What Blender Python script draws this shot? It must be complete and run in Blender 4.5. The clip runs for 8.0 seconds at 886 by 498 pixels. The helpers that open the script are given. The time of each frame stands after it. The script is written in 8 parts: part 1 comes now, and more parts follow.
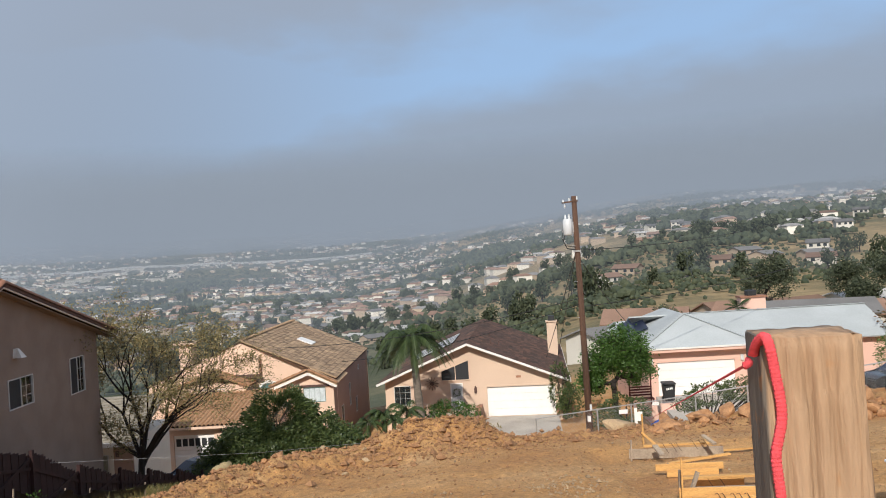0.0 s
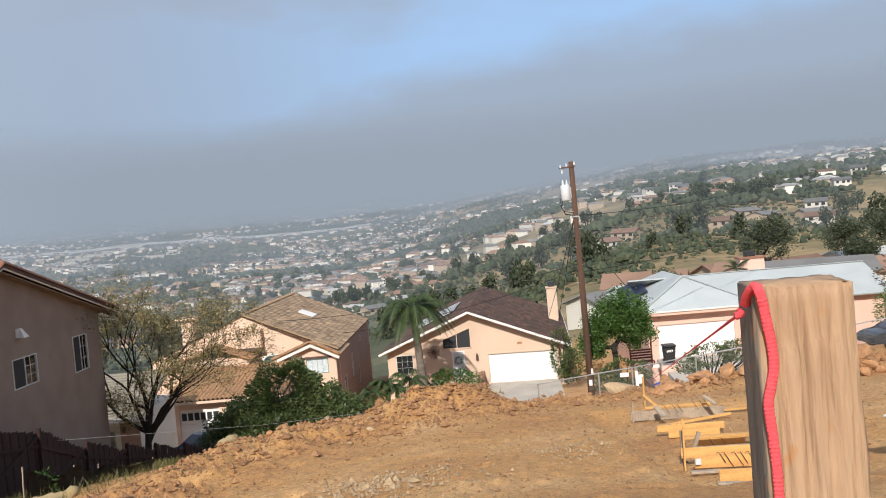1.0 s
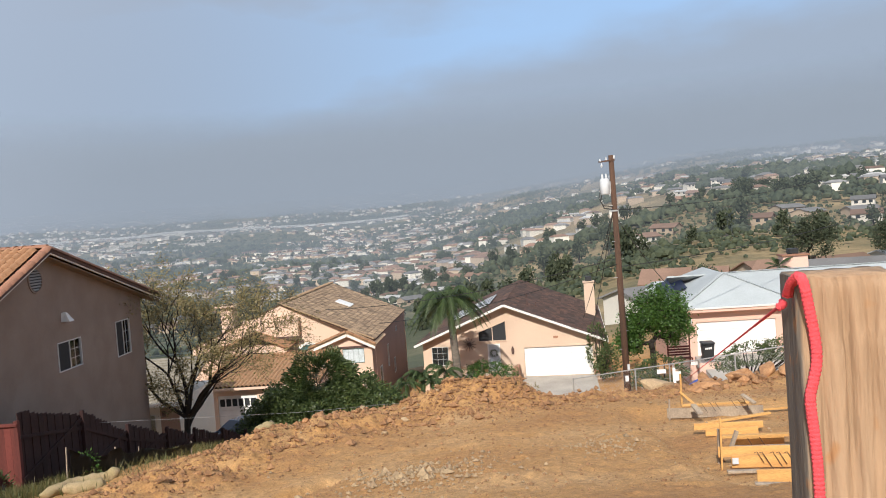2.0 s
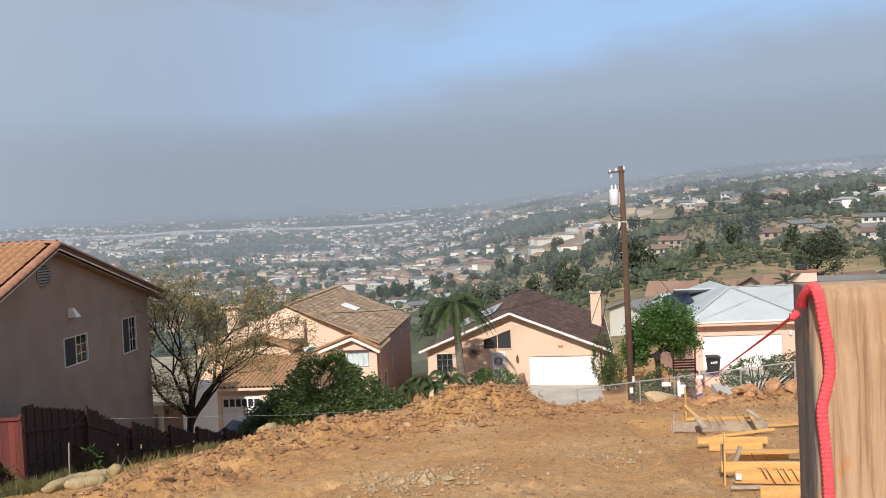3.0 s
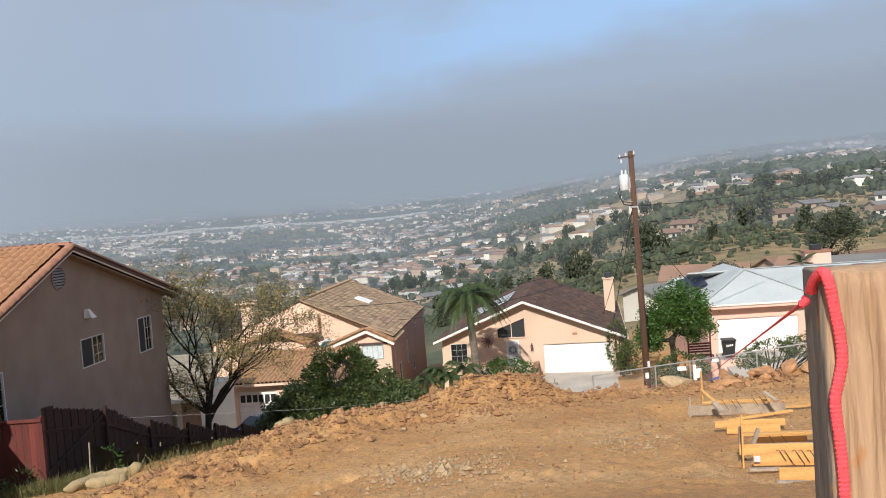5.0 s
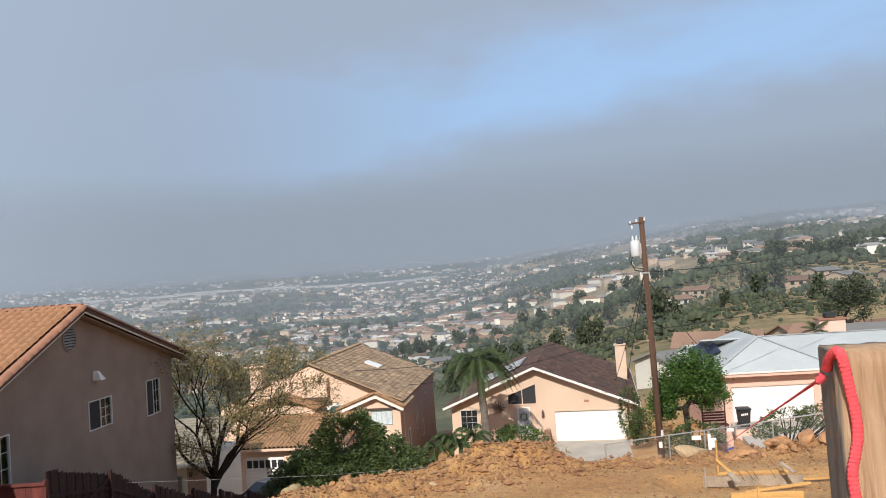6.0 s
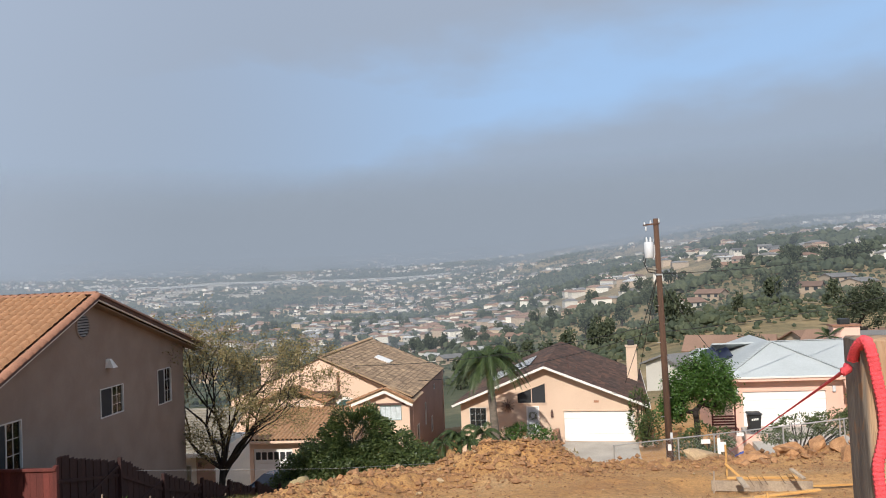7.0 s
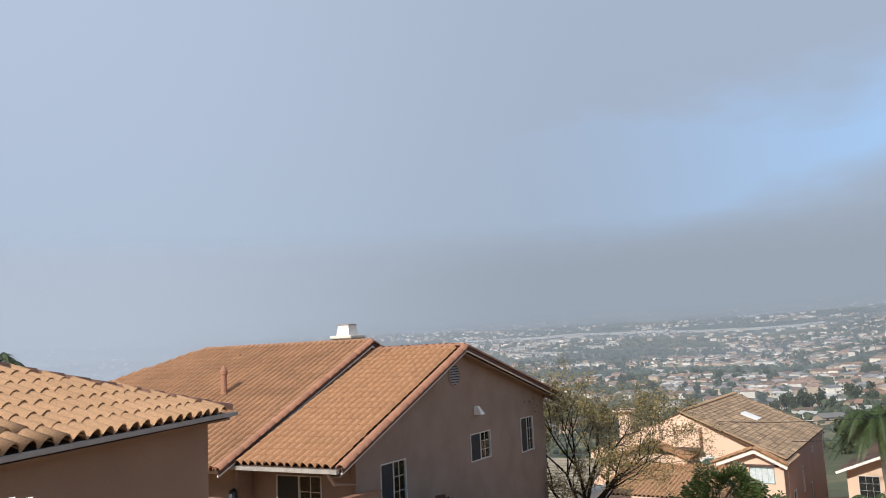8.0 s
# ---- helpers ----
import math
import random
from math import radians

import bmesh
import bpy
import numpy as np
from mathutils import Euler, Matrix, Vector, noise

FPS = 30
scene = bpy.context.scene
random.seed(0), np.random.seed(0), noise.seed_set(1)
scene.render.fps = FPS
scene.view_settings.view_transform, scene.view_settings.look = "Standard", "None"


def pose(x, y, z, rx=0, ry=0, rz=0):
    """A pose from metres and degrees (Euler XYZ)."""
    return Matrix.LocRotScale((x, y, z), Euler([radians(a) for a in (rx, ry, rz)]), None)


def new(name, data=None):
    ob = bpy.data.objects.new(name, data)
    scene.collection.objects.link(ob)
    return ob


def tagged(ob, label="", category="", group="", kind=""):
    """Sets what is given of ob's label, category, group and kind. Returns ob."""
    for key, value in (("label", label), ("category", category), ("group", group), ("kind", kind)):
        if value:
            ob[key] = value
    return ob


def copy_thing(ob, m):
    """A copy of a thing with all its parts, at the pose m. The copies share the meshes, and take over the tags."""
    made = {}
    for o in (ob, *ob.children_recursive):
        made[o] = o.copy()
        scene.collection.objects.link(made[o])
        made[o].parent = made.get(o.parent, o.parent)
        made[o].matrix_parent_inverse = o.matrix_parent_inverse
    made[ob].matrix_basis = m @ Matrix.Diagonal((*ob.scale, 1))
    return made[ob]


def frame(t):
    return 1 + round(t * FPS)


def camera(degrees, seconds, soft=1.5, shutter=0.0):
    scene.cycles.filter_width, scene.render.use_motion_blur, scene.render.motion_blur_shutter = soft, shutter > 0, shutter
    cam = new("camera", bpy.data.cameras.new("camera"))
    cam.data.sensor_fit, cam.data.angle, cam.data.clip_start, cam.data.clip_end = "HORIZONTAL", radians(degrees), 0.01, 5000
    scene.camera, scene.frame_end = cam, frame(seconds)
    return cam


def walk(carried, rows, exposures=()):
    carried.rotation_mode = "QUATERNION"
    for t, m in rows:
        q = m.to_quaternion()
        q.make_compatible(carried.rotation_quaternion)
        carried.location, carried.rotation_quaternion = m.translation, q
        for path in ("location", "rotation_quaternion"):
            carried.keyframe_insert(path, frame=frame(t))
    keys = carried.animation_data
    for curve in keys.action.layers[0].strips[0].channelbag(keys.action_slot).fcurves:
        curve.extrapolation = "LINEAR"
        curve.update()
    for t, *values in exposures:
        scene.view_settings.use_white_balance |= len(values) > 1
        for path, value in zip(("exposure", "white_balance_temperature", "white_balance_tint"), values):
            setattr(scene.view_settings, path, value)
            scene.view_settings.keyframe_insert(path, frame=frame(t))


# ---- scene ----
cam = camera(58.0, 8.0, soft=1.0)
PATH = [
    (0, 0.0001, 0.0000, 12.0093, 90.331, 3.536, -0.643),
    (0.5, 0.0022, 0.0027, 12.0083, 87.428, 5.177, -2.275),
    (1, 0.0028, -0.0003, 12.0049, 88.107, 5.053, -0.760),
    (1.5, 0.0055, 0.0058, 12.0028, 87.573, 5.275, 1.205),
    (3, 0.0029, 0.0072, 11.9987, 88.250, 2.666, 2.529),
    (3.5, 0.0016, 0.0041, 11.9995, 87.699, 3.012, 2.302),
    (4, 0.0045, 0.0089, 11.9998, 87.461, 3.205, 2.479),
    (5.5, 0.0100, 0.0199, 11.9994, 87.911, 4.694, 3.487),
    (6, 0.0001, -0.0062, 12.0062, 92.291, 3.922, 4.053),
    (6.5, 0.0033, 0.0049, 12.0038, 93.644, 3.460, 4.750),
    (7, -0.0008, 0.0054, 11.9985, 92.117, 2.542, 4.921),
    (7.5, 0.0008, -0.0008, 11.9993, 91.325, 1.564, 6.791),
    (7.6, 0.0007, 0.0012, 11.9998, 91.305, 1.388, 8.085),
    (7.7, 0.0009, 0.0010, 11.9990, 91.548, 1.005, 10.069),
    (7.8, 0.0004, 0.0006, 11.9999, 93.239, 0.767, 15.006),
    (7.9, 0.0000, 0.0002, 12.0001, 95.222, 1.775, 21.933),
    (8, -0.0011, -0.0007, 12.0000, 96.922, 2.733, 29.901),
]
walk(cam, [(t, pose(*p)) for t, *p in PATH], [(0, -0.08), (0.5, 0.06), (1.5, 0.13), (5.5, 0.13), (6.0, 0.08), (7.0, 0.05), (7.5, 0.05), (8.0, 0.12)])

# ---------------------------------------------------------------- light
SUN_AZ, SUN_EL = radians(193), radians(36)      # where the sun stands, clockwise from +y
world = bpy.data.worlds.new("sky")
scene.world = world
world.use_nodes = True
wn, wl = world.node_tree.nodes, world.node_tree.links
wn.clear()


def wnode(kind, **kw):
    n = wn.new(kind)
    for k, v in kw.items():
        if k == "inp":
            for i, x in v.items():
                n.inputs[i].default_value = x
    return n


w_out = wn.new("ShaderNodeOutputWorld")
w_bg = wn.new("ShaderNodeBackground")
w_sky = wn.new("ShaderNodeTexSky")
w_sky.sky_type, w_sky.sun_disc = "NISHITA", False
w_sky.sun_elevation, w_sky.sun_rotation = SUN_EL, SUN_AZ
w_sky.dust_density = 2.0
w_bg.inputs[1].default_value = 0.105
w_co = wn.new("ShaderNodeTexCoord")
# cloud deck: a long soft gap of blue, rising to one side, ragged by billows
w_noise = wn.new("ShaderNodeTexNoise")
w_noise.inputs["Scale"].default_value, w_noise.inputs["Detail"].default_value = 3.2, 5.0
w_noise.inputs["Roughness"].default_value = 0.5
w_map = wn.new("ShaderNodeMapping")
w_map.inputs["Scale"].default_value = (1.0, 1.0, 2.6)
w_map.inputs["Location"].default_value = (0.4, 0.2, 0.1)
wl.new(w_co.outputs["Generated"], w_map.inputs[0])
wl.new(w_map.outputs[0], w_noise.inputs["Vector"])
w_dot = wn.new("ShaderNodeVectorMath")
w_dot.operation = "DOT_PRODUCT"
w_dot.inputs[1].default_value = (-0.09, 0.0, 1.0)
wl.new(w_co.outputs["Generated"], w_dot.inputs[0])


def wmath(op, a, b=None):
    n = wn.new("ShaderNodeMath")
    n.operation = op
    for k, x in ((0, a), (1, b)):
        if x is None:
            continue
        if isinstance(x, (int, float)):
            n.inputs[k].default_value = x
        else:
            wl.new(x, n.inputs[k])
    return n.outputs[0]


w_s = wmath("ADD", wmath("SUBTRACT", w_dot.outputs["Value"], 0.215), wmath("MULTIPLY", wmath("SUBTRACT", w_noise.outputs[0], 0.5), 0.20))
w_ramp = wn.new("ShaderNodeMapRange")
w_ramp.interpolation_type = "SMOOTHSTEP"
w_ramp.inputs[1].default_value, w_ramp.inputs[2].default_value = 0.0, 0.085
w_ramp.inputs[3].default_value, w_ramp.inputs[4].default_value = 0.22, 0.88
wl.new(wmath("ABSOLUTE", w_s), w_ramp.inputs[0])
w_sep = wn.new("ShaderNodeSeparateXYZ")
wl.new(w_co.outputs["Generated"], w_sep.inputs[0])
# fog colour by height: grey at the skyline, paler and bluer upwards
w_fog = wn.new("ShaderNodeValToRGB")
for p, c in ((0.0, (3.0, 3.5, 4.2, 1)), (0.07, (3.5, 4.05, 5.0, 1)), (0.15, (4.5, 5.15, 6.7, 1)), (0.26, (5.8, 6.65, 8.7, 1)), (0.42, (6.0, 7.0, 9.4, 1)), (1.0, (4.1, 4.5, 5.6, 1))):
    e = w_fog.color_ramp.elements[0] if p == 0 else (w_fog.color_ramp.elements[1] if p == 1.0 else w_fog.color_ramp.elements.new(p))
    e.position, e.color = p, c
wl.new(w_sep.outputs[2], w_fog.inputs[0])
# the gap closes towards the skyline
w_low = wn.new("ShaderNodeMapRange")
w_low.inputs[1].default_value, w_low.inputs[2].default_value = 0.07, 0.17
w_low.inputs[3].default_value, w_low.inputs[4].default_value = 1.0, 0.0
wl.new(w_sep.outputs[2], w_low.inputs[0])
w_max = wn.new("ShaderNodeMath")
w_max.operation = "MAXIMUM"
wl.new(w_ramp.outputs[0], w_max.inputs[0])
wl.new(w_low.outputs[0], w_max.inputs[1])
w_blue = wn.new("ShaderNodeMix")
w_blue.data_type = "RGBA"
w_blue.inputs[0].default_value = 0.85
wl.new(w_sky.outputs[0], w_blue.inputs[6])
w_blue.inputs[7].default_value = (3.6, 5.9, 9.4, 1)
w_mix = wn.new("ShaderNodeMix")
w_mix.data_type = "RGBA"
w_shut = wn.new("ShaderNodeMapRange")
w_shut.interpolation_type = "SMOOTHSTEP"
w_shut.inputs[1].default_value, w_shut.inputs[2].default_value = -0.5, 0.3
w_shut.inputs[3].default_value, w_shut.inputs[4].default_value = 0.88, 0.0
wl.new(w_sep.outputs[0], w_shut.inputs[0])
wl.new(wmath("MAXIMUM", w_max.outputs[0], w_shut.outputs[0]), w_mix.inputs[0])
wl.new(w_blue.outputs[2], w_mix.inputs[6])
wl.new(w_fog.outputs[0], w_mix.inputs[7])
# the fog is paler towards the open sea on one side
w_side = wn.new("ShaderNodeMapRange")
w_side.interpolation_type = "SMOOTHSTEP"
w_side.inputs[1].default_value, w_side.inputs[2].default_value = -0.85, -0.25
w_side.inputs[3].default_value, w_side.inputs[4].default_value = 1.20, 1.0
wl.new(w_sep.outputs[0], w_side.inputs[0])
w_pale = wn.new("ShaderNodeVectorMath")
w_pale.operation = "SCALE"
wl.new(w_mix.outputs[2], w_pale.inputs[0])
wl.new(w_side.outputs[0], w_pale.inputs["Scale"])
wl.new(w_pale.outputs[0], w_bg.inputs[0])
wl.new(w_bg.outputs[0], w_out.inputs[0])

sun_data = bpy.data.lights.new("sun", "SUN")
sun_data.energy, sun_data.angle, sun_data.color = 4.7, radians(0.6), (1.0, 0.945, 0.86)
sun = new("sun", sun_data)
sun_dir = Vector((math.sin(SUN_AZ) * math.cos(SUN_EL), math.cos(SUN_AZ) * math.cos(SUN_EL), math.sin(SUN_EL)))
sun.matrix_world = sun_dir.to_track_quat("Z", "Y").to_matrix().to_4x4()


# ---------------------------------------------------------------- materials
def material(name, base, rough=0.8, scale=4.0, vary=0.25, grain=60.0, bump=0.15, metal=0.0, tint=None, island=0.0, objrand=0.0, stretch=(1, 1, 1), stain=None):
    """A surface with broad variation, fine grain and relief. tint: a second colour for the broad variation."""
    m = bpy.data.materials.new(name)
    m.use_nodes = True
    n, l = m.node_tree.nodes, m.node_tree.links
    b = n["Principled BSDF"]
    b.inputs["Roughness"].default_value, b.inputs["Metallic"].default_value = rough, metal
    co = n.new("ShaderNodeTexCoord")
    mp = n.new("ShaderNodeMapping")
    mp.inputs["Scale"].default_value = stretch
    l.new(co.outputs["Object"], mp.inputs[0])
    big, fine = n.new("ShaderNodeTexNoise"), n.new("ShaderNodeTexNoise")
    big.inputs["Scale"].default_value, big.inputs["Detail"].default_value = scale, 5
    fine.inputs["Scale"].default_value, fine.inputs["Detail"].default_value = grain, 3
    l.new(mp.outputs[0], big.inputs["Vector"])
    l.new(mp.outputs[0], fine.inputs["Vector"])
    ramp = n.new("ShaderNodeValToRGB")
    second = tint or tuple(c * (1 - vary) for c in base)
    ramp.color_ramp.elements[0].color, ramp.color_ramp.elements[1].color = (*second, 1), (*base, 1)
    ramp.color_ramp.elements[0].position, ramp.color_ramp.elements[1].position = 0.36, 0.62
    l.new(big.outputs[0], ramp.inputs[0])
    col = ramp.outputs[0]
    mul = n.new("ShaderNodeMix")
    mul.data_type, mul.blend_type = "RGBA", "MULTIPLY"
    mul.inputs[0].default_value = 1
    fr = n.new("ShaderNodeMapRange")
    fr.inputs[1].default_value, fr.inputs[2].default_value = 0.3, 0.7
    fr.inputs[3].default_value, fr.inputs[4].default_value = 1 - vary, 1 + vary * 0.6
    l.new(fine.outputs[0], fr.inputs[0])
    l.new(col, mul.inputs[6])
    l.new(fr.outputs[0], mul.inputs[7])
    col = mul.outputs[2]
    for amount, kind in ((island, 0), (objrand, 1)):
        if amount:
            src = n.new("ShaderNodeNewGeometry").outputs["Random Per Island"] if kind == 0 else n.new("ShaderNodeObjectInfo").outputs["Random"]
            mr = n.new("ShaderNodeMapRange")
            mr.inputs[3].default_value, mr.inputs[4].default_value = 1 - amount, 1 + amount
            l.new(src, mr.inputs[0])
            mm = n.new("ShaderNodeMix")
            mm.data_type, mm.blend_type = "RGBA", "MULTIPLY"
            mm.inputs[0].default_value = 1
            l.new(col, mm.inputs[6])
            l.new(mr.outputs[0], mm.inputs[7])
            col = mm.outputs[2]
    l.new(col, b.inputs["Base Color"])
    if bump:
        bp = n.new("ShaderNodeBump")
        bp.inputs["Strength"].default_value, bp.inputs["Distance"].default_value = bump, 0.02
        l.new(fine.outputs[0], bp.inputs["Height"])
        l.new(bp.outputs[0], b.inputs["Normal"])
    return m


def leaf_material(name, base, other, gloss=0.5):
    """Leaves: each one takes its own mix of two greens, and lets some light through."""
    m = bpy.data.materials.new(name)
    m.use_nodes = True
    n, l = m.node_tree.nodes, m.node_tree.links
    b, out = n["Principled BSDF"], n["Material Output"]
    g = n.new("ShaderNodeNewGeometry")
    ramp = n.new("ShaderNodeValToRGB")
    ramp.color_ramp.elements[0].color, ramp.color_ramp.elements[1].color = (*base, 1), (*other, 1)
    l.new(g.outputs["Random Per Island"], ramp.inputs[0])
    l.new(ramp.outputs[0], b.inputs["Base Color"])
    b.inputs["Roughness"].default_value = gloss
    tr = n.new("ShaderNodeBsdfTranslucent")
    l.new(ramp.outputs[0], tr.inputs[0])
    mx = n.new("ShaderNodeMixShader")
    mx.inputs[0].default_value = 0.25
    l.new(b.outputs[0], mx.inputs[1])
    l.new(tr.outputs[0], mx.inputs[2])
    l.new(mx.outputs[0], out.inputs[0])
    return m


def glass_material(name, tint):
    m = bpy.data.materials.new(name)
    m.use_nodes = True
    n, l = m.node_tree.nodes, m.node_tree.links
    n.remove(n["Principled BSDF"])
    tr, gl, mx, fr = n.new("ShaderNodeBsdfTransparent"), n.new("ShaderNodeBsdfGlossy"), n.new("ShaderNodeMixShader"), n.new("ShaderNodeFresnel")
    tr.inputs[0].default_value = (*tint, 1)
    gl.inputs["Roughness"].default_value = 0.03
    fr.inputs[0].default_value = 1.6
    l.new(fr.outputs[0], mx.inputs[0])
    l.new(tr.outputs[0], mx.inputs[1])
    l.new(gl.outputs[0], mx.inputs[2])
    l.new(mx.outputs[0], n["Material Output"].inputs[0])
    return m


def glow_haze_material(name, radius, density, high, top):
    """A glowing see-through sheet that paints in valley haze: thin low down, closing under the cloud base, thicker
    towards the sea, gone above its top.
    """
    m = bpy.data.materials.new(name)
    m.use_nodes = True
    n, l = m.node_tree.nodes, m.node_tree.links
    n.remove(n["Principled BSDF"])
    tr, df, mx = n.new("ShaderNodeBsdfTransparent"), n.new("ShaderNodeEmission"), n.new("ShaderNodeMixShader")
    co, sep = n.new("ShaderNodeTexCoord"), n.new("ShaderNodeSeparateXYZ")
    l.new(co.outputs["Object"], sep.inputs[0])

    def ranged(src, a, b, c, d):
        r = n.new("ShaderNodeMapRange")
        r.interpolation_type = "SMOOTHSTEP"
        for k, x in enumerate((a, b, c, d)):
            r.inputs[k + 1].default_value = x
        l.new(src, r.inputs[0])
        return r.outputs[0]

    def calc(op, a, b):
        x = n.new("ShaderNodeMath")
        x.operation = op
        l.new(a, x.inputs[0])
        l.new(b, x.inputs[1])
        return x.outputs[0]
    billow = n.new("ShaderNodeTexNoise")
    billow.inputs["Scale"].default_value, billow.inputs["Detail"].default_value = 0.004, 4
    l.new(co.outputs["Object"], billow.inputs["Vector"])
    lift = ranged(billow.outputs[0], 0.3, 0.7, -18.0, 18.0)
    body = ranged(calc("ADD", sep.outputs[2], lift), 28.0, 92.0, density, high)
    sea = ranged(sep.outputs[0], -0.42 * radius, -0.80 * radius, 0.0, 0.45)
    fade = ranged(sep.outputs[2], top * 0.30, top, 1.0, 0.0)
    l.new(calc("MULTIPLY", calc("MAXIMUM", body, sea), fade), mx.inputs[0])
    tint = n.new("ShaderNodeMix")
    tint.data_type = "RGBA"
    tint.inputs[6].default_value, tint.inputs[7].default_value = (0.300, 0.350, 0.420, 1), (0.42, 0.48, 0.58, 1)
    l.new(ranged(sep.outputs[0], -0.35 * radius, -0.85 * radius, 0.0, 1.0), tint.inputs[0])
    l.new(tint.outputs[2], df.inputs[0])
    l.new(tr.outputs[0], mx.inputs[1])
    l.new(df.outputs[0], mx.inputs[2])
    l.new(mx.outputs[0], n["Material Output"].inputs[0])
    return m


def ground_material():
    """Bare dug earth on the building plot, dry grass and scrub beyond it."""
    m = bpy.data.materials.new("hillside_ground")
    m.use_nodes = True
    n, l = m.node_tree.nodes, m.node_tree.links
    b = n["Principled BSDF"]
    b.inputs["Roughness"].default_value = 0.95
    geo = n.new("ShaderNodeNewGeometry")

    def noise_at(scale, detail=5, rough=0.55):
        x = n.new("ShaderNodeTexNoise")
        x.inputs["Scale"].default_value, x.inputs["Detail"].default_value, x.inputs["Roughness"].default_value = scale, detail, rough
        l.new(geo.outputs["Position"], x.inputs["Vector"])
        return x.outputs[0]

    def ramp(src, stops):
        r = n.new("ShaderNodeValToRGB")
        r.color_ramp.elements[0].position, r.color_ramp.elements[0].color = stops[0][0], (*stops[0][1], 1)
        r.color_ramp.elements[1].position, r.color_ramp.elements[1].color = stops[-1][0], (*stops[-1][1], 1)
        for p, c in stops[1:-1]:
            r.color_ramp.elements.new(p).color = (*c, 1)
        l.new(src, r.inputs[0])
        return r.outputs[0]

    def mix(f, a, c, kind="MIX"):
        x = n.new("ShaderNodeMix")
        x.data_type, x.blend_type = "RGBA", kind
        if isinstance(f, float):
            x.inputs[0].default_value = f
        else:
            l.new(f, x.inputs[0])
        l.new(a, x.inputs[6])
        l.new(c, x.inputs[7])
        return x.outputs[2]

    earth = ramp(noise_at(0.35), [(0.3, (0.40, 0.195, 0.07)), (0.5, (0.47, 0.255, 0.095)), (0.7, (0.53, 0.32, 0.145))])
    crumbs = ramp(noise_at(7.0, 6, 0.7), [(0.3, (0.62, 0.6, 0.58)), (0.55, (1.0, 1.0, 1.0)), (0.72, (1.25, 1.22, 1.18))])
    grit = ramp(noise_at(38.0, 3), [(0.35, (0.8, 0.8, 0.8)), (0.65, (1.15, 1.15, 1.15))])
    dirt = mix(1.0, mix(1.0, earth, crumbs, "MULTIPLY"), grit, "MULTIPLY")
    scrub = ramp(noise_at(0.011, 8, 0.66), [(0.36, (0.045, 0.058, 0.028)), (0.50, (0.085, 0.09, 0.042)), (0.60, (0.17, 0.145, 0.075)), (0.75, (0.32, 0.24, 0.14))])
    fine = ramp(noise_at(0.35, 6, 0.7), [(0.3, (0.7, 0.7, 0.7)), (0.7, (1.2, 1.2, 1.2))])
    gold = ramp(noise_at(0.02, 7, 0.7), [(0.34, (0.085, 0.09, 0.042)), (0.48, (0.22, 0.165, 0.078)), (0.66, (0.38, 0.27, 0.135))])
    sx = n.new("ShaderNodeSeparateXYZ")
    l.new(geo.outputs["Position"], sx.inputs[0])
    lean = n.new("ShaderNodeMath")
    lean.operation = "DIVIDE"
    l.new(sx.outputs[0], lean.inputs[0])
    l.new(sx.outputs[1], lean.inputs[1])
    turned = n.new("ShaderNodeMapRange")
    turned.inputs[1].default_value, turned.inputs[2].default_value = -0.14, 0.12
    turned.inputs[3].default_value, turned.inputs[4].default_value = -0.20, 0.10
    l.new(lean.outputs[0], turned.inputs[0])
    patch = n.new("ShaderNodeMath")
    patch.operation = "ADD"
    l.new(noise_at(0.0075, 6, 0.6), patch.inputs[0])
    l.new(turned.outputs[0], patch.inputs[1])
    bare = n.new("ShaderNodeMapRange")
    bare.inputs[1].default_value, bare.inputs[2].default_value = 0.46, 0.54
    l.new(patch.outputs[0], bare.inputs[0])
    far = mix(1.0, mix(bare.outputs[0], scrub, gold), fine, "MULTIPLY")
    dist = n.new("ShaderNodeVectorMath")
    dist.operation = "LENGTH"
    l.new(geo.outputs["Position"], dist.inputs[0])
    mr = n.new("ShaderNodeMapRange")
    mr.inputs[1].default_value, mr.inputs[2].default_value = 62, 85
    l.new(dist.outputs["Value"], mr.inputs[0])
    l.new(mix(mr.outputs[0], dirt, far), b.inputs["Base Color"])
    bp = n.new("ShaderNodeBump")
    bp.inputs["Strength"].default_value, bp.inputs["Distance"].default_value = 0.75, 0.06
    l.new(noise_at(9.0, 8, 0.72), bp.inputs["Height"])
    l.new(bp.outputs[0], b.inputs["Normal"])
    return m


GROUND = ground_material()
STUCCO_GREY = material("stucco_taupe", (0.285, 0.22, 0.18), 0.92, 1.1, 0.10, 70, 0.5, tint=(0.245, 0.185, 0.15))
STUCCO_NEAR = material("stucco_tan", (0.29, 0.19, 0.13), 0.92, 0.6, 0.12, 70, 0.35)
STUCCO_PEACH = material("stucco_peach", (0.74, 0.53, 0.40), 0.9, 0.4, 0.08, 50, 0.25)
STUCCO_CREAM = material("stucco_cream_pink", (0.66, 0.49, 0.37), 0.9, 0.35, 0.10, 50, 0.25)
STUCCO_PINK = material("stucco_pink", (0.76, 0.49, 0.39), 0.9, 0.4, 0.08, 50, 0.25)
STUCCO_WHITE = material("stucco_white", (0.74, 0.69, 0.60), 0.9, 0.4, 0.1, 50, 0.2)
TILE_RED = material("clay_tile", (0.42, 0.225, 0.118), 0.85, 0.9, 0.2, 30, 0.3, tint=(0.34, 0.18, 0.092), objrand=0.07, island=0.07)
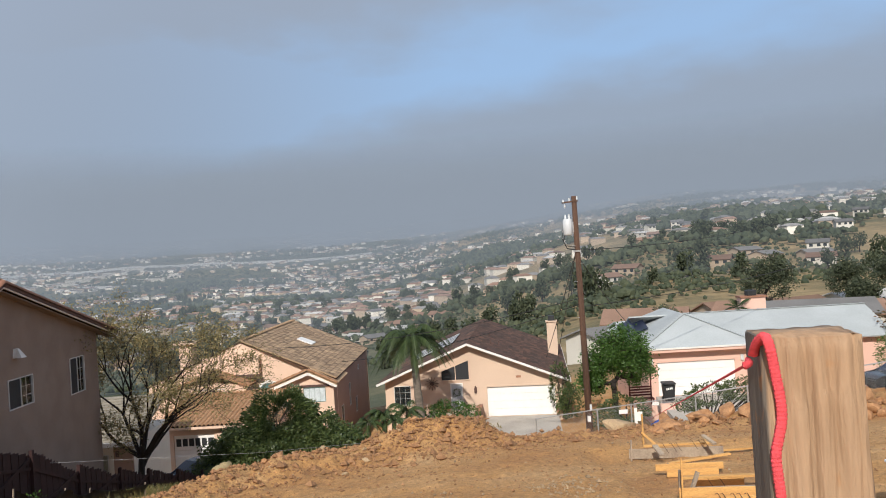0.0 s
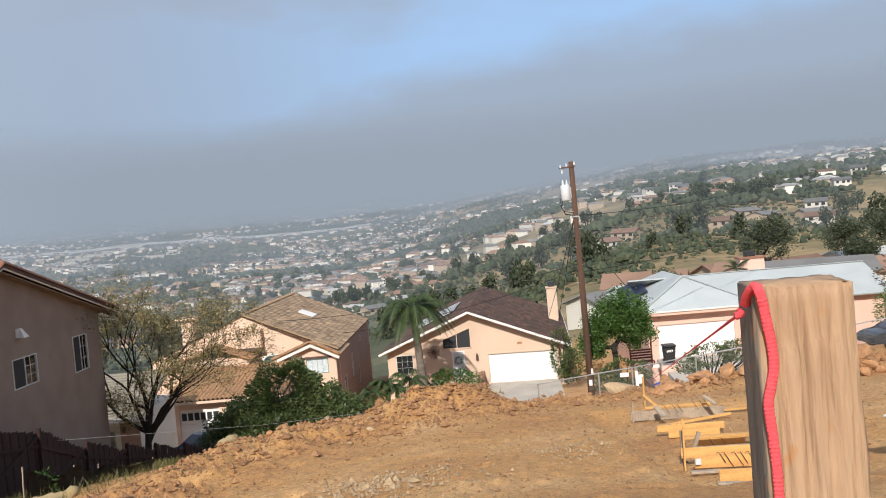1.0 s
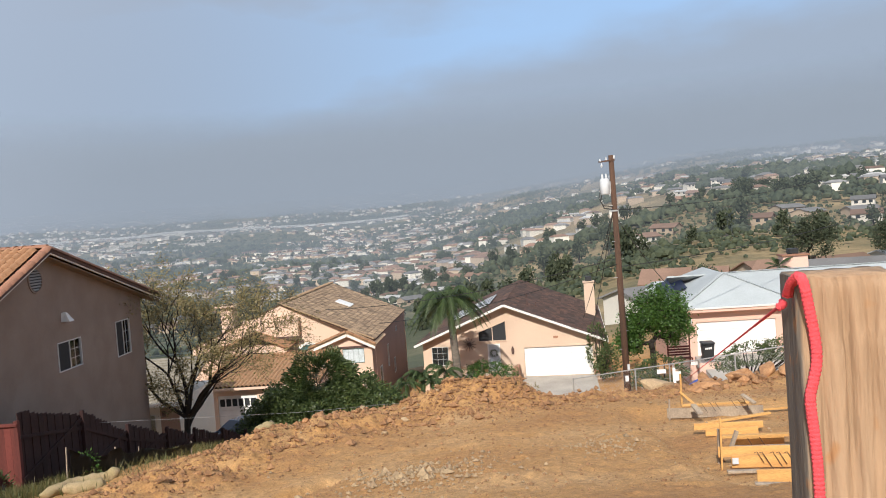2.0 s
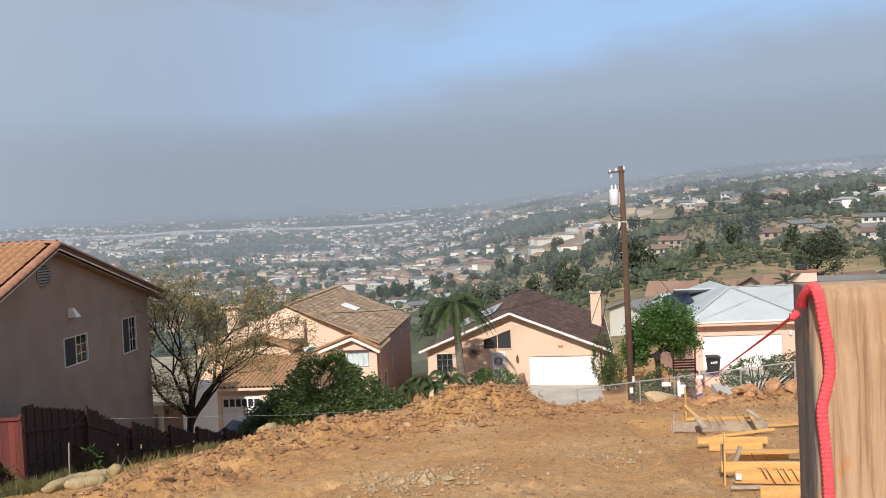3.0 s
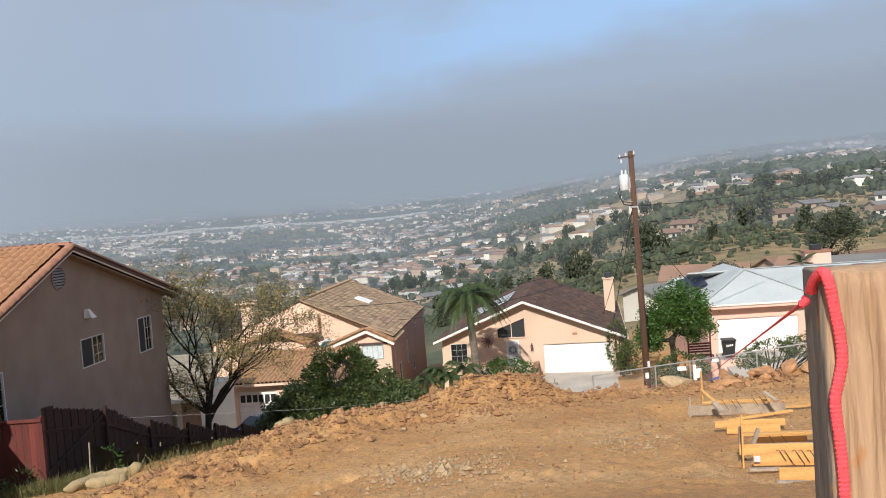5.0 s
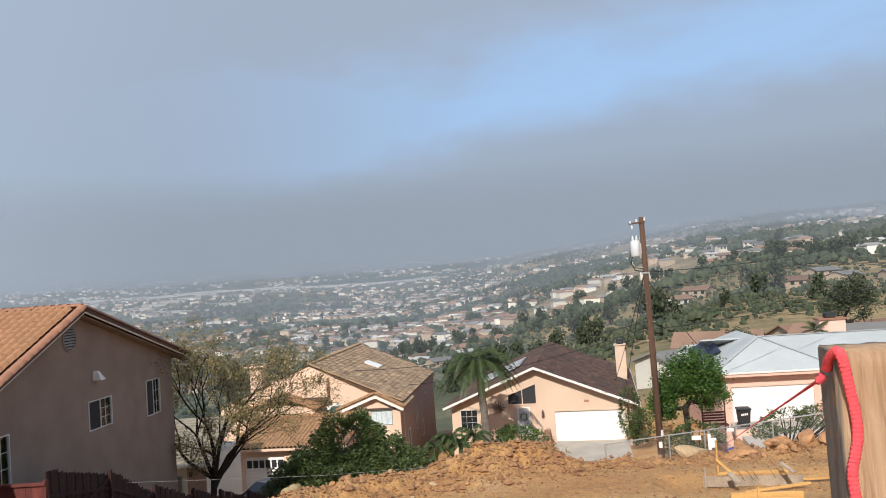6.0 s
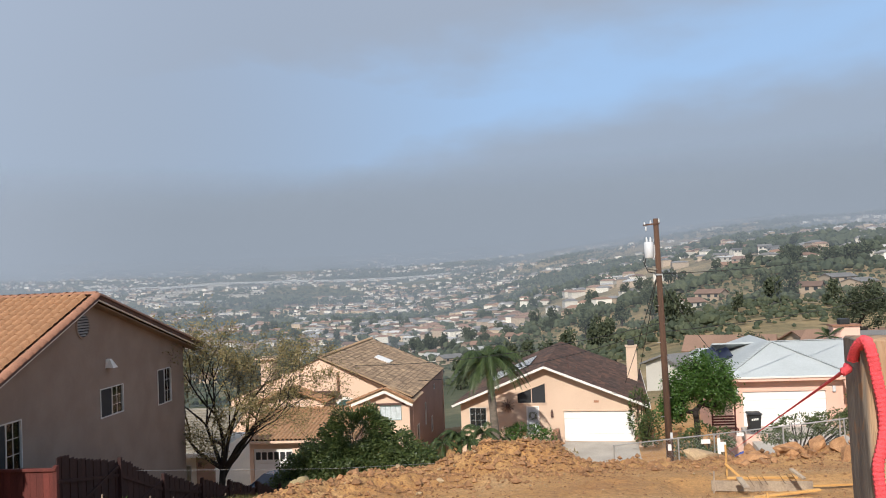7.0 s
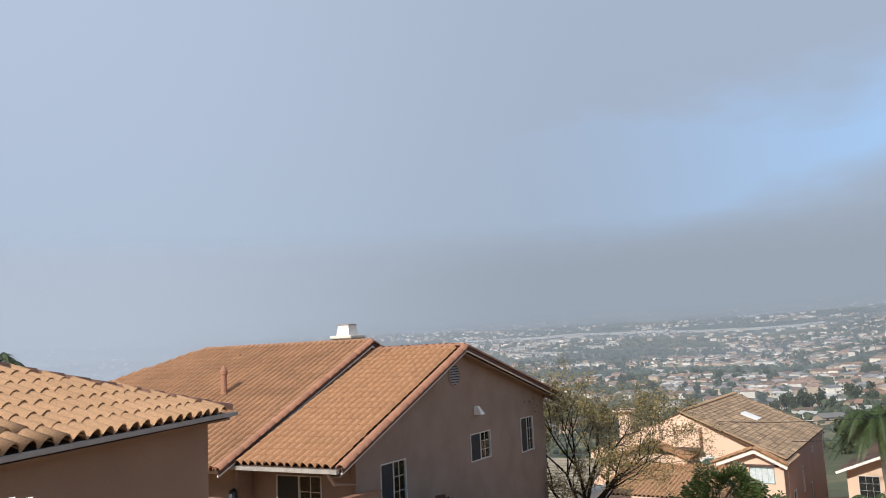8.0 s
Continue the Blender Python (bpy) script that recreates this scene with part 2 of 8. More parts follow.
TILE_PALE = material("pale_clay_tile", (0.43, 0.255, 0.138), 0.85, 1.0, 0.16, 30, 0.3, tint=(0.40, 0.235, 0.125), objrand=0.06, island=0.06)
TILE_RIDGE = material("ridge_tile", (0.37, 0.185, 0.115), 0.8, 2.0, 0.2, 30, 0.3, tint=(0.30, 0.145, 0.09), island=0.12, objrand=0.12)
TILE_BROWN = material("brown_concrete_tile", (0.42, 0.285, 0.17), 0.88, 0.8, 0.3, 25, 0.3, tint=(0.30, 0.20, 0.12), island=0.38)
SHINGLE_BROWN = material("brown_shingle", (0.115, 0.055, 0.034), 0.95, 0.9, 0.35, 9, 0.6, tint=(0.062, 0.036, 0.026), island=0.42)
SHINGLE_GREY = material("grey_shingle", (0.42, 0.45, 0.455), 0.92, 0.4, 0.10, 12, 0.4, island=0.05)
UNDERLAY = material("roof_underlay", (0.10, 0.055, 0.035), 0.95)
FASCIA_WHITE = material("white_fascia", (0.78, 0.75, 0.70), 0.6, 3, 0.08)
FASCIA_BROWN = material("brown_fascia", (0.11, 0.06, 0.05), 0.7, 3, 0.2)
GUTTER = material("grey_gutter", (0.32, 0.31, 0.30), 0.5, 3, 0.12, metal=0.2)
GUTTER_PALE = material("worn_pale_gutter", (0.40, 0.37, 0.34), 0.6, 5, 0.25)
WHITE_PAINT = material("white_paint", (0.82, 0.80, 0.77), 0.55, 2, 0.04, 40, 0.05)
FRAME_WHITE = material("white_vinyl", (0.60, 0.59, 0.57), 0.45, 3, 0.05)
BLIND = material("pale_blind", (0.62, 0.68, 0.70), 0.8, 6, 0.2)
SCREEN = material("insect_screen", (0.022, 0.024, 0.028), 0.7, 6, 0.2)
GLASS = glass_material("window_glass", (0.82, 0.87, 0.88))
CONCRETE = material("concrete", (0.45, 0.41, 0.36), 0.9, 0.6, 0.18, 18, 0.3)
ASPHALT = material("asphalt", (0.06, 0.06, 0.06), 0.9, 0.5, 0.25, 30, 0.4)
FENCE_RED = material("red_brown_fence_paint", (0.155, 0.034, 0.026), 0.75, 1.5, 0.25, 25, 0.3, objrand=0.15, stretch=(3, 3, 0.4))
# darkened copy of the red: shade of the long fence painted into its colour
FENCE_SHADED = material("shaded_fence_paint", (0.036, 0.012, 0.011), 0.85, 1.5, 0.3, 25, 0.3, objrand=0.2, stretch=(3, 3, 0.4))
ROCK = material("broken_earth_rock", (0.38, 0.205, 0.098), 0.95, 2.5, 0.3, 18, 0.7, tint=(0.27, 0.135, 0.062), objrand=0.2, island=0.2)
ROCK_PALE = material("pale_rock", (0.40, 0.285, 0.165), 0.95, 2.5, 0.25, 18, 0.7, tint=(0.36, 0.25, 0.15), objrand=0.2, island=0.2)
LUMBER = material("new_orange_lumber", (0.64, 0.36, 0.12), 0.7, 2, 0.2, 30, 0.2, tint=(0.55, 0.28, 0.09), objrand=0.15, stretch=(0.4, 4, 4))
LUMBER_GREY = material("grey_lumber", (0.38, 0.30, 0.22), 0.85, 2, 0.25, 30, 0.3, tint=(0.27, 0.21, 0.16), objrand=0.15)
REBAR = material("rusty_rebar", (0.09, 0.05, 0.035), 0.8, 20, 0.3, 90, 0.4)
POLE_WOOD = material("pole_wood", (0.12, 0.06, 0.036), 0.9, 1.2, 0.35, 20, 0.5, tint=(0.07, 0.04, 0.026), stretch=(4, 4, 0.25))
STEEL = material("galvanised_steel", (0.52, 0.52, 0.52), 0.45, 4, 0.12, 60, 0.1, metal=0.7)
CABLE = material("black_cable", (0.02, 0.02, 0.02), 0.6, 3, 0.1)
GREY_METAL = material("pale_grey_metal", (0.62, 0.64, 0.66), 0.45, 4, 0.08)
BLACK_PLASTIC = material("black_plastic", (0.025, 0.027, 0.03), 0.5, 3, 0.2)
BLUE_TARP = material("blue_tarp", (0.04, 0.09, 0.36), 0.5, 4, 0.25)
SOLAR = material("solar_panel", (0.012, 0.018, 0.045), 0.35, 3, 0.2, 40, 0.0)
BARK = material("bark", (0.032, 0.024, 0.019), 0.95, 3, 0.35, 25, 0.8, stretch=(2, 2, 0.5))
PALM_BARK = material("palm_bark", (0.19, 0.16, 0.13), 0.95, 2, 0.3, 18, 0.8, stretch=(1, 1, 5))
LEAF_SPARSE = leaf_material("olive_ochre_leaves", (0.13, 0.125, 0.045), (0.33, 0.25, 0.11))
LEAF_DARK = leaf_material("dark_green_leaves", (0.034, 0.064, 0.017), (0.11, 0.14, 0.042))
LEAF_BRIGHT = leaf_material("bright_green_leaves", (0.035, 0.085, 0.012), (0.085, 0.17, 0.03))
LEAF_PALM = leaf_material("palm_leaflets", (0.03, 0.055, 0.016), (0.075, 0.105, 0.03))
LEAF_FAR = leaf_material("far_woods", (0.045, 0.062, 0.036), (0.095, 0.11, 0.058), 0.8)
LEAF_RUST = leaf_material("rusty_shrub_leaves", (0.05, 0.05, 0.02), (0.16, 0.085, 0.04))
GRASS = leaf_material("weeds", (0.06, 0.085, 0.02), (0.22, 0.17, 0.07))
STAKE_WOOD = material("weathered_stake", (0.47, 0.315, 0.195), 0.85, 22, 0.13, 260, 0.25, tint=(0.36, 0.225, 0.13), stretch=(1, 1, 0.12))


def grey_shaded_side(m, edge, grey):
    """Old grey weathering and painted-in shade on the side below the given local x, with knots of orange resin
    elsewhere.
    """
    n, l = m.node_tree.nodes, m.node_tree.links
    b = n["Principled BSDF"]
    old = b.inputs["Base Color"].links[0].from_socket
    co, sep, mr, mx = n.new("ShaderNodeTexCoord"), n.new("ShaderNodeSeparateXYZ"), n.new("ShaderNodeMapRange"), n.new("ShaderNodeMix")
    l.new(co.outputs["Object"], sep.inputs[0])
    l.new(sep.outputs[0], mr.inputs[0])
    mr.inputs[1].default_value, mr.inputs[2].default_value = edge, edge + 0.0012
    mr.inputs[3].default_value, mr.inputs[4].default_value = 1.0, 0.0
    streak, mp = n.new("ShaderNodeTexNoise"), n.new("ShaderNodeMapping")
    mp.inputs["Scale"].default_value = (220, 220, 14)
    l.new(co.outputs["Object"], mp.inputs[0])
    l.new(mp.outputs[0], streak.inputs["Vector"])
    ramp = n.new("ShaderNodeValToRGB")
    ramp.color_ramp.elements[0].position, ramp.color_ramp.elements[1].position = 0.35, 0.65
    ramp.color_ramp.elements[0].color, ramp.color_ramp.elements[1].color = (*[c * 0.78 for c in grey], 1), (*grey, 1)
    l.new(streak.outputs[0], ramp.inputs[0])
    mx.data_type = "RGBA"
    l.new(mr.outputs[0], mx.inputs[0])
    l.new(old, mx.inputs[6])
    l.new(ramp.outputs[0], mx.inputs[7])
    knot, kr, km = n.new("ShaderNodeTexNoise"), n.new("ShaderNodeMapRange"), n.new("ShaderNodeMix")
    knot.inputs["Scale"].default_value, knot.inputs["Detail"].default_value = 70, 1
    l.new(co.outputs["Object"], knot.inputs["Vector"])
    kr.inputs[1].default_value, kr.inputs[2].default_value = 0.66, 0.74
    kr.inputs[3].default_value, kr.inputs[4].default_value = 0.0, 0.6
    l.new(knot.outputs[0], kr.inputs[0])
    km.data_type = "RGBA"
    km.inputs[7].default_value = (0.42, 0.19, 0.06, 1)
    l.new(kr.outputs[0], km.inputs[0])
    l.new(mx.outputs[2], km.inputs[6])
    l.new(km.outputs[2], b.inputs["Base Color"])


# left face: weathered grey, with its shade darkened into the colour
grey_shaded_side(STAKE_WOOD, 0.0006, (0.20, 0.165, 0.13))
STRING_PINK = material("pink_string", (0.86, 0.09, 0.11), 0.75, 400, 0.15, 2000, 0.3)


# ---------------------------------------------------------------- mesh helpers
def finish(name, bm, mat, smooth=False):
    me = bpy.data.meshes.new(name)
    bmesh.ops.recalc_face_normals(bm, faces=bm.faces)
    bm.to_mesh(me)
    bm.free()
    me.materials.append(mat)
    if smooth:
        me.polygons.foreach_set("use_smooth", [True] * len(me.polygons))
    return me


def part(name, bm, mat, parent=None, label="", smooth=False):
    """Links a bmesh as one mesh object under a thing or under a part."""
    ob = new(name, finish(name, bm, mat, smooth))
    ob.parent = parent
    return tagged(ob, label)


def raw(name, verts, faces, mat, parent=None, smooth=False):
    me = bpy.data.meshes.new(name)
    me.from_pydata(verts, [], faces)
    me.materials.append(mat)
    if smooth:
        me.polygons.foreach_set("use_smooth", [True] * len(me.polygons))
    ob = new(name, me)
    ob.parent = parent
    return ob


def thing(name, m, label, category, group="", kind=""):
    ob = new(name)
    ob.matrix_basis = m
    return tagged(ob, label, category, group, kind)


def box(bm, x0, x1, y0, y1, z0, z1, m=None, bevel=0.0):
    c = [(x, y, z) for z in (z0, z1) for y in (y0, y1) for x in (x0, x1)]
    v = [bm.verts.new((m @ Vector(p)) if m else p) for p in c]
    f = [bm.faces.new([v[i] for i in q]) for q in ((0, 2, 3, 1), (4, 5, 7, 6), (0, 1, 5, 4), (2, 6, 7, 3), (0, 4, 6, 2), (1, 3, 7, 5))]
    if bevel:
        bmesh.ops.bevel(bm, geom=list({e for q in f for e in q.edges}), offset=bevel, segments=1, affect="EDGES")
    return v


def boxed(*a, m=None, bevel=0.0):
    bm = bmesh.new()
    box(bm, *a, m=m, bevel=bevel)
    return bm


def slab(bm, quad, t, down=True):
    """A polygon in space thickened along its normal."""
    q = [Vector(p) for p in quad]
    n = (q[1] - q[0]).cross(q[-1] - q[0]).normalized()
    if n.z < 0:
        q.reverse()
        n = -n
    a = [bm.verts.new(p) for p in q]
    b = [bm.verts.new(p - n * t) for p in q]
    bm.faces.new(a)
    bm.faces.new(b[::-1])
    k = len(q)
    for i in range(k):
        bm.faces.new((a[i], b[i], b[(i + 1) % k], a[(i + 1) % k]))


def beam(bm, p, q, w, h, up=(0, 0, 1)):
    """A board from p to q, w wide and h high."""
    p, q = Vector(p), Vector(q)
    d = (q - p)
    x = d.normalized()
    side = x.cross(Vector(up)).normalized()
    upv = side.cross(x)
    m = Matrix((x, side, upv)).transposed().to_4x4()
    m.translation = p
    box(bm, 0, d.length, -w / 2, w / 2, -h / 2, h / 2, m)


def tube(bm, pts, radii, sides=8):
    """A tapered tube along points."""
    pts = [Vector(p) for p in pts]
    if isinstance(radii, (int, float)):
        radii = [radii] * len(pts)
    rings = []
    for i, p in enumerate(pts):
        d = (pts[min(i + 1, len(pts) - 1)] - pts[max(i - 1, 0)]).normalized()
        a = d.cross(Vector((0.31, 0.95, 0.05))).normalized()
        b = d.cross(a)
        rings.append([bm.verts.new(p + (a * math.cos(k * math.tau / sides) + b * math.sin(k * math.tau / sides)) * radii[i]) for k in range(sides)])
    for r, s in zip(rings, rings[1:]):
        for k in range(sides):
            bm.faces.new((r[k], r[(k + 1) % sides], s[(k + 1) % sides], s[k]))
    bm.faces.new(rings[0][::-1])
    bm.faces.new(rings[-1])


def wall(name, parent, mat, origin, along, length, z0, tops, holes=(), t=0.18):
    """A wall with real openings. along: unit direction; tops: [(s, z), ...] its upper outline; holes: (s0, s1, z0, z1)."""
    bm = bmesh.new()
    o, u = Vector(origin), Vector(along).normalized()
    nrm = Vector((u.y, -u.x, 0))
    cuts = sorted({0.0, length, *(s for s, _ in tops), *(h[0] for h in holes), *(h[1] for h in holes)})

    def top(s):
        for (a, za), (b, zb) in zip(tops, tops[1:]):
            if a <= s <= b + 1e-6:
                return za + (zb - za) * (s - a) / (b - a)
        return tops[-1][1]
    for a, b in zip(cuts, cuts[1:]):
        if b - a < 1e-4:
            continue
        spans, low = [], z0
        for h in sorted((h for h in holes if h[0] < b - 1e-4 and h[1] > a + 1e-4), key=lambda h: h[2]):
            spans.append((low, h[2], False))
            low = h[3]
        spans.append((low, None, True))
        for lo, hi, last in spans:
            ha, hb = (top(a), top(b)) if last else (hi, hi)
            if not last and hi - lo < 1e-3:
                continue
            q = [o + u * a + Vector((0, 0, lo)), o + u * b + Vector((0, 0, lo)), o + u * b + Vector((0, 0, hb)), o + u * a + Vector((0, 0, ha))]
            f = [bm.verts.new(p) for p in q]
            g = [bm.verts.new(p - nrm * t) for p in q]
            bm.faces.new(f)
            bm.faces.new(g[::-1])
            for i in range(4):
                bm.faces.new((f[i], g[i], g[(i + 1) % 4], f[(i + 1) % 4]))
    bmesh.ops.remove_doubles(bm, verts=bm.verts, dist=0.0005)
    return part(name, bm, mat, parent)


def window(parent, origin, along, s0, s1, z0, z1, split=True, cols=2, rows=3, frame_mat=None, screen=True, pane_mat=None):
    """A window in a wall's opening: frame, a screened sash and a sash with muntins over a blind."""
    o, u = Vector(origin), Vector(along).normalized()
    m = Matrix((u, Vector((-u.y, u.x, 0)), Vector((0, 0, 1)))).transposed().to_4x4()
    m.translation = o
    w = new("window")
    w.parent = parent
    w.matrix_basis = m
    fm = frame_mat or FRAME_WHITE
    f = 0.032
    bm = bmesh.new()
    for a in ((s0, s1, z0, z0 + f), (s0, s1, z1 - f, z1), (s0, s0 + f, z0 + f, z1 - f), (s1 - f, s1, z0 + f, z1 - f)):
        box(bm, a[0], a[1], -0.03, 0.08, a[2], a[3])
    mid = (s0 + s1) / 2 if split else s0 + f
    if split:
        box(bm, mid - 0.018, mid + 0.018, -0.02, 0.07, z0 + f, z1 - f)
    part("frame", bm, fm, w)
    a0 = mid + (0.018 if split else 0)
    part("pane", boxed(a0, s1 - f, 0.03, 0.036, z0 + f, z1 - f), pane_mat or GLASS, w)
    if split:
        part("pane", boxed(s0 + f, mid - 0.018, 0.03, 0.036, z0 + f, z1 - f), GLASS, w)
        if screen:
            part("insect_screen", boxed(s0 + f, mid - 0.018, 0.008, 0.012, z0 + f, z1 - f), SCREEN, w)
    bm = bmesh.new()
    for i in range(1, cols):
        x = a0 + (s1 - f - a0) * i / cols
        box(bm, x - 0.007, x + 0.007, 0.012, 0.028, z0 + f, z1 - f)
    for i in range(1, rows):
        z = z0 + f + (z1 - z0 - 2 * f) * i / rows
        box(bm, a0, s1 - f, 0.010, 0.026, z - 0.007, z + 0.007)
    if len(bm.verts):
        part("muntin", bm, fm, w)
    else:
        bm.free()
    part("blind", boxed(s0 + f, s1 - f, 0.042, 0.048, z0 + f, z1 - f), BLIND if split else SCREEN, w)
    return w


def tile_mesh(name, w, length, rise, mat):
    """One barrel roof tile with a narrow pan beside it, its length up the slope, its butt lifted over the next."""
    verts, faces, k = [], [], 9
    for j, y in enumerate((0.0, length)):
        for i in range(k):
            q = i / (k - 1)
            z = rise * math.sin(math.pi * q / 0.74) ** 0.8 if 0 < q < 0.74 else -0.45 * rise * math.sin(math.pi * max(0.0, q - 0.74) / 0.26)
            verts.append(((q - 0.5) * w * 1.03, y, z + (0.024 if j == 0 else 0.0)))
    for i in range(k):
        x, y, z = verts[i]
        verts.append((x, 0.006, z - 0.022))
    for i in range(k - 1):
        faces.append((i, i + 1, k + i + 1, k + i))
        faces.append((2 * k + i, 2 * k + i + 1, i + 1, i))
    me = bpy.data.meshes.new(name)
    me.from_pydata(verts, [], faces)
    me.materials.append(mat)
    me.polygons.foreach_set("use_smooth", [i % 2 == 0 for i in range(len(me.polygons))])
    return me


def tile_field(parent, mat, origin, u, v, inside, nu, nv, w=0.27, row=0.36, rise=0.095, parts=300):
    """Tiles on a roof plane: the nearest are pieces of their own, the rest are joined."""
    o, u, v = Vector(origin), Vector(u).normalized(), Vector(v).normalized()
    n = u.cross(v)
    if n.z < 0:
        n = -n
    base = Matrix((u, v, n)).transposed().to_4x4()
    me = tile_mesh("tile", w, row * 1.12, rise, mat)
    places = []
    for j in range(nv):
        for i in range(nu):
            s, t = (i + 0.5) * w, j * row
            if inside(s, t + row * 0.4):
                places.append(o + u * (s + random.uniform(-0.006, 0.006)) + v * (t + random.uniform(-0.012, 0.012)) + n * (0.035 + random.uniform(0, 0.006)))
    places.sort(key=lambda p: p.x ** 2 + p.y ** 2)
    for p in places[:parts]:
        ob = new("tile", me)
        ob.parent = parent
        m = base.copy() @ Matrix.Rotation(radians(random.uniform(-0.8, 0.8)), 4, "Z")
        m.translation = p
        ob.matrix_basis = m
    rest = places[parts:]
    if rest:
        tv = np.array([vv.co[:] for vv in me.vertices]) @ np.array(base.to_3x3()).T
        tf = [tuple(p.vertices) for p in me.polygons]
        verts = np.concatenate([tv + np.array(p) for p in rest])
        faces = [tuple(i + k * len(tv) for i in f) for k in range(len(rest)) for f in tf]
        tagged(raw("tiles", verts.tolist(), faces, mat, parent), kind="stuff")


def caps(parent, mat, p, q, r=0.13, step=0.36, name="ridge_tile"):
    """A row of half-round cap tiles from p to q."""
    p, q = Vector(p), Vector(q)
    d = (q - p)
    k = max(1, int(d.length / step))
    x = d.normalized()
    side = x.cross(Vector((0, 0, 1))).normalized()
    up = side.cross(x)
    me_v, me_f, n = [], [], 6
    for j, (s, rr) in enumerate(((0, r), (step * 1.08, r * 0.86))):
        for i in range(n):
            a = math.pi * i / (n - 1)
            me_v.append((s, math.cos(a) * rr, math.sin(a) * rr * 0.8))
    for i in range(n):
        me_v.append((0.0, me_v[i][1] * 0.8, me_v[i][2] * 0.8))
    for i in range(n - 1):
        me_f += [(i, i + 1, n + i + 1, n + i), (2 * n + i, 2 * n + i + 1, i + 1, i)]
    me = bpy.data.meshes.new(name)
    me.from_pydata(me_v, [], me_f)
    me.materials.append(mat)
    me.polygons.foreach_set("use_smooth", [True] * len(me.polygons))
    for i in range(k):
        ob = new(name, me)
        ob.parent = parent
        m = Matrix((x, side, up)).transposed().to_4x4()
        m.translation = p + x * (d.length * i / k)
        ob.matrix_basis = m


# ---------------------------------------------------------------- the lie of the land
def smooth01(t):
    t = min(max(t, 0.0), 1.0)
    return t * t * (3 - 2 * t)


def lerp_table(table, x):
    for (a, za), (b, zb) in zip(table, table[1:]):
        if x <= b:
            return za + (zb - za) * max(0.0, (x - a)) / (b - a)
    return table[-1][1]


SLOPE = [(-400, 40), (-40, 12.6), (-5, 10.7), (0, 10.45), (3, 10.1), (8, 8.75), (12.5, 7.7), (16, 7.25), (22, 6.45), (26, 5.6), (30, 4.7), (36, 2.9), (42, 1.3), (50, -0.5), (58, -0.5), (75, -1.4)]
# the valley as seen from the plot: height angle in degrees over distance, down the valley and up its near flank
VALLEY = [(75, -10.1), (110, -10.4), (200, -9.3), (400, -6.5), (600, -4.7), (800, -3.5), (1030, -2.45), (1500, -1.1), (2050, 0.0), (2800, 1.2), (3600, 2.2), (4900, 2.9)]
FLANK = [(75, -10.1), (110, -7.2), (150, -5.6), (230, -3.7), (400, -1.2), (600, 0.9), (1000, 1.9), (1600, 2.5), (2400, 3.0), (4900, 3.4)]
BERM = [(-9.5, 14.0, 0.30), (-7, 17, 0.45), (-6.2, 20, 0.55), (-4.6, 23, 0.80), (-2.7, 24, 0.75), (-1.2, 24.6, 0.92), (0.05, 25, 1.15), (0.9, 25.5, 0.95), (1.7, 26.2, 0.5), (3.8, 28, 0.30), (6.2, 30, 0.25), (9, 31.5, 0.50), (12, 32, 0.55), (16, 32.5, 0.6), (22, 33, 0.6)]


def ground_z(x, y, fine=True):
    r = math.hypot(x, y)
    if y > 0 and r > 75:
        az = math.degrees(math.atan2(x, y))
        up = smooth01((az + 9) / 28)
        rr_ = min(r, 4900)
        z = 12 + r * math.tan(radians(lerp_table(VALLEY, rr_) * (1 - up) + lerp_table(FLANK, rr_) * up))
        z += 5.0 * noise.noise(Vector((x * 0.006, y * 0.006, 3))) * smooth01((r - 160) / 500) + 11 * noise.noise(Vector((x * 0.0022, y * 0.0022, 8))) * smooth01((r - 500) / 800)
        blend = smooth01((r - 75) / 60)
        side = 0.085 * max(-25, min(25, x))
        return z + side * (1 - blend)
    z = lerp_table(SLOPE, y if y < 75 else 75)
    z += 0.085 * (max(-25, x) * smooth01((y - 6) / 8) if x < 0 else 1.3 * max(0, min(25, x) - 6) * smooth01((y - 26) / 12))
    if 6 < y < 45 and -22 < x < 32:
        best, hgt = 9e9, 0.0
        for (ax, ay, ah), (bx, by, bh) in zip(BERM, BERM[1:]):
            dx, dy = bx - ax, by - ay
            k = min(max(((x - ax) * dx + (y - ay) * dy) / (dx * dx + dy * dy), 0), 1)
            d = math.hypot(x - ax - dx * k, y - ay - dy * k)
            if d < best:
                best, hgt = d, ah + (bh - ah) * k
        lump = 0.75 + 0.5 * noise.noise(Vector((x * 0.55, y * 0.55, 1)))
        z += hgt * lump * math.exp(-(best / 1.9) ** 2)
        if fine:
            heap = math.exp(-(best / 2.6) ** 2)
            z += 0.20 * heap * noise.fractal(Vector((x * 1.5, y * 1.5, 4)), 0.75, 2.1, 5)
            z += 0.05 * noise.fractal(Vector((x * 2.0, y * 2.0, 9)), 0.75, 2.1, 5)
            z += 0.07 * noise.noise(Vector((x * 0.4, y * 0.4, 5)))
        # footing dug out for the forms
        z -= 0.28 * smooth01((x - 3.3) / 0.7) * smooth01((9.5 - x) / 1.5) * smooth01((y - 11.2) / 0.8) * smooth01((22.5 - y) / 1.5)
        # narrow trench dug beside the heap
        ax, ay, bx, by = -4.2, 13.6, -3.1, 15.2
        dx, dy = bx - ax, by - ay
        k = min(max(((x - ax) * dx + (y - ay) * dy) / (dx * dx + dy * dy), 0), 1)
        d = math.hypot(x - ax - dx * k, y - ay - dy * k)
        z -= 0.35 * math.exp(-(d / 0.22) ** 2)
    return z


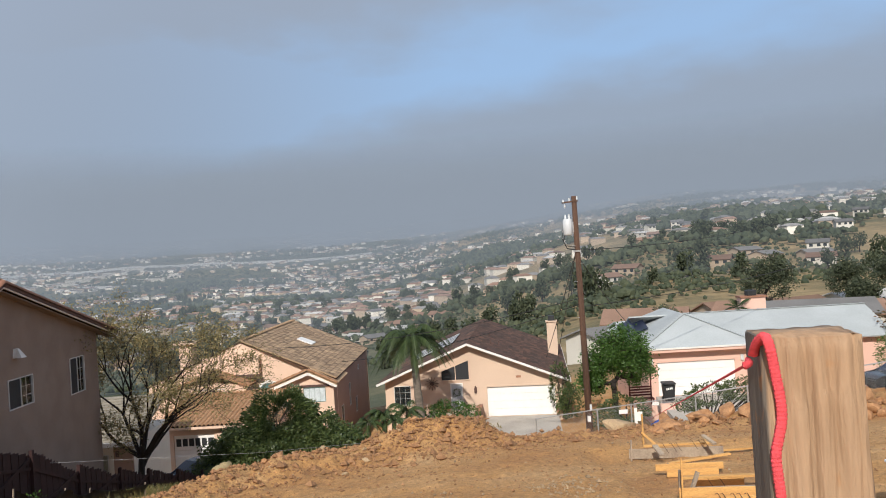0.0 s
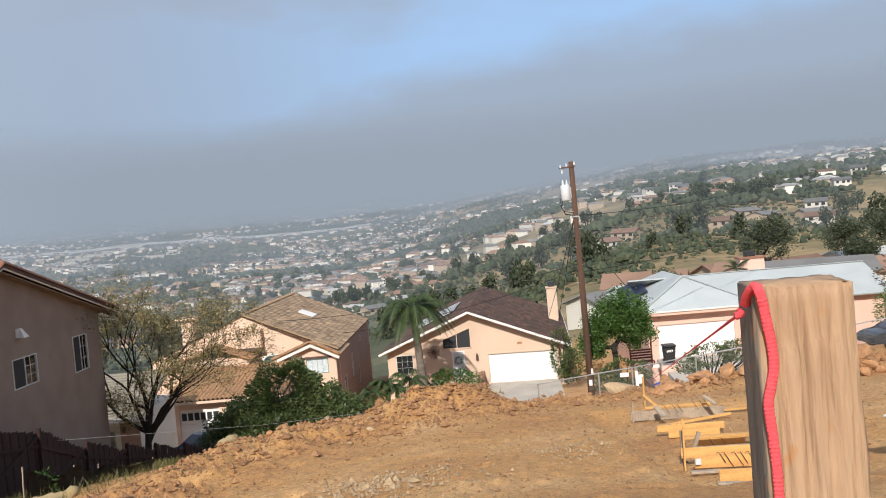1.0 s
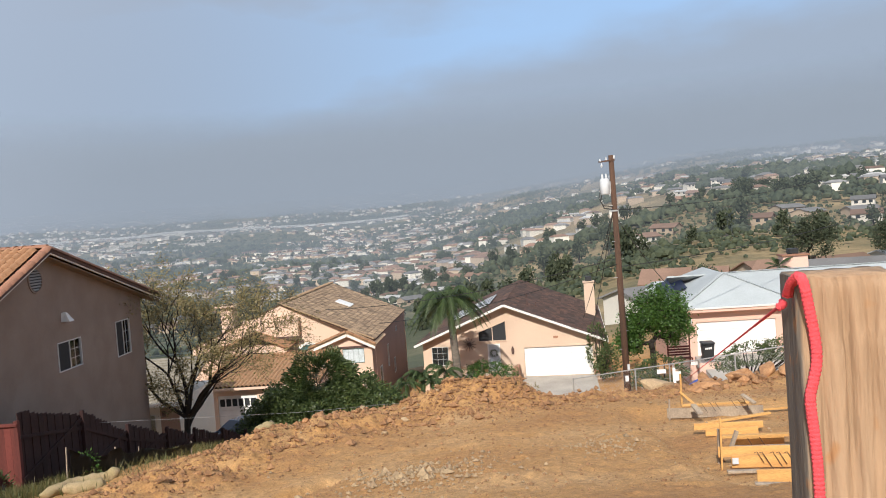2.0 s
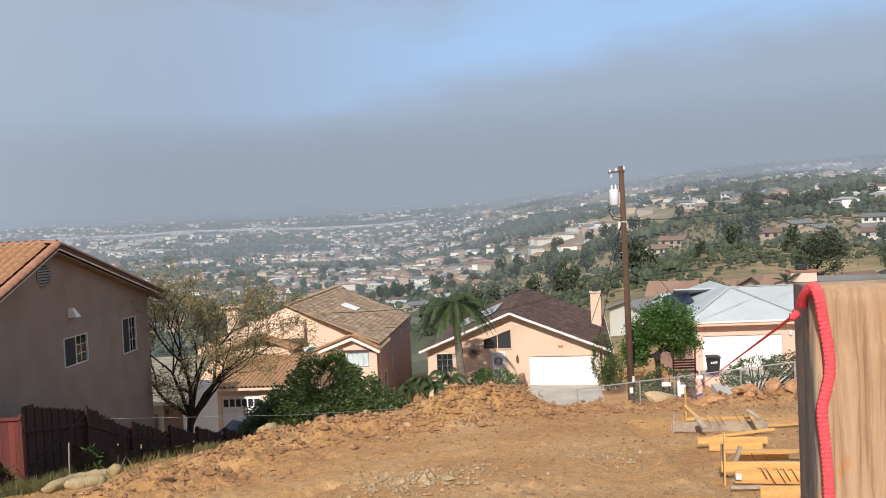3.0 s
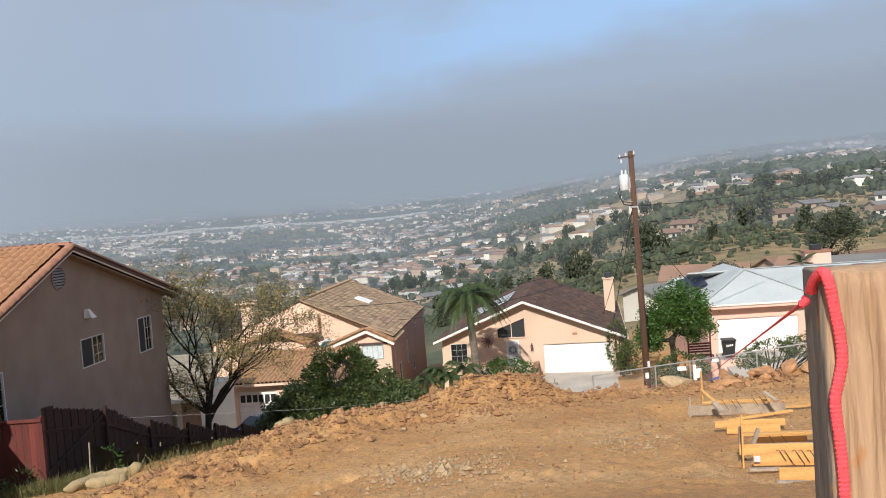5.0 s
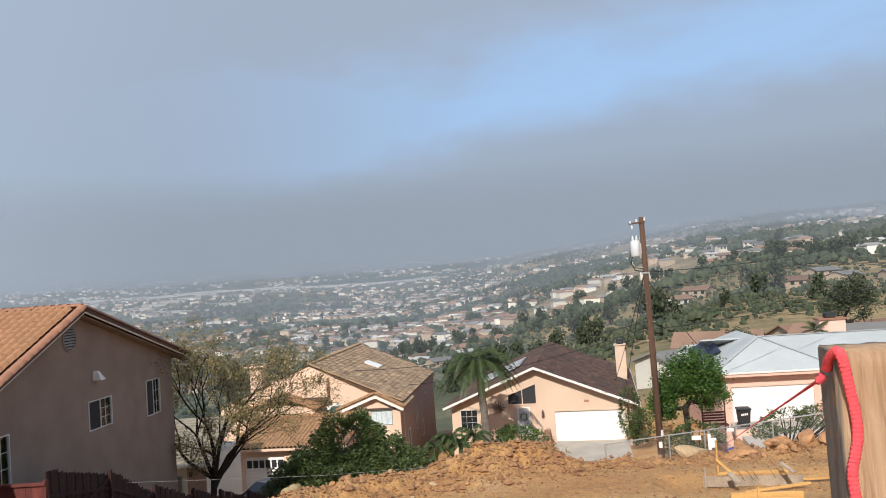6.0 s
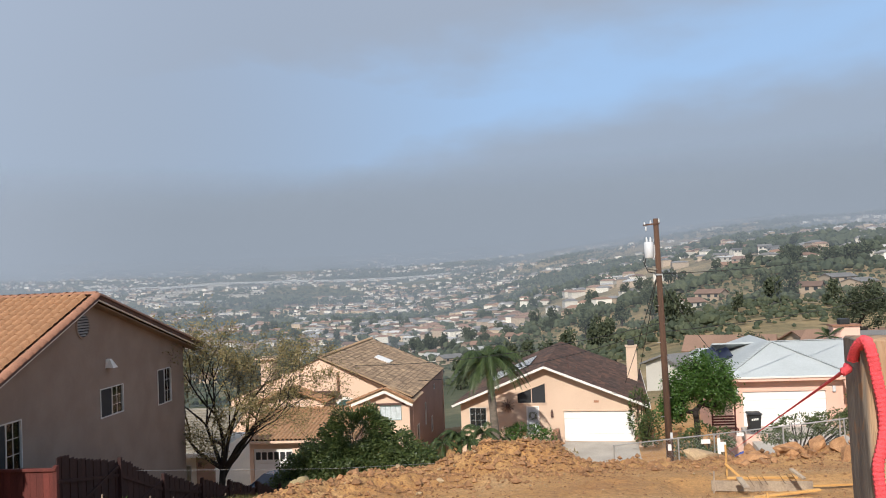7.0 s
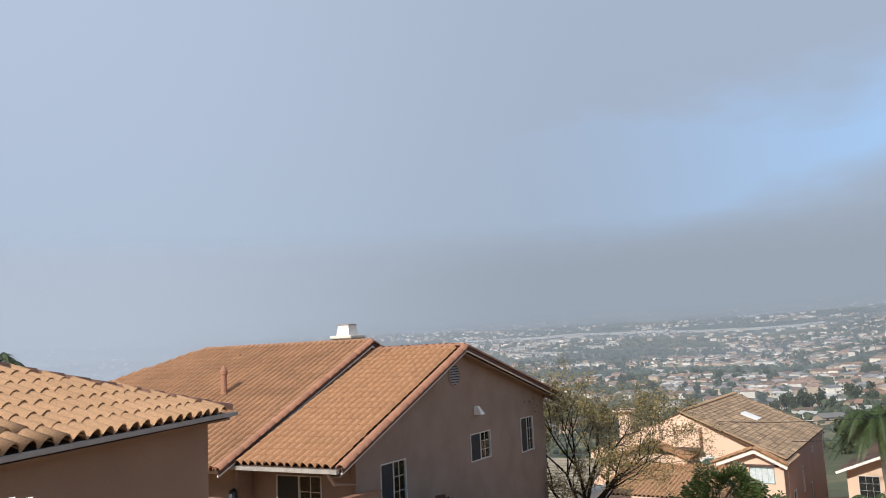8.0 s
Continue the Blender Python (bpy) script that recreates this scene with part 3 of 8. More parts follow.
def build_ground():
    angles = [a for a in np.arange(-180, -50, 5.0)] + list(np.arange(-50, 34, 0.22)) + list(np.arange(34, 180, 5.0))
    rings, r = [0.6], 0.6
    while r < 4900:
        r *= 1.0075 if 10.5 < r < 36 else (1.03 if r < 10.5 else 1.022)
        rings.append(min(r, 4900))
    verts, faces = [(0, 0, ground_z(0, 0))], []
    k = len(angles)
    for r in rings:
        for a in angles:
            x, y = r * math.sin(radians(a)), r * math.cos(radians(a))
            verts.append((x, y, ground_z(x, y)))
    for j in range(k):
        faces.append((0, 1 + (j + 1) % k, 1 + j))
    for i in range(len(rings) - 1):
        for j in range(k):
            a, b = 1 + i * k, 1 + (i + 1) * k
            faces.append((a + j, a + (j + 1) % k, b + (j + 1) % k, b + j))
    ob = raw("ground", verts, faces, GROUND, smooth=True)
    tagged(ob, "brown dug earth falling away to a hazy valley", "ground", kind="structure")


build_ground()

# glowing sheets standing in for the valley's haze, one behind the other
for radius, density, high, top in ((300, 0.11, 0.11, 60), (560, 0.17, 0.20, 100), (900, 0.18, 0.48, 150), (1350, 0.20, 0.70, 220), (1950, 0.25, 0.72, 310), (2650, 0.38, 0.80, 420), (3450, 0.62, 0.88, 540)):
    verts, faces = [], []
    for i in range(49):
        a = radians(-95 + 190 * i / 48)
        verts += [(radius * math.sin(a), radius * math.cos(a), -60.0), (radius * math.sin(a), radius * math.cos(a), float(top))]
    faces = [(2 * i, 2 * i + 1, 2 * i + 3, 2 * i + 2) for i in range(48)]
    ob = raw("backdrop", verts, faces, glow_haze_material("glowing_haze_sheet", radius, density, high, top))
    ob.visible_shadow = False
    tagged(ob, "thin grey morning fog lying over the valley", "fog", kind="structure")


# ---------------------------------------------------------------- taupe house with clay tiles
def taupe_house():
    h = thing("house", pose(0, 0, 0), "two-storey taupe stucco house with clay tile roof", "house")
    gx, wx = -13.5, -13.85                       # roof edge and gable wall
    y0, ya, y1 = 17.6, 25.0, 33.6                # near eave, ridge, far eave
    z0, za, z1 = 8.85, 11.92, 9.60
    sn, sf = (za - z0) / (ya - y0), (za - z1) / (y1 - ya)
    wy0, wy1 = 18.8, 32.5
    base = 1.0

    def soffit(y):
        return (za - sn * (ya - y) if y < ya else za - sf * (y - ya)) - 0.16
    win = WIN_L
    wall("gable_wall", h, STUCCO_GREY, (wx, wy0, 0), (0, 1, 0), wy1 - wy0, base, [(0, soffit(wy0)), (ya - wy0, soffit(ya)), (wy1 - wy0, soffit(wy1))], [tuple(q) for q in win])
    for q in win:
        window(h, (wx, wy0, 0), (0, 1, 0), *q, split=True, cols=2, rows=3)
    fw = (1.22, 2.92, 6.6, 8.42)
    wall("front_wall", h, STUCCO_GREY, (-18.0, wy0, 0), (1, 0, 0), 18.0 - 14.04, base, [(0, soffit(wy0)), (18.0 - 14.04, soffit(wy0))], [fw])
    window(h, (-18.0, wy0, 0), (1, 0, 0), *fw, split=True, cols=2, rows=4)
    wall("rear_wall", h, STUCCO_GREY, (wx - 0.2, wy1, 0), (-1, 0, 0), 14.0, base, [(0, soffit(wy1)), (14, soffit(wy1))])
    # lower roof: two slopes, then the higher roof behind it
    roof = part("roof", boxed(0, 0.01, 0, 0.01, 0, 0.01), UNDERLAY, h)
    bm = bmesh.new()
    slab(bm, [(-17.6, y0, z0), (gx, y0, z0), (gx, ya, za), (-17.6, ya, za)], 0.1)
    slab(bm, [(-17.6, ya, za), (gx, ya, za), (gx, y1, z1), (-17.6, y1, z1)], 0.1)
    part("deck", bm, UNDERLAY, roof)
    run = math.hypot(ya - y0, za - z0)
    tile_field(roof, TILE_RED, (-17.5, y0 - 0.05, z0 + 0.02), (1, 0, 0), (0, ya - y0, za - z0), lambda s, t: s < 3.90 and t < run, 16, 24, parts=300)
    runf = math.hypot(y1 - ya, za - z1)
    tile_field(roof, TILE_RED, (-17.5, y1, z1 + 0.02), (1, 0, 0), (0, ya - y1, za - z1), lambda s, t: s < 3.90 and t < runf, 16, 26, parts=0)
    caps(roof, TILE_RIDGE, (gx + 0.02, y0, z0 + 0.03), (gx + 0.02, ya, za + 0.03), 0.155)
    caps(roof, TILE_RIDGE, (gx + 0.02, y1, z1 + 0.03), (gx + 0.02, ya, za + 0.03), 0.155)
    caps(roof, TILE_RIDGE, (-17.5, ya, za + 0.08), (gx, ya, za + 0.08), 0.13)
    bm = bmesh.new()
    beam(bm, (gx + 0.08, y0, z0 - 0.03), (gx + 0.08, ya, za - 0.03), 0.06, 0.13)
    beam(bm, (gx + 0.08, ya, za - 0.03), (gx + 0.08, y1, z1 - 0.03), 0.06, 0.13)
    part("bargeboard", bm, FASCIA_BROWN, h)
    bm = bmesh.new()
    beam(bm, (gx + 0.06, y0, z0 - 0.125), (gx + 0.06, ya, za - 0.125), 0.05, 0.045)
    beam(bm, (gx + 0.06, ya, za - 0.125), (gx + 0.06, y1, z1 - 0.125), 0.05, 0.045)
    beam(bm, (-17.29, 16.9, 8.78 - 0.16), (-17.29, 24.75, 12.27 - 0.16), 0.05, 0.05)
    beam(bm, (-17.29, 24.75, 12.27 - 0.16), (-17.29, 33.0, 8.75 - 0.16), 0.05, 0.05)
    part("trim", bm, FASCIA_WHITE, h)
    bm = bmesh.new()
    slab(bm, [(wx, y0, z0 - 0.2), (gx, y0, z0 - 0.2), (gx, ya, za - 0.2), (wx, ya, za - 0.2)], 0.03)
    slab(bm, [(wx, ya, za - 0.2), (gx, ya, za - 0.2), (gx, y1, z1 - 0.2), (wx, y1, z1 - 0.2)], 0.03)
    part("soffit", bm, STUCCO_GREY, h)
    bm = bmesh.new()
    box(bm, -17.4, gx, y0 - 0.14, y0 - 0.01, z0 - 0.115, z0 - 0.01)
    part("gutter", bm, GUTTER_PALE, h)
    bm = bmesh.new()
    tube(bm, [(gx - 0.35, y0 - 0.05, z0 - 0.15), (gx - 0.35, y0 + 0.2, z0 - 0.45), (wx + 0.05, wy0 - 0.06, z0 - 0.6), (wx + 0.05, wy0 - 0.06, 3)], 0.045)
    part("downpipe", bm, STUCCO_GREY, h)
    # higher roof, one step up, hipped at its far end
    ux, uy0, uya, uy1 = -17.35, 16.9, 24.75, 33.0
    uz0, uza, uz1 = 8.78, 12.27, 8.75
    xl = -25.9
    bm = bmesh.new()
    k = uya - uy0
    slab(bm, [(xl - k, uy0, uz0), (ux, uy0, uz0), (ux, uya, uza), (xl, uya, uza)], 0.1)
    slab(bm, [(xl - k, uy1, uz1), (ux, uy1, uz1), (ux, uya, uza), (xl, uya, uza)], 0.1)
    slab(bm, [(xl - k, uy0, uz0), (xl, uya, uza), (xl - k, uy1, uz1)], 0.1)
    part("upper_deck", bm, UNDERLAY, roof)
    urun = math.hypot(k, uza - uz0)
    tile_field(roof, TILE_RED, (xl - k, uy0 - 0.05, uz0 + 0.02), (1, 0, 0), (0, uya - uy0, uza - uz0), lambda s, t: t < urun and s > t * k / urun and s < ux - xl + k, 62, 26, parts=0)
    caps(roof, TILE_RIDGE, (ux + 0.02, uy0, uz0 + 0.03), (ux + 0.02, uya, uza + 0.03), 0.155)
    caps(roof, TILE_RIDGE, (ux + 0.02, uy1, uz1 + 0.03), (ux + 0.02, uya, uza + 0.03), 0.155)
    caps(roof, TILE_RIDGE, (xl, uya, uza + 0.06), (ux, uya, uza + 0.06), 0.12)
    caps(roof, TILE_RIDGE, (xl - k, uy0, uz0 + 0.06), (xl, uya, uza + 0.06), 0.12)
    bm = bmesh.new()
    beam(bm, (ux + 0.06, uy0, uz0 - 0.05), (ux + 0.06, uya, uza - 0.05), 0.06, 0.15)
    beam(bm, (ux + 0.06, uya, uza - 0.05), (ux + 0.06, uy1, uz1 - 0.05), 0.06, 0.15)
    part("upper_bargeboard", bm, FASCIA_BROWN, h)
    us = (uza - uz0) / k
    wall("upper_wall", h, STUCCO_GREY, (-17.75, 18.2, 0), (0, 1, 0), 14.0, base, [(0, uz0 + us * 1.3 - 0.2), (uya - 18.2, uza - 0.2), (14.0, uz1 + 0.2)])
    wall("upper_front_wall", h, STUCCO_GREY, (-33.0, 18.2, 0), (1, 0, 0), 15.05, base, [(0, uz0 + 0.3), (15.05, uz0 + 0.3)])
    # chimney and vents
    ch = part("chimney", boxed(-19.5, -18.7, 25.3, 26.1, 11.0, 12.46), STUCCO_WHITE, h, "white chimney with a flared cap")
    part("chimney_cap", boxed(-19.62, -18.58, 25.2, 26.2, 12.46, 12.60, bevel=0.03), STUCCO_WHITE, ch)
    bm = bmesh.new()
    v = box(bm, -19.42, -18.80, 25.38, 26.0, 12.6, 13.0)
    for q in v[4:]:
        q.co.x = -19.11 + (q.co.x + 19.11) * 0.80
        q.co.y = 25.69 + (q.co.y - 25.69) * 0.80
    part("chimney_hood", bm, FASCIA_WHITE, ch)
    part("chimney_lid", boxed(-19.40, -18.82, 25.4, 25.98, 13.0, 13.04, bevel=0.01), GUTTER, ch)
    bm = bmesh.new()
    tube(bm, [(-21.0, 20.9, 10.45), (-21.0, 20.9, 10.72), (-21.0, 20.9, 10.74), (-21.0, 20.9, 11.36), (-21.0, 20.9, 11.38), (-21.0, 20.9, 11.50), (-21.0, 20.9, 11.66)], [0.17, 0.13, 0.105, 0.10, 0.135, 0.13, 0.05], 12)
    part("vent_pipe", bm, TILE_RIDGE, h, "clay-red vent pipe with a cowl")
    bm = bmesh.new()
    tube(bm, [(-23.05, 23.8, 11.6), (-23.05, 23.8, 12.08)], 0.05, 8)
    part("vent_pipe", bm, TILE_RIDGE, h)
    bm = bmesh.new()
    tube(bm, [(-17.85, 18.12, 7.55), (-17.85, 18.05, 7.62), (-17.85, 18.03, 7.8), (-17.85, 18.05, 7.98), (-17.85, 18.12, 8.05)], [0.05, 0.12, 0.14, 0.12, 0.05], 10)
    part("wall_lamp", bm, BLACK_PLASTIC, h, "dark oval wall lamp")
    # round louvred vent in the gable, and the flood light
    v = new("gable_vent")
    v.parent = h
    v.matrix_basis = Matrix.Translation((wx, 24.75, 10.98))
    bm = bmesh.new()
    for i in range(24):
        a, b = i * math.tau / 24, (i + 1) * math.tau / 24
        q = [(0.03, math.cos(a) * r, math.sin(a) * r) for r in (0.36, 0.42)] + [(0.03, math.cos(b) * r, math.sin(b) * r) for r in (0.42, 0.36)]
        f = [bm.verts.new(p) for p in q]
        g = [bm.verts.new((0.0, p[1], p[2])) for p in q]
        bm.faces.new(f)
        for i2 in range(4):
            bm.faces.new((f[i2], g[i2], g[(i2 + 1) % 4], f[(i2 + 1) % 4]))
    part("frame", bm, STUCCO_GREY, v)
    for i in range(8):
        z = -0.32 + i * 0.09
        wdt = math.sqrt(max(0.01, 0.36 ** 2 - z * z))
        bm = bmesh.new()
        slab(bm, [(0.005, -wdt, z + 0.05), (0.04, -wdt, z), (0.04, wdt, z), (0.005, wdt, z + 0.05)], 0.01)
        part("slat", bm, GUTTER, v)
    bm = bmesh.new()
    bmesh.ops.create_circle(bm, cap_ends=True, radius=0.36, segments=24, matrix=Matrix.Translation((0.004, 0, 0)) @ Matrix.Rotation(radians(90), 4, "Y"))
    part("backing", bm, SCREEN, v)
    lamp = new("flood_light")
    lamp.parent = h
    lamp.matrix_basis = Matrix.Translation((wx, 26.25, 9.47))
    bm = bmesh.new()
    a = [bm.verts.new(p) for p in ((0, -0.14, 0), (0.30, -0.16, 0), (0.30, 0.16, 0), (0, 0.14, 0), (0, -0.1, 0.3), (0.12, -0.06, 0.3), (0.12, 0.06, 0.3), (0, 0.1, 0.3))]
    for q in ((0, 1, 2, 3), (4, 5, 6, 7), (0, 1, 5, 4), (1, 2, 6, 5), (2, 3, 7, 6), (3, 0, 4, 7)):
        bm.faces.new([a[i] for i in q])
    part("housing", bm, FASCIA_WHITE, lamp)


# openings of the gable wall: from, to, sill, head
WIN_L = [(1.2, 2.6, 7.2, 8.6), (6.9, 8.48, 7.83, 8.81), (11.23, 12.45, 7.58, 8.95)]


def near_house():
    """The next house up the hill: one hipped slope of large tiles over a tan wall."""
    B = Vector((-9.73, 9.81, 11.06))
    e = Vector((0.305, -0.9523, 0))             # along the eave towards the camera's side
    n = Vector((-0.9523, -0.305, 0))            # into the house
    h = thing("house", pose(0, 0, 0), "low tan stucco house with large clay roof tiles", "house")
    roof = part("roof", boxed(0, 0.01, 0, 0.01, 0, 0.01), UNDERLAY, h)
    sl, depth, length = 0.36, 5.6, 13.0
    up = Vector((0, 0, 1))
    p = [B, B + e * length, B + e * length + n * depth + up * depth * sl, B + e * depth + n * depth + up * depth * sl]
    q = [B, B + n * 2 * depth, B + n * depth + e * depth + up * depth * sl]
    r = [B + n * 2 * depth, B + n * 2 * depth + e * length, p[2], p[3]]
    bm = bmesh.new()
    for poly in (p, q, r):
        slab(bm, poly, 0.03)
    part("deck", bm, UNDERLAY, roof)
    vdir = n + up * sl
    k = vdir.length
    tile_field(roof, TILE_PALE, B - n * 0.06 + up * 0.02, e, vdir, lambda s, t: t < depth * k and s > t / k + 0.02, 48, 17, w=0.27, row=0.36, rise=0.085, parts=300)
    caps(roof, TILE_RIDGE, B + up * 0.07, p[3] + up * 0.07, 0.13, 0.36)
    bm = bmesh.new()
    a, b = B - n * 0.10 + up * 0.01, B + e * length - n * 0.10 + up * 0.01
    beam(bm, a, b, 0.085, 0.06)
    part("gutter", bm, GUTTER, h)
    bm = bmesh.new()
    beam(bm, B - up * 0.03, B + n * 2 * depth - up * 0.03, 0.1, 0.06)
    part("gutter", bm, GUTTER, h)
    bm = bmesh.new()
    slab(bm, [B - up * 0.06, B + e * length - up * 0.06, B + e * length + n * 0.5 - up * 0.06, B + n * 0.5 - up * 0.06], 0.03)
    part("soffit", bm, STUCCO_NEAR, h)
    c = B + n * 0.40 + e * 0.34
    wall("side_wall", h, STUCCO_NEAR, (c.x, c.y, 0), e, length - 0.5, 5.0, [(0, B.z - 0.1), (length - 0.5, B.z - 0.1)])
    d = c + n * 7.0
    wall("end_wall", h, STUCCO_NEAR, (d.x, d.y, 0), -n, 7.0, 5.0, [(0, B.z - 0.1), (7.0, B.z - 0.1)])
    bm = bmesh.new()
    pt = c + e * 0.05 - n * 0.05
    tube(bm, [(pt.x, pt.y, B.z - 0.2), (pt.x, pt.y, 5.0)], 0.045, 8)
    part("downpipe", bm, FASCIA_BROWN, h)
    # white pipe stubs beside the wall
    for k2, dst in enumerate((9.0, 9.25)):
        d = Vector(((-0.8436, 0.5197, -0.1351), (-0.8343, 0.5339, -0.1372))[k2]) * (dst * 0.93) - Vector((0, 0, 0.05))
        bm = bmesh.new()
        tube(bm, [(d.x, d.y, 9.0), (d.x, d.y, 12 + d.z), (d.x + 0.03, d.y + 0.02, 12.02 + d.z), (d.x + 0.08, d.y + 0.06, 12.025 + d.z)], 0.010, 8)
        part("pipe_stub", bm, WHITE_PAINT, h, "thin white pipe stub")
    return h


# ---------------------------------------------------------------- cream house with the brown gable roof
def shingle_rows(bm, o, u, v, w, run, row=0.30, lift=0.035, chop=0.75):
    """Courses of shingles: each one a thin lapped board, cut into tabs."""
    o, u, v = Vector(o), Vector(u).normalized(), Vector(v).normalized()
    n = u.cross(v)
    if n.z < 0:
        n = -n
    j = 0
    while j * row < run:
        s = -random.uniform(0, chop)
        while s < w:
            e = min(s + chop * random.uniform(0.8, 1.2), w)
            a = max(s, 0)
            t0, t1 = j * row, min((j + 1) * row + 0.02, run)
            q = [o + u * a + v * t0 + n * lift, o + u * (e - 0.01) + v * t0 + n * lift, o + u * (e - 0.01) + v * t1 + n * 0.004, o + u * a + v * t1 + n * 0.004]
            vs = [bm.verts.new(p) for p in q] + [bm.verts.new(q[0] - n * lift), bm.verts.new(q[1] - n * lift)]
            bm.faces.new(vs[:4])
            bm.faces.new((vs[4], vs[5], vs[1], vs[0]))
            s = e
        j += 1


def cream_house():
    m = pose(2.0, 58.3, 0, 0, 0, -7)
    h = thing("house", m, "cream-pink stucco house with brown shingle gable roof", "house")
    za, sl, L = 5.42, 0.40, 20.0
    xl, xr = -6.75, 7.25
    zl, zr = za - sl * -xl, za - sl * xr
    wl, wr = -6.25, 6.75

    def under(x):
        return za - sl * abs(x) - 0.16
    G0 = 1.25
    gar = (G0 - wl, G0 + 4.9 - wl, -0.05, 2.12)
    door = (-1.42 - wl, -0.5 - wl, 0.45, 2.5)
    kit = (-5.6 - wl, -4.35 - wl, 1.05, 2.45)
    fy = 0.0
    wall("front_wall", h, STUCCO_CREAM, (wl, fy, 0), (1, 0, 0), wr - wl, -1.6, [(0, under(wl)), (-wl, under(0)), (wr - wl, under(wr))], [gar, door, kit])
    wall("side_wall", h, STUCCO_CREAM, (wr, fy + 0.2, 0), (0, 1, 0), 18.6, -1.6, [(0, under(wr)), (18.6, under(wr))])
    wall("side_wall", h, STUCCO_CREAM, (wl, 18.8, 0), (0, -1, 0), 18.6, -1.6, [(0, under(wl)), (18.6, under(wl))])
    wall("rear_wall", h, STUCCO_CREAM, (wr, 18.8, 0), (-1, 0, 0), wr - wl, -1.6, [(0, under(wr)), (wr, under(0)), (wr - wl, under(wl))])
    roof = part("roof", boxed(0, 0.01, 1, 1.01, 4, 4.01), SHINGLE_BROWN, h)
    bm = bmesh.new()
    slab(bm, [(xl, -0.7, zl), (0, -0.7, za), (0, L, za), (xl, L, zl)], 0.12)
    slab(bm, [(0, -0.7, za), (xr, -0.7, zr), (xr, L, zr), (0, L, za)], 0.12)
    part("deck", bm, SHINGLE_BROWN, roof)
    bm = bmesh.new()
    shingle_rows(bm, (xr, -0.7, zr), (0, 1, 0), (-xr, 0, za - zr), L + 0.7, math.hypot(xr, za - zr))
    shingle_rows(bm, (xl, -0.7, zl), (0, 1, 0), (-xl, 0, za - zl), L + 0.7, math.hypot(xl, za - zl))
    tagged(part("shingles", bm, SHINGLE_BROWN, roof), kind="stuff")
    bm = bmesh.new()
    beam(bm, (xl, -0.74, zl - 0.05), (0, -0.74, za - 0.05), 0.06, 0.16)
    beam(bm, (0, -0.74, za - 0.05), (xr, -0.74, zr - 0.05), 0.06, 0.16)
    part("bargeboard", bm, FASCIA_WHITE, h, "white bargeboard")
    bm = bmesh.new()
    box(bm, xr - 0.03, xr + 0.06, -0.7, L, zr - 0.18, zr - 0.02)
    part("gutter", bm, FASCIA_WHITE, h)
    # garage door with four rows of panels
    gd = new("garage_door")
    gd.parent = h
    gd.matrix_basis = Matrix.Translation((G0, 0.1, 0))
    for i in range(4):
        part("panel", boxed(0.0, 4.9, 0.0, 0.05, -0.03 + i * 0.54, -0.03 + i * 0.54 + 0.532, bevel=0.008), WHITE_PAINT, gd)
    bm = bmesh.new()
    box(bm, G0 - 0.12, G0, -0.025, 0.06, -0.05, 2.24)
    box(bm, G0 + 4.9, G0 + 5.02, -0.025, 0.06, -0.05, 2.24)
    box(bm, G0 - 0.0, G0 + 4.9, -0.025, 0.06, 2.12, 2.24)
    part("garage_trim", bm, STUCCO_CREAM, h)
    # front door with a wreath
    fd = new("front_door")
    fd.parent = h
    fd.matrix_basis = Matrix.Translation((-1.42, 0, 0.45))
    part("door_leaf", boxed(0.08, 0.84, 0.04, 0.09, 0.0, 1.98, bevel=0.006), GREY_METAL, fd)
    for x0, x1, q0, q1 in ((0.16, 0.42, 1.1, 1.85), (0.5, 0.76, 1.1, 1.85), (0.16, 0.42, 0.15, 0.95), (0.5, 0.76, 0.15, 0.95)):
        part("door_panel", boxed(x0, x1, 0.025, 0.04, q0, q1, bevel=0.005), GREY_METAL, fd)
    bm = bmesh.new()
    box(bm, 0, 0.08, -0.04, 0.1, 0, 2.05)
    box(bm, 0.84, 0.92, -0.04, 0.1, 0, 2.05)
    box(bm, 0.08, 0.84, -0.04, 0.1, 1.98, 2.05)
    part("door_frame", bm, WHITE_PAINT, fd)
    w = part("wreath", wreath_mesh(0.24, 0.07), LEAF_DARK, fd)
    w.matrix_basis = Matrix.Translation((0.46, -0.03, 1.38))
    # kitchen window in the front wall
    window(h, (wl, fy, 0), (1, 0, 0), *kit, split=False, cols=3, rows=3)
    # corner window under the gable: its head follows the roof
    tw = new("gable_window")
    tw.parent = h
    pts = [(-2.05, 2.72), (0.02, 2.72), (0.02, 4.18), (-2.05, 3.42)]
    bm = bmesh.new()
    vs = [bm.verts.new((x, -0.012, z)) for x, z in pts]
    vb = [bm.verts.new((x, -0.004, z)) for x, z in pts]
    bm.faces.new(vs)
    bm.faces.new(vb[::-1])
    for i in range(4):
        bm.faces.new((vs[i], vb[i], vb[(i + 1) % 4], vs[(i + 1) % 4]))
    part("pane", bm, SCREEN, tw)
    bm = bmesh.new()
    for i in range(4):
        a, b = pts[i], pts[(i + 1) % 4]
        beam(bm, (a[0], -0.03, a[1]), (b[0], -0.03, b[1]), 0.07, 0.09, up=(0, 1, 0))
    beam(bm, (-1.0, -0.02, 2.72), (-1.0, -0.02, 3.82), 0.05, 0.05, up=(0, 1, 0))
    part("frame", bm, STUCCO_CREAM, tw)
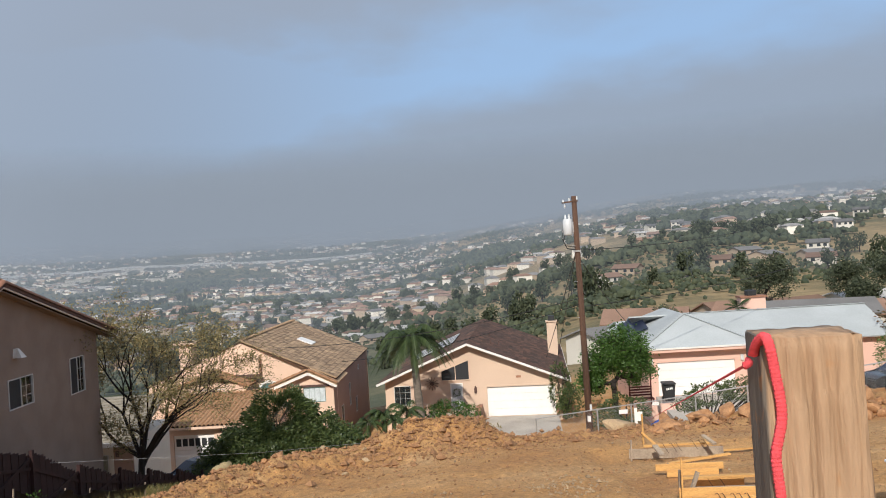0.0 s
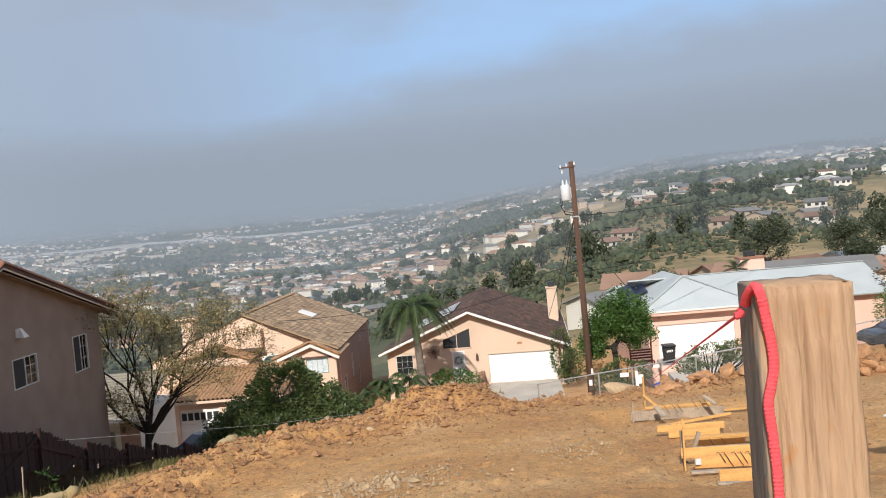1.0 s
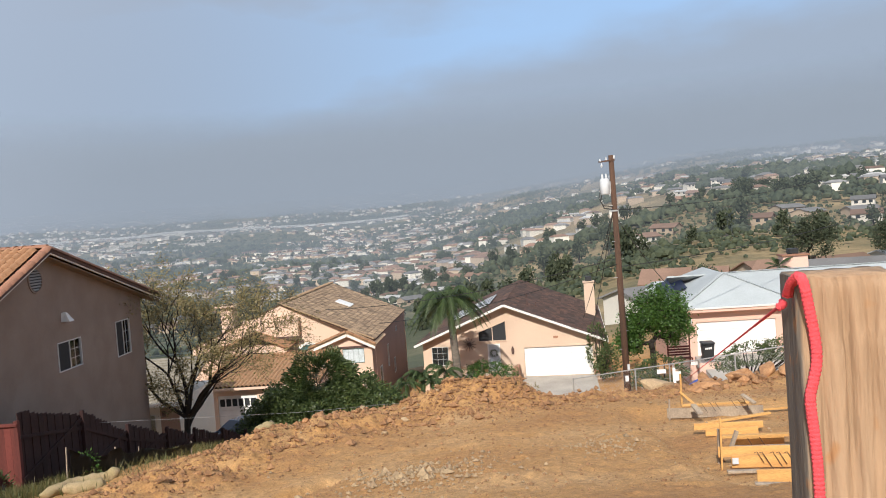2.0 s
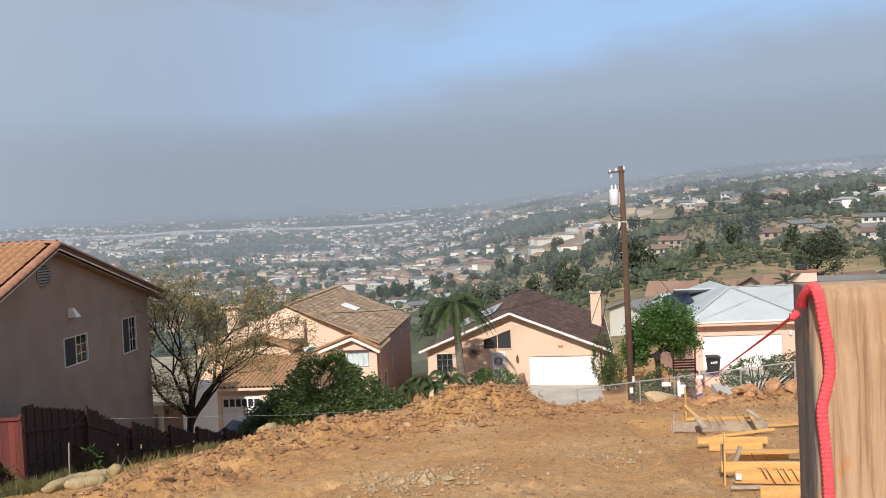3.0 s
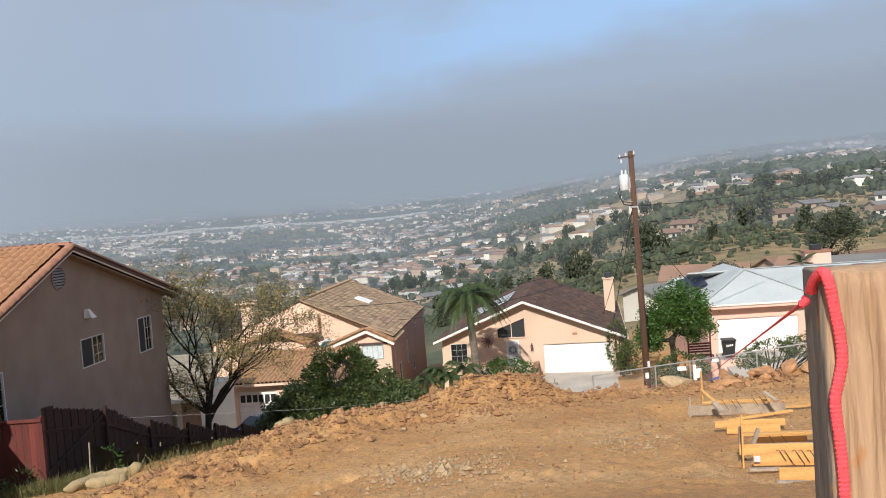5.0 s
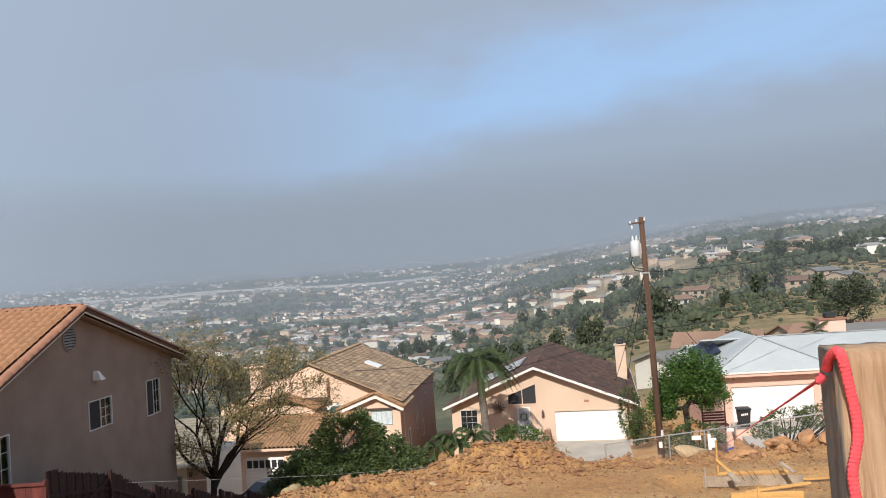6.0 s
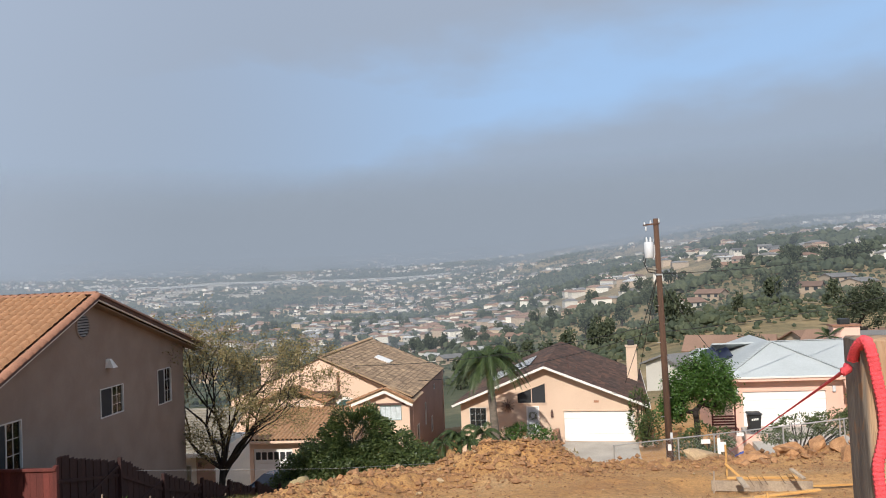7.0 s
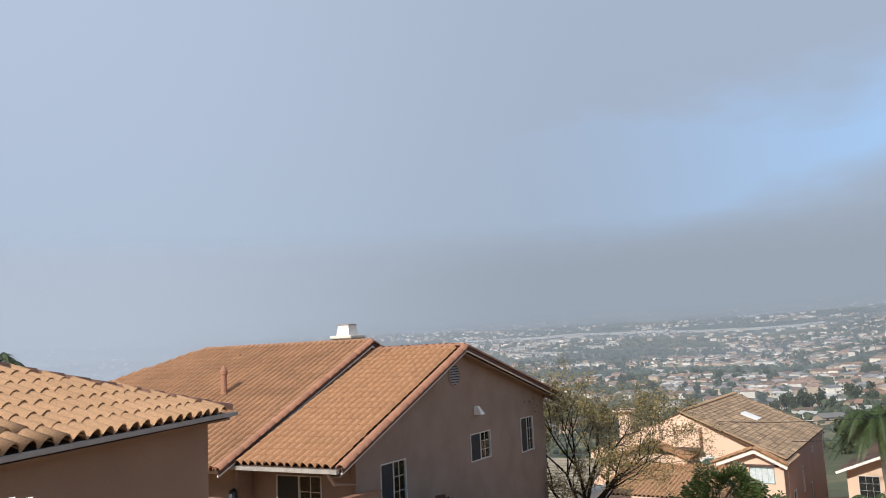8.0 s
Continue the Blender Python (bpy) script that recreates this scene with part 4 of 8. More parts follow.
    # wall lamps, bell box, house number plate, star ornament
    for x in (0.42, 6.42):
        lp = new("wall_lamp")
        lp.parent = h
        lp.matrix_basis = Matrix.Translation((x, -0.02, 1.95))
        part("lamp_body", boxed(-0.09, 0.09, -0.16, 0.02, -0.22, 0.2, bevel=0.03), FASCIA_BROWN, lp)
        part("bracket", boxed(-0.05, 0.05, -0.06, 0.02, 0.2, 0.3), FASCIA_BROWN, lp)
    part("vent_plate", boxed(3.4, 3.75, -0.03, 0.01, 2.72, 2.88), TILE_RIDGE, h)
    star = new("star_ornament")
    star.parent = h
    star.matrix_basis = Matrix.Translation((-2.75, -0.05, 2.55))
    for i in range(12):
        bm = bmesh.new()
        a = i * math.tau / 12
        beam(bm, (0.12 * math.cos(a), 0, 0.12 * math.sin(a)), (0.5 * math.cos(a), 0, 0.5 * math.sin(a)), 0.03, 0.07, up=(0, 1, 0))
        part("ray", bm, FASCIA_BROWN, star)
    bm = bmesh.new()
    bmesh.ops.create_cone(bm, cap_ends=True, segments=16, radius1=0.16, radius2=0.13, depth=0.05, matrix=Matrix.Rotation(radians(90), 4, "X"))
    part("disc", bm, FASCIA_BROWN, star)
    # ledge line under the windows and planter pillar at the corner
    part("ledge", boxed(wl - 0.04, wl + 2.6 + 1.0, -0.07, 0.0, 0.85, 0.98), STUCCO_CREAM, h)
    part("planter_pillar", boxed(6.35, 7.35, -0.9, 0.0, -1.6, 0.25), STUCCO_CREAM, h)
    part("planter_cap", boxed(6.2, 7.5, -1.05, -0.0, 0.25, 0.42, bevel=0.03), TILE_RIDGE, h)
    # chimney on the far slope
    ch = part("chimney", boxed(5.95, 6.8, 10.6, 11.4, 1.5, 5.62), STUCCO_CREAM, h, "tall cream chimney")
    part("chimney_cap", boxed(5.87, 6.88, 10.52, 11.48, 5.62, 5.72), STUCCO_CREAM, ch)
    part("spark_guard", boxed(6.1, 6.65, 10.75, 11.25, 5.72, 6.15, bevel=0.05), BLACK_PLASTIC, ch)
    # roof vents
    for x, y in ((1.5, 3.5), (2.1, 4.2), (1.2, 8.0), (6.2, 3.0)):
        bm = bmesh.new()
        z = za - sl * x
        tube(bm, [(x, y, z - 0.1), (x, y, z + 0.38)], 0.06, 8)
        part("vent_pipe", bm, FASCIA_BROWN, roof)
    # solar panels on the palm's side of the roof
    nrm = Vector((-sl, 0, 1)).normalized()
    for i in range(4):
        for j in range(2):
            sx, sy = -4.9 + j * 1.72, 5.0 + i * 1.05 * 1.6
            bm = bmesh.new()
            c = [Vector((x, y, za - sl * -x)) + nrm * 0.14 for x, y in ((sx, sy), (sx + 1.6, sy), (sx + 1.6, sy + 1.6), (sx, sy + 1.6))]
            slab(bm, c, 0.05)
            pn = part("solar_panel", bm, SOLAR, roof)
            bm = bmesh.new()
            for k2 in range(4):
                beam(bm, c[k2], c[(k2 + 1) % 4], 0.04, 0.06, up=nrm)
            part("frame", bm, GREY_METAL, pn)


def wreath_mesh(r, t):
    bm = bmesh.new()
    for i in range(160):
        a = random.uniform(0, math.tau)
        rr = r + random.uniform(-t, t)
        c = Vector((rr * math.cos(a), random.uniform(-0.04, 0.01), rr * math.sin(a)))
        d = Vector((random.gauss(0, 1), random.gauss(0, 0.5), random.gauss(0, 1))).normalized() * 0.07
        s = d.cross(Vector((0, 1, 0.2))).normalized() * 0.02
        bm.faces.new([bm.verts.new(p) for p in (c - s, c + s, c + d)])
    return bm


# ---------------------------------------------------------------- peach two-storey house with brown tiles
def peach_house():
    h = thing("house", pose(-13.9, 56.0, 0, 0, 0, -2.4), "two-storey peach stucco house with mottled brown tile roof", "house")
    # local x to the right, y away; ridge at x = 0
    za, L = 6.75, 17.5
    xr, xl = 6.75, -6.75
    zr = 3.95
    sl = (za - zr) / xr
    roof = part("roof", boxed(0, 0.01, 2, 2.01, 5, 5.01), TILE_BROWN, h)
    bm = bmesh.new()
    slab(bm, [(0, 0, za), (xr, -0.9, zr), (xr, L - 1, zr), (0, L, za)], 0.12)
    slab(bm, [(xl, 0, zr), (0, 0, za), (0, L, za), (xl, L, zr)], 0.12)
    part("deck", bm, UNDERLAY, roof)
    bm = bmesh.new()
    run = math.hypot(xr, za - zr)
    n_rows = int(run / 0.36)
    u, v = Vector((0, 1, 0)), Vector((-xr, 0, za - zr)).normalized()
    nn = v.cross(u)
    nn = nn if nn.z > 0 else -nn
    for j in range(n_rows + 1):
        for i in range(56):
            s = -0.95 * (1 - j / n_rows) + i * 0.33 + (0.16 if j % 2 else 0)
            if s > L - 0.4 - (1 - j / n_rows):
                continue
            o = Vector((xr, 0, zr)) + u * s + v * (j * 0.36)
            lift = 0.03 + random.uniform(0, 0.012)
            q = [o + nn * lift, o + u * 0.32 + nn * lift, o + u * 0.32 + v * 0.38 + nn * 0.008, o + v * 0.38 + nn * 0.008]
            vs = [bm.verts.new(p) for p in q] + [bm.verts.new(q[0] - nn * 0.03), bm.verts.new(q[1] - nn * 0.03)]
            bm.faces.new(vs[:4])
            bm.faces.new((vs[4], vs[5], vs[1], vs[0]))
    tagged(part("tiles", bm, TILE_BROWN, roof), kind="stuff")
    caps(roof, TILE_BROWN, (0, 0, za + 0.03), (0, L, za + 0.03), 0.14, 0.5)
    caps(roof, TILE_BROWN, (xr, -0.9, zr + 0.03), (0, 0, za + 0.03), 0.12, 0.5, "rake_tile")
    bm = bmesh.new()
    slab(bm, [(2.2, 8.2, za - sl * 2.2 + 0.1), (3.4, 8.2, za - sl * 3.4 + 0.1), (3.4, 9.8, za - sl * 3.4 + 0.1), (2.2, 9.8, za - sl * 2.2 + 0.1)], 0.12)
    part("skylight", bm, WHITE_PAINT, roof, "white domed skylight")
    b0 = -2.2

    def under(x):
        return za - sl * abs(x) - 0.14
    wall("front_wall", h, STUCCO_PEACH, (-6.6, 0.0, 0), (1, 0, 0), 13.2, b0, [(0, under(-6.6)), (6.6, under(0)), (13.2, under(6.6))], [(7.75, 9.15, 1.9, 3.0)])
    window(h, (-6.6, 0, 0), (1, 0, 0), 7.75, 9.15, 1.9, 3.0, split=False, cols=3, rows=2)
    bm = bmesh.new()
    vs = [bm.verts.new((1.85 + 0.76 * math.cos(math.pi * q / 14), -0.02, 3.0 + 0.76 * math.sin(math.pi * q / 14))) for q in range(15)]
    bm.faces.new(vs)
    bmesh.ops.solidify(bm, geom=bm.faces, thickness=0.02)
    part("fanlight", bm, GREEN_TRIM, h, "half-round teal window")
    bm = bmesh.new()
    for i in range(14):
        a, b = math.pi * i / 14, math.pi * (i + 1) / 14
        q = [(1.85 + 0.95 * math.cos(t) * r, -0.04, 3.0 + 0.95 * math.sin(t) * r) for t, r in ((a, 0.8), (a, 1.0), (b, 1.0), (b, 0.8))]
        f = [bm.verts.new(p) for p in q]
        g = [bm.verts.new((p[0], 0.01, p[2])) for p in q]
        bm.faces.new(f)
        for k in range(4):
            bm.faces.new((f[k], g[k], g[(k + 1) % 4], f[(k + 1) % 4]))
    part("arch_trim", bm, FASCIA_WHITE, h)
    # wing that stands forward, with its own small gable
    wy = -1.4
    gx0, gx1, gap = 2.7, 6.6, 5.0
    gz = 3.75
    wall("wing_wall", h, STUCCO_PEACH, (gx0, wy, 0), (1, 0, 0), gx1 - gx0, b0, [(0, gz), (gap - gx0, 4.55), (gx1 - gx0, gz)], [(4.55 - gx0, 6.05 - gx0, 2.5, 3.5)])
    window(h, (gx0, wy, 0), (1, 0, 0), 4.55 - gx0, 6.05 - gx0, 2.5, 3.5, split=False, cols=4, rows=1, frame_mat=GREEN_TRIM, pane_mat=BLIND)
    part("window_hood", boxed(4.25, 6.35, wy - 0.09, wy, 3.55, 3.67), FASCIA_BROWN, h)
    part("wing_ledge", boxed(5.2, gx1 + 0.02, wy - 0.08, wy, 0.75, 0.95), STUCCO_GREY, h)
    bm = bmesh.new()
    slab(bm, [(gx0 - 0.35, wy - 0.45, gz - 0.02), (gap, wy - 0.45, 4.72), (gap, 3, 4.72), (gx0 - 0.35, 3, gz - 0.02)], 0.1)
    slab(bm, [(gap, wy - 0.45, 4.72), (gx1 + 0.35, wy - 0.45, gz - 0.02), (gx1 + 0.35, 3, gz - 0.02), (gap, 3, 4.72)], 0.1)
    part("wing_roof", bm, TILE_BROWN, h)
    caps(h, TILE_RED, (gx0 - 0.35, wy - 0.45, gz + 0.02), (gap, wy - 0.45, 4.76), 0.16, 0.5, "rake_tile")
    caps(h, TILE_RED, (gx1 + 0.35, wy - 0.45, gz + 0.02), (gap, wy - 0.45, 4.76), 0.16, 0.5, "rake_tile")
    bm = bmesh.new()
    beam(bm, (gx0 - 0.3, wy - 0.4, gz - 0.2), (gap, wy - 0.4, 4.5), 0.05, 0.2)
    beam(bm, (gap, wy - 0.4, 4.5), (gx1 + 0.3, wy - 0.4, gz - 0.2), 0.05, 0.2)
    part("wing_trim", bm, FASCIA_WHITE, h)
    # side wall's shade is put into its colour: darker stucco than the front
    wall("side_wall", h, STUCCO_DARK_SIDE, (gx1, wy + 0.2, 0), (0, 1, 0), L - 0.5, b0, [(0, zr + 0.0), (L - 0.5, zr + 0.0)], [(2.6, 3.6, -0.6, 1.6), (6.5, 7.1, 0.9, 2.6), (9.5, 10.3, -0.2, 1.0), (11.5, 12.1, 2.9, 3.3)])
    for q in ((2.6, 3.6, -0.6, 1.6), (6.5, 7.1, 0.9, 2.6), (9.5, 10.3, -0.2, 1.0), (11.5, 12.1, 2.9, 3.3)):
        window(h, (gx1, wy + 0.2, 0), (0, 1, 0), *q, split=False, cols=1, rows=1)
    wall("rear_wall", h, STUCCO_PEACH, (6.6, L - 1.0, 0), (-1, 0, 0), 13.2, b0, [(0, under(6.6)), (6.6, under(0)), (13.2, under(6.6))])
    wall("left_wall", h, STUCCO_PEACH, (-6.6, L - 1.2, 0), (0, -1, 0), L - 1.4, b0, [(0, under(6.6)), (L - 1.4, under(6.6))])
    # stepped parapets on the front, chimney, balcony block
    part("chimney", boxed(-4.9, -4.0, 1.5, 2.6, 3.0, 6.75), STUCCO_PEACH, h, "square peach chimney")
    bm = bmesh.new()
    slab(bm, [(-5.2, 1.2, 6.75), (-3.7, 1.2, 6.75), (-3.7, 2.9, 6.75), (-5.2, 2.9, 6.75)], 0.12)
    part("chimney_cap", bm, STUCCO_PEACH, h)
    part("parapet", boxed(-2.6, 1.35, -0.55, -0.02, 4.4, 5.75), STUCCO_PEACH, h)
    part("parapet_band", boxed(-2.7, 1.45, -0.65, -0.55, 4.25, 4.5), FASCIA_BROWN, h)
    part("porch_block", boxed(-4.0, 0.75, -1.8, -0.02, b0, 4.1), STUCCO_PEACH, h)
    bm = bmesh.new()
    slab(bm, [(-4.3, -2.1, 4.0), (-1.6, -2.1, 5.0), (-1.6, 0.0, 5.0), (-4.3, 0.0, 4.0)], 0.12)
    slab(bm, [(-1.6, -2.1, 5.0), (1.05, -2.1, 4.0), (1.05, 0.0, 4.0), (-1.6, 0.0, 5.0)], 0.12)
    part("porch_roof", bm, TILE_RED, h)
    window(h, (-4.0, -1.82, 0), (1, 0, 0), 1.2, 3.3, 2.7, 3.8, split=False, cols=3, rows=2)
    # garage wing with a tiled lean-to and two white doors
    gy = -7.5
    gx0, gx1 = -2.9, 4.1
    gb, gt = -2.6, 2.55
    holes = [(0.7, 3.2, gb, 2.0), (3.7, 6.2, gb, 2.0)]
    wall("garage_wall", h, STUCCO_PEACH, (gx0, gy, 0), (1, 0, 0), gx1 - gx0, gb, [(0, gt), (gx1 - gx0, gt)], holes)
    wall("garage_side_wall", h, STUCCO_PEACH, (gx1, gy + 0.19, 0), (0, 1, 0), 5.6, gb, [(0, gt), (2.3, gt + 0.6), (5.6, gt + 0.65)])
    wall("garage_side_wall", h, STUCCO_PEACH, (gx0, gy + 5.8, 0), (0, -1, 0), 5.6, gb, [(0, gt + 0.65), (3.3, gt + 0.6), (5.6, gt)])
    bm = bmesh.new()
    slab(bm, [(gx0 - 0.3, gy - 0.5, gt), (gx1 + 0.3, gy - 0.5, gt), (gx1 + 0.3, gy + 5.9, gt + 0.95), (gx0 - 0.3, gy + 5.9, gt + 0.95)], 0.1)
    groof = part("garage_roof", bm, UNDERLAY, h)
    gl = math.hypot(6.4, 0.95)
    tile_field(groof, TILE_PALE, (gx0 - 0.3, gy - 0.5, gt + 0.02), (1, 0, 0), (0, 6.4, 0.95), lambda s, t: t < gl and s < gx1 - gx0 + 0.6, 38, 18, parts=0)
    part("garage_fascia", boxed(gx0 - 0.3, gx1 + 0.3, gy - 0.58, gy - 0.5, gt - 0.12, gt + 0.02), STUCCO_PEACH, h)
    for s0, s1, q0, q1 in holes:
        gd = new("garage_door")
        gd.parent = h
        gd.matrix_basis = Matrix.Translation((gx0 + s0, gy + 0.1, q0))
        step = (q1 - q0) / 5
        for i in range(5):
            part("panel", boxed(0, s1 - s0, 0, 0.05, i * step, (i + 1) * step - 0.01, bevel=0.008), WHITE_PAINT, gd)
        for i in range(6):
            part("door_light", boxed(0.12 + i * 0.39, 0.42 + i * 0.39, -0.012, 0.0, 4.25 * step, 4.75 * step), SCREEN, gd)


GREEN_TRIM = material("teal_trim", (0.12, 0.22, 0.20), 0.6, 3, 0.15)
# dark brown stucco for side walls; on the peach house it paints in shade
STUCCO_DARK_SIDE = material("stucco_dark_side", (0.36, 0.23, 0.175), 0.9, 0.4, 0.1, 50, 0.25)


# ---------------------------------------------------------------- pink house with the pale grey hip roof
def pink_house():
    h = thing("house", pose(13.2, 51.0, 0, 0, 0, -3), "pink stucco house with pale grey hip roof", "house")
    b0, ze = 0.3, 5.15
    W, X1 = 6.5, 16.4                              # garage wing, then the long main body
    gar = (0.62, 5.5, 2.06, 4.19)
    wall("front_wall", h, STUCCO_PINK, (0, 0, 0), (1, 0, 0), W, b0, [(0, ze - 0.05), (W, ze - 0.05)], [gar])
    wall("side_wall", h, STUCCO_PINK, (0, 12, 0), (0, -1, 0), 11.8, b0, [(0, ze - 0.05), (11.8, ze - 0.05)])
    wall("main_wall", h, STUCCO_PINK, (W, 2.0, 0), (1, 0, 0), X1 - 0.5 - W, b0, [(0, ze - 0.2), (X1 - 0.5 - W, ze - 0.2)], [(2.0, 4.0, 3.2, 4.4)])
    window(h, (W, 2.0, 0), (1, 0, 0), 2.0, 4.0, 3.2, 4.4)
    wall("side_wall", h, STUCCO_PINK, (W, 0.2, 0), (0, 1, 0), 1.6, b0, [(0, ze - 0.05), (1.6, ze - 0.05)])
    wall("end_wall", h, STUCCO_PINK, (X1 - 0.5, 2.2, 0), (0, 1, 0), 9.6, b0, [(0, ze - 0.2), (3.3, 6.5), (9.6, ze - 0.4)])
    wall("rear_wall", h, STUCCO_PINK, (X1 - 0.5, 12, 0), (-1, 0, 0), X1 - 0.5, b0, [(0, ze - 0.3), (X1 - 0.5, ze - 0.3)])
    gd = new("garage_door")
    gd.parent = h
    gd.matrix_basis = Matrix.Translation((gar[0], 0.1, gar[2]))
    for i in range(4):
        part("panel", boxed(0, 4.88, 0, 0.05, i * 0.533, i * 0.533 + 0.525, bevel=0.008), WHITE_PAINT, gd)
    o = 0.55
    hw = W / 2 + o
    za = 6.95
    yr, zr = 5.6, 6.72
    roof = part("roof", boxed(3, 3.01, 6, 6.01, 5, 5.01), SHINGLE_GREY, h)
    faces = {
        "hip_end": [(-o, -o, ze), (W + o, -o, ze), (W / 2, hw - o, za)],
        "hip_side": [(-o, -o, ze), (W / 2, hw - o, za), (W / 2, 9.0, za), (-o, 12.5, ze)],
        "hip_inner": [(W + o, -o, ze), (W / 2, hw - o, za), (W / 2, 9.0, za), (W + o, 9.0, ze)],
        "main_front": [(W / 2, 1.4, ze - 0.16), (X1, 1.4, ze - 0.16), (X1, yr, zr), (W / 2, yr, zr)],
        "main_rear": [(0, 12.6, ze - 0.9), (X1, 12.6, ze - 0.9), (X1, yr, zr), (0, yr, zr)],
    }
    for nm, poly in faces.items():
        bm = bmesh.new()
        slab(bm, poly, 0.1)
        part(nm, bm, SHINGLE_GREY, roof)
    for a, b in (((-o, -o, ze), (W / 2, hw - o, za)), ((W + o, -o, ze), (W / 2, hw - o, za)), ((W / 2, yr, zr), (X1, yr, zr))):
        a, b = Vector(a), Vector(b)
        k = int((b - a).length / 0.3)
        me = None
        for i in range(k):
            p, q = a.lerp(b, i / k), a.lerp(b, (i + 1.05) / k)
            if me is None:
                bm = bmesh.new()
                beam(bm, Vector((0, 0, 0.04)), (q - p) + Vector((0, 0, 0.02)), 0.26, 0.03)
                me = finish("hip_shingle", bm, SHINGLE_GREY)
            ob = new("hip_shingle", me)
            ob.parent = roof
            ob.matrix_basis = Matrix.Translation(p)
    part("fascia", boxed(-o - 0.06, W + o + 0.06, -o - 0.07, -o, ze - 0.26, ze + 0.0), STUCCO_PINK, h)
    part("gutter", boxed(-o - 0.08, W + o + 0.08, -o - 0.15, -o - 0.072, ze - 0.07, ze + 0.03), FASCIA_WHITE, h)
    part("soffit", boxed(-o, W + o, -o, 0.0, ze - 0.22, ze - 0.17), STUCCO_PINK, h)
    ch = part("chimney", boxed(8.6, 10.35, 7.6, 8.6, 5, 7.42), STUCCO_PINK, h, "wide pink chimney")
    part("chimney_band", boxed(8.5, 10.45, 7.5, 8.7, 7.42, 7.55), TILE_RIDGE, ch)
    part("spark_guard", boxed(9.1, 9.8, 7.8, 8.4, 7.55, 7.95, bevel=0.05), BLACK_PLASTIC, ch)
    for x in (0.25, 5.95):
        part("wall_lamp", boxed(x - 0.09, x + 0.09, -0.16, 0.0, 4.1, 4.45, bevel=0.03), GREY_METAL, h)
    # three solar panels at the side of the roof
    for i in range(2):
        bm = bmesh.new()
        slab(bm, [(-0.75 + i * 0.9, 4.0, 5.75), (0.1 + i * 0.9, 4.0, 6.05), (0.1 + i * 0.9, 5.9, 6.45), (-0.75 + i * 0.9, 5.9, 6.15)], 0.06)
        part("solar_panel", bm, SOLAR, roof)
    part("planter_wall", boxed(0.0, 1.2, -3.2, -2.9, 0.3, 2.2), STUCCO_PINK, h)
    bm = bmesh.new()
    slab(bm, [(0.4, -0.02, 2.05), (5.7, -0.02, 2.05), (5.9, -8.5, 1.6), (0.2, -8.5, 1.5)], 0.5)
    tagged(part("driveway", bm, CONCRETE, None, "pale concrete driveway before the pink house"), category="driveway", kind="structure").matrix_basis = pose(13.2, 51.0, 0, 0, 0, -3)


taupe_house()
near_house()
cream_house()
peach_house()
pink_house()


# ---------------------------------------------------------------- plants
def leaf_cloud(points, normals_up, size, aspect=0.45, seed=1):
    """Small pointed leaves, one at each point, turned at random."""
    rng = np.random.default_rng(seed)
    n = len(points)
    d = rng.normal(size=(n, 3))
    d[:, 2] = d[:, 2] * 0.7 - 0.15
    d /= np.linalg.norm(d, axis=1)[:, None]
    e = np.cross(d, rng.normal(size=(n, 3)))
    e /= np.linalg.norm(e, axis=1)[:, None]
    s = size * rng.uniform(0.6, 1.3, (n, 1))
    p = np.asarray(points)
    v = np.stack([p, p + d * s * 0.5 + e * s * aspect * 0.5, p + d * s, p + d * s * 0.5 - e * s * aspect * 0.5], axis=1).reshape(-1, 3)
    f = [(4 * i, 4 * i + 1, 4 * i + 2, 4 * i + 3) for i in range(n)]
    return v.tolist(), f


def branches(base, fork, targets, r0, rng, sag=0.05):
    """A branching skeleton grown towards targets; returns a bmesh and the twig ends."""
    nodes = [[Vector(base), -1], [Vector(base).lerp(Vector(fork), 0.5) + Vector((rng.uniform(-0.06, 0.06), 0, 0)), 0], [Vector(fork), 1]]
    live = [2]
    for t in sorted(targets, key=lambda p: (Vector(p) - Vector(fork)).length):
        t = Vector(t)
        near = min(live, key=lambda i: (nodes[i][0] - t).length + 0.35 * (nodes[i][0] - Vector(fork)).length * 0.3)
        a = nodes[near][0]
        k = max(2, int((t - a).length / 0.5))
        last = near
        for j in range(1, k + 1):
            q = a.lerp(t, j / k) + Vector((rng.normal(0, 0.045), rng.normal(0, 0.045), rng.normal(0, 0.035) - sag * math.sin(math.pi * j / k)))
            nodes.append([q, last])
            last = len(nodes) - 1
            live.append(last)
    load = [0] * len(nodes)
    kids = [0] * len(nodes)
    for i in range(len(nodes) - 1, 0, -1):
        load[i] = max(load[i], 1)
        load[nodes[i][1]] += load[i]
        kids[nodes[i][1]] += 1
    top = load[0]
    rad = [max(0.012, r0 * (l / top) ** 0.48) for l in load]
    bm = bmesh.new()
    for i in range(1, len(nodes)):
        p = nodes[i][1]
        tube(bm, [nodes[p][0], nodes[i][0]], [rad[p] if kids[p] == 1 or p < 3 else min(rad[p], rad[i] * 1.3), rad[i]], 6 if rad[i] > 0.05 else 4)
    return bm, [n[0] for i, n in enumerate(nodes) if i > 3 and load[i] < 6]


def ellipsoid_points(c, r, n, rng, shell=0.0):
    out = []
    while len(out) < n:
        p = rng.uniform(-1, 1, 3)
        d = np.linalg.norm(p)
        if shell < d < 1:
            out.append(np.array(c) + p * np.array(r))
    return out


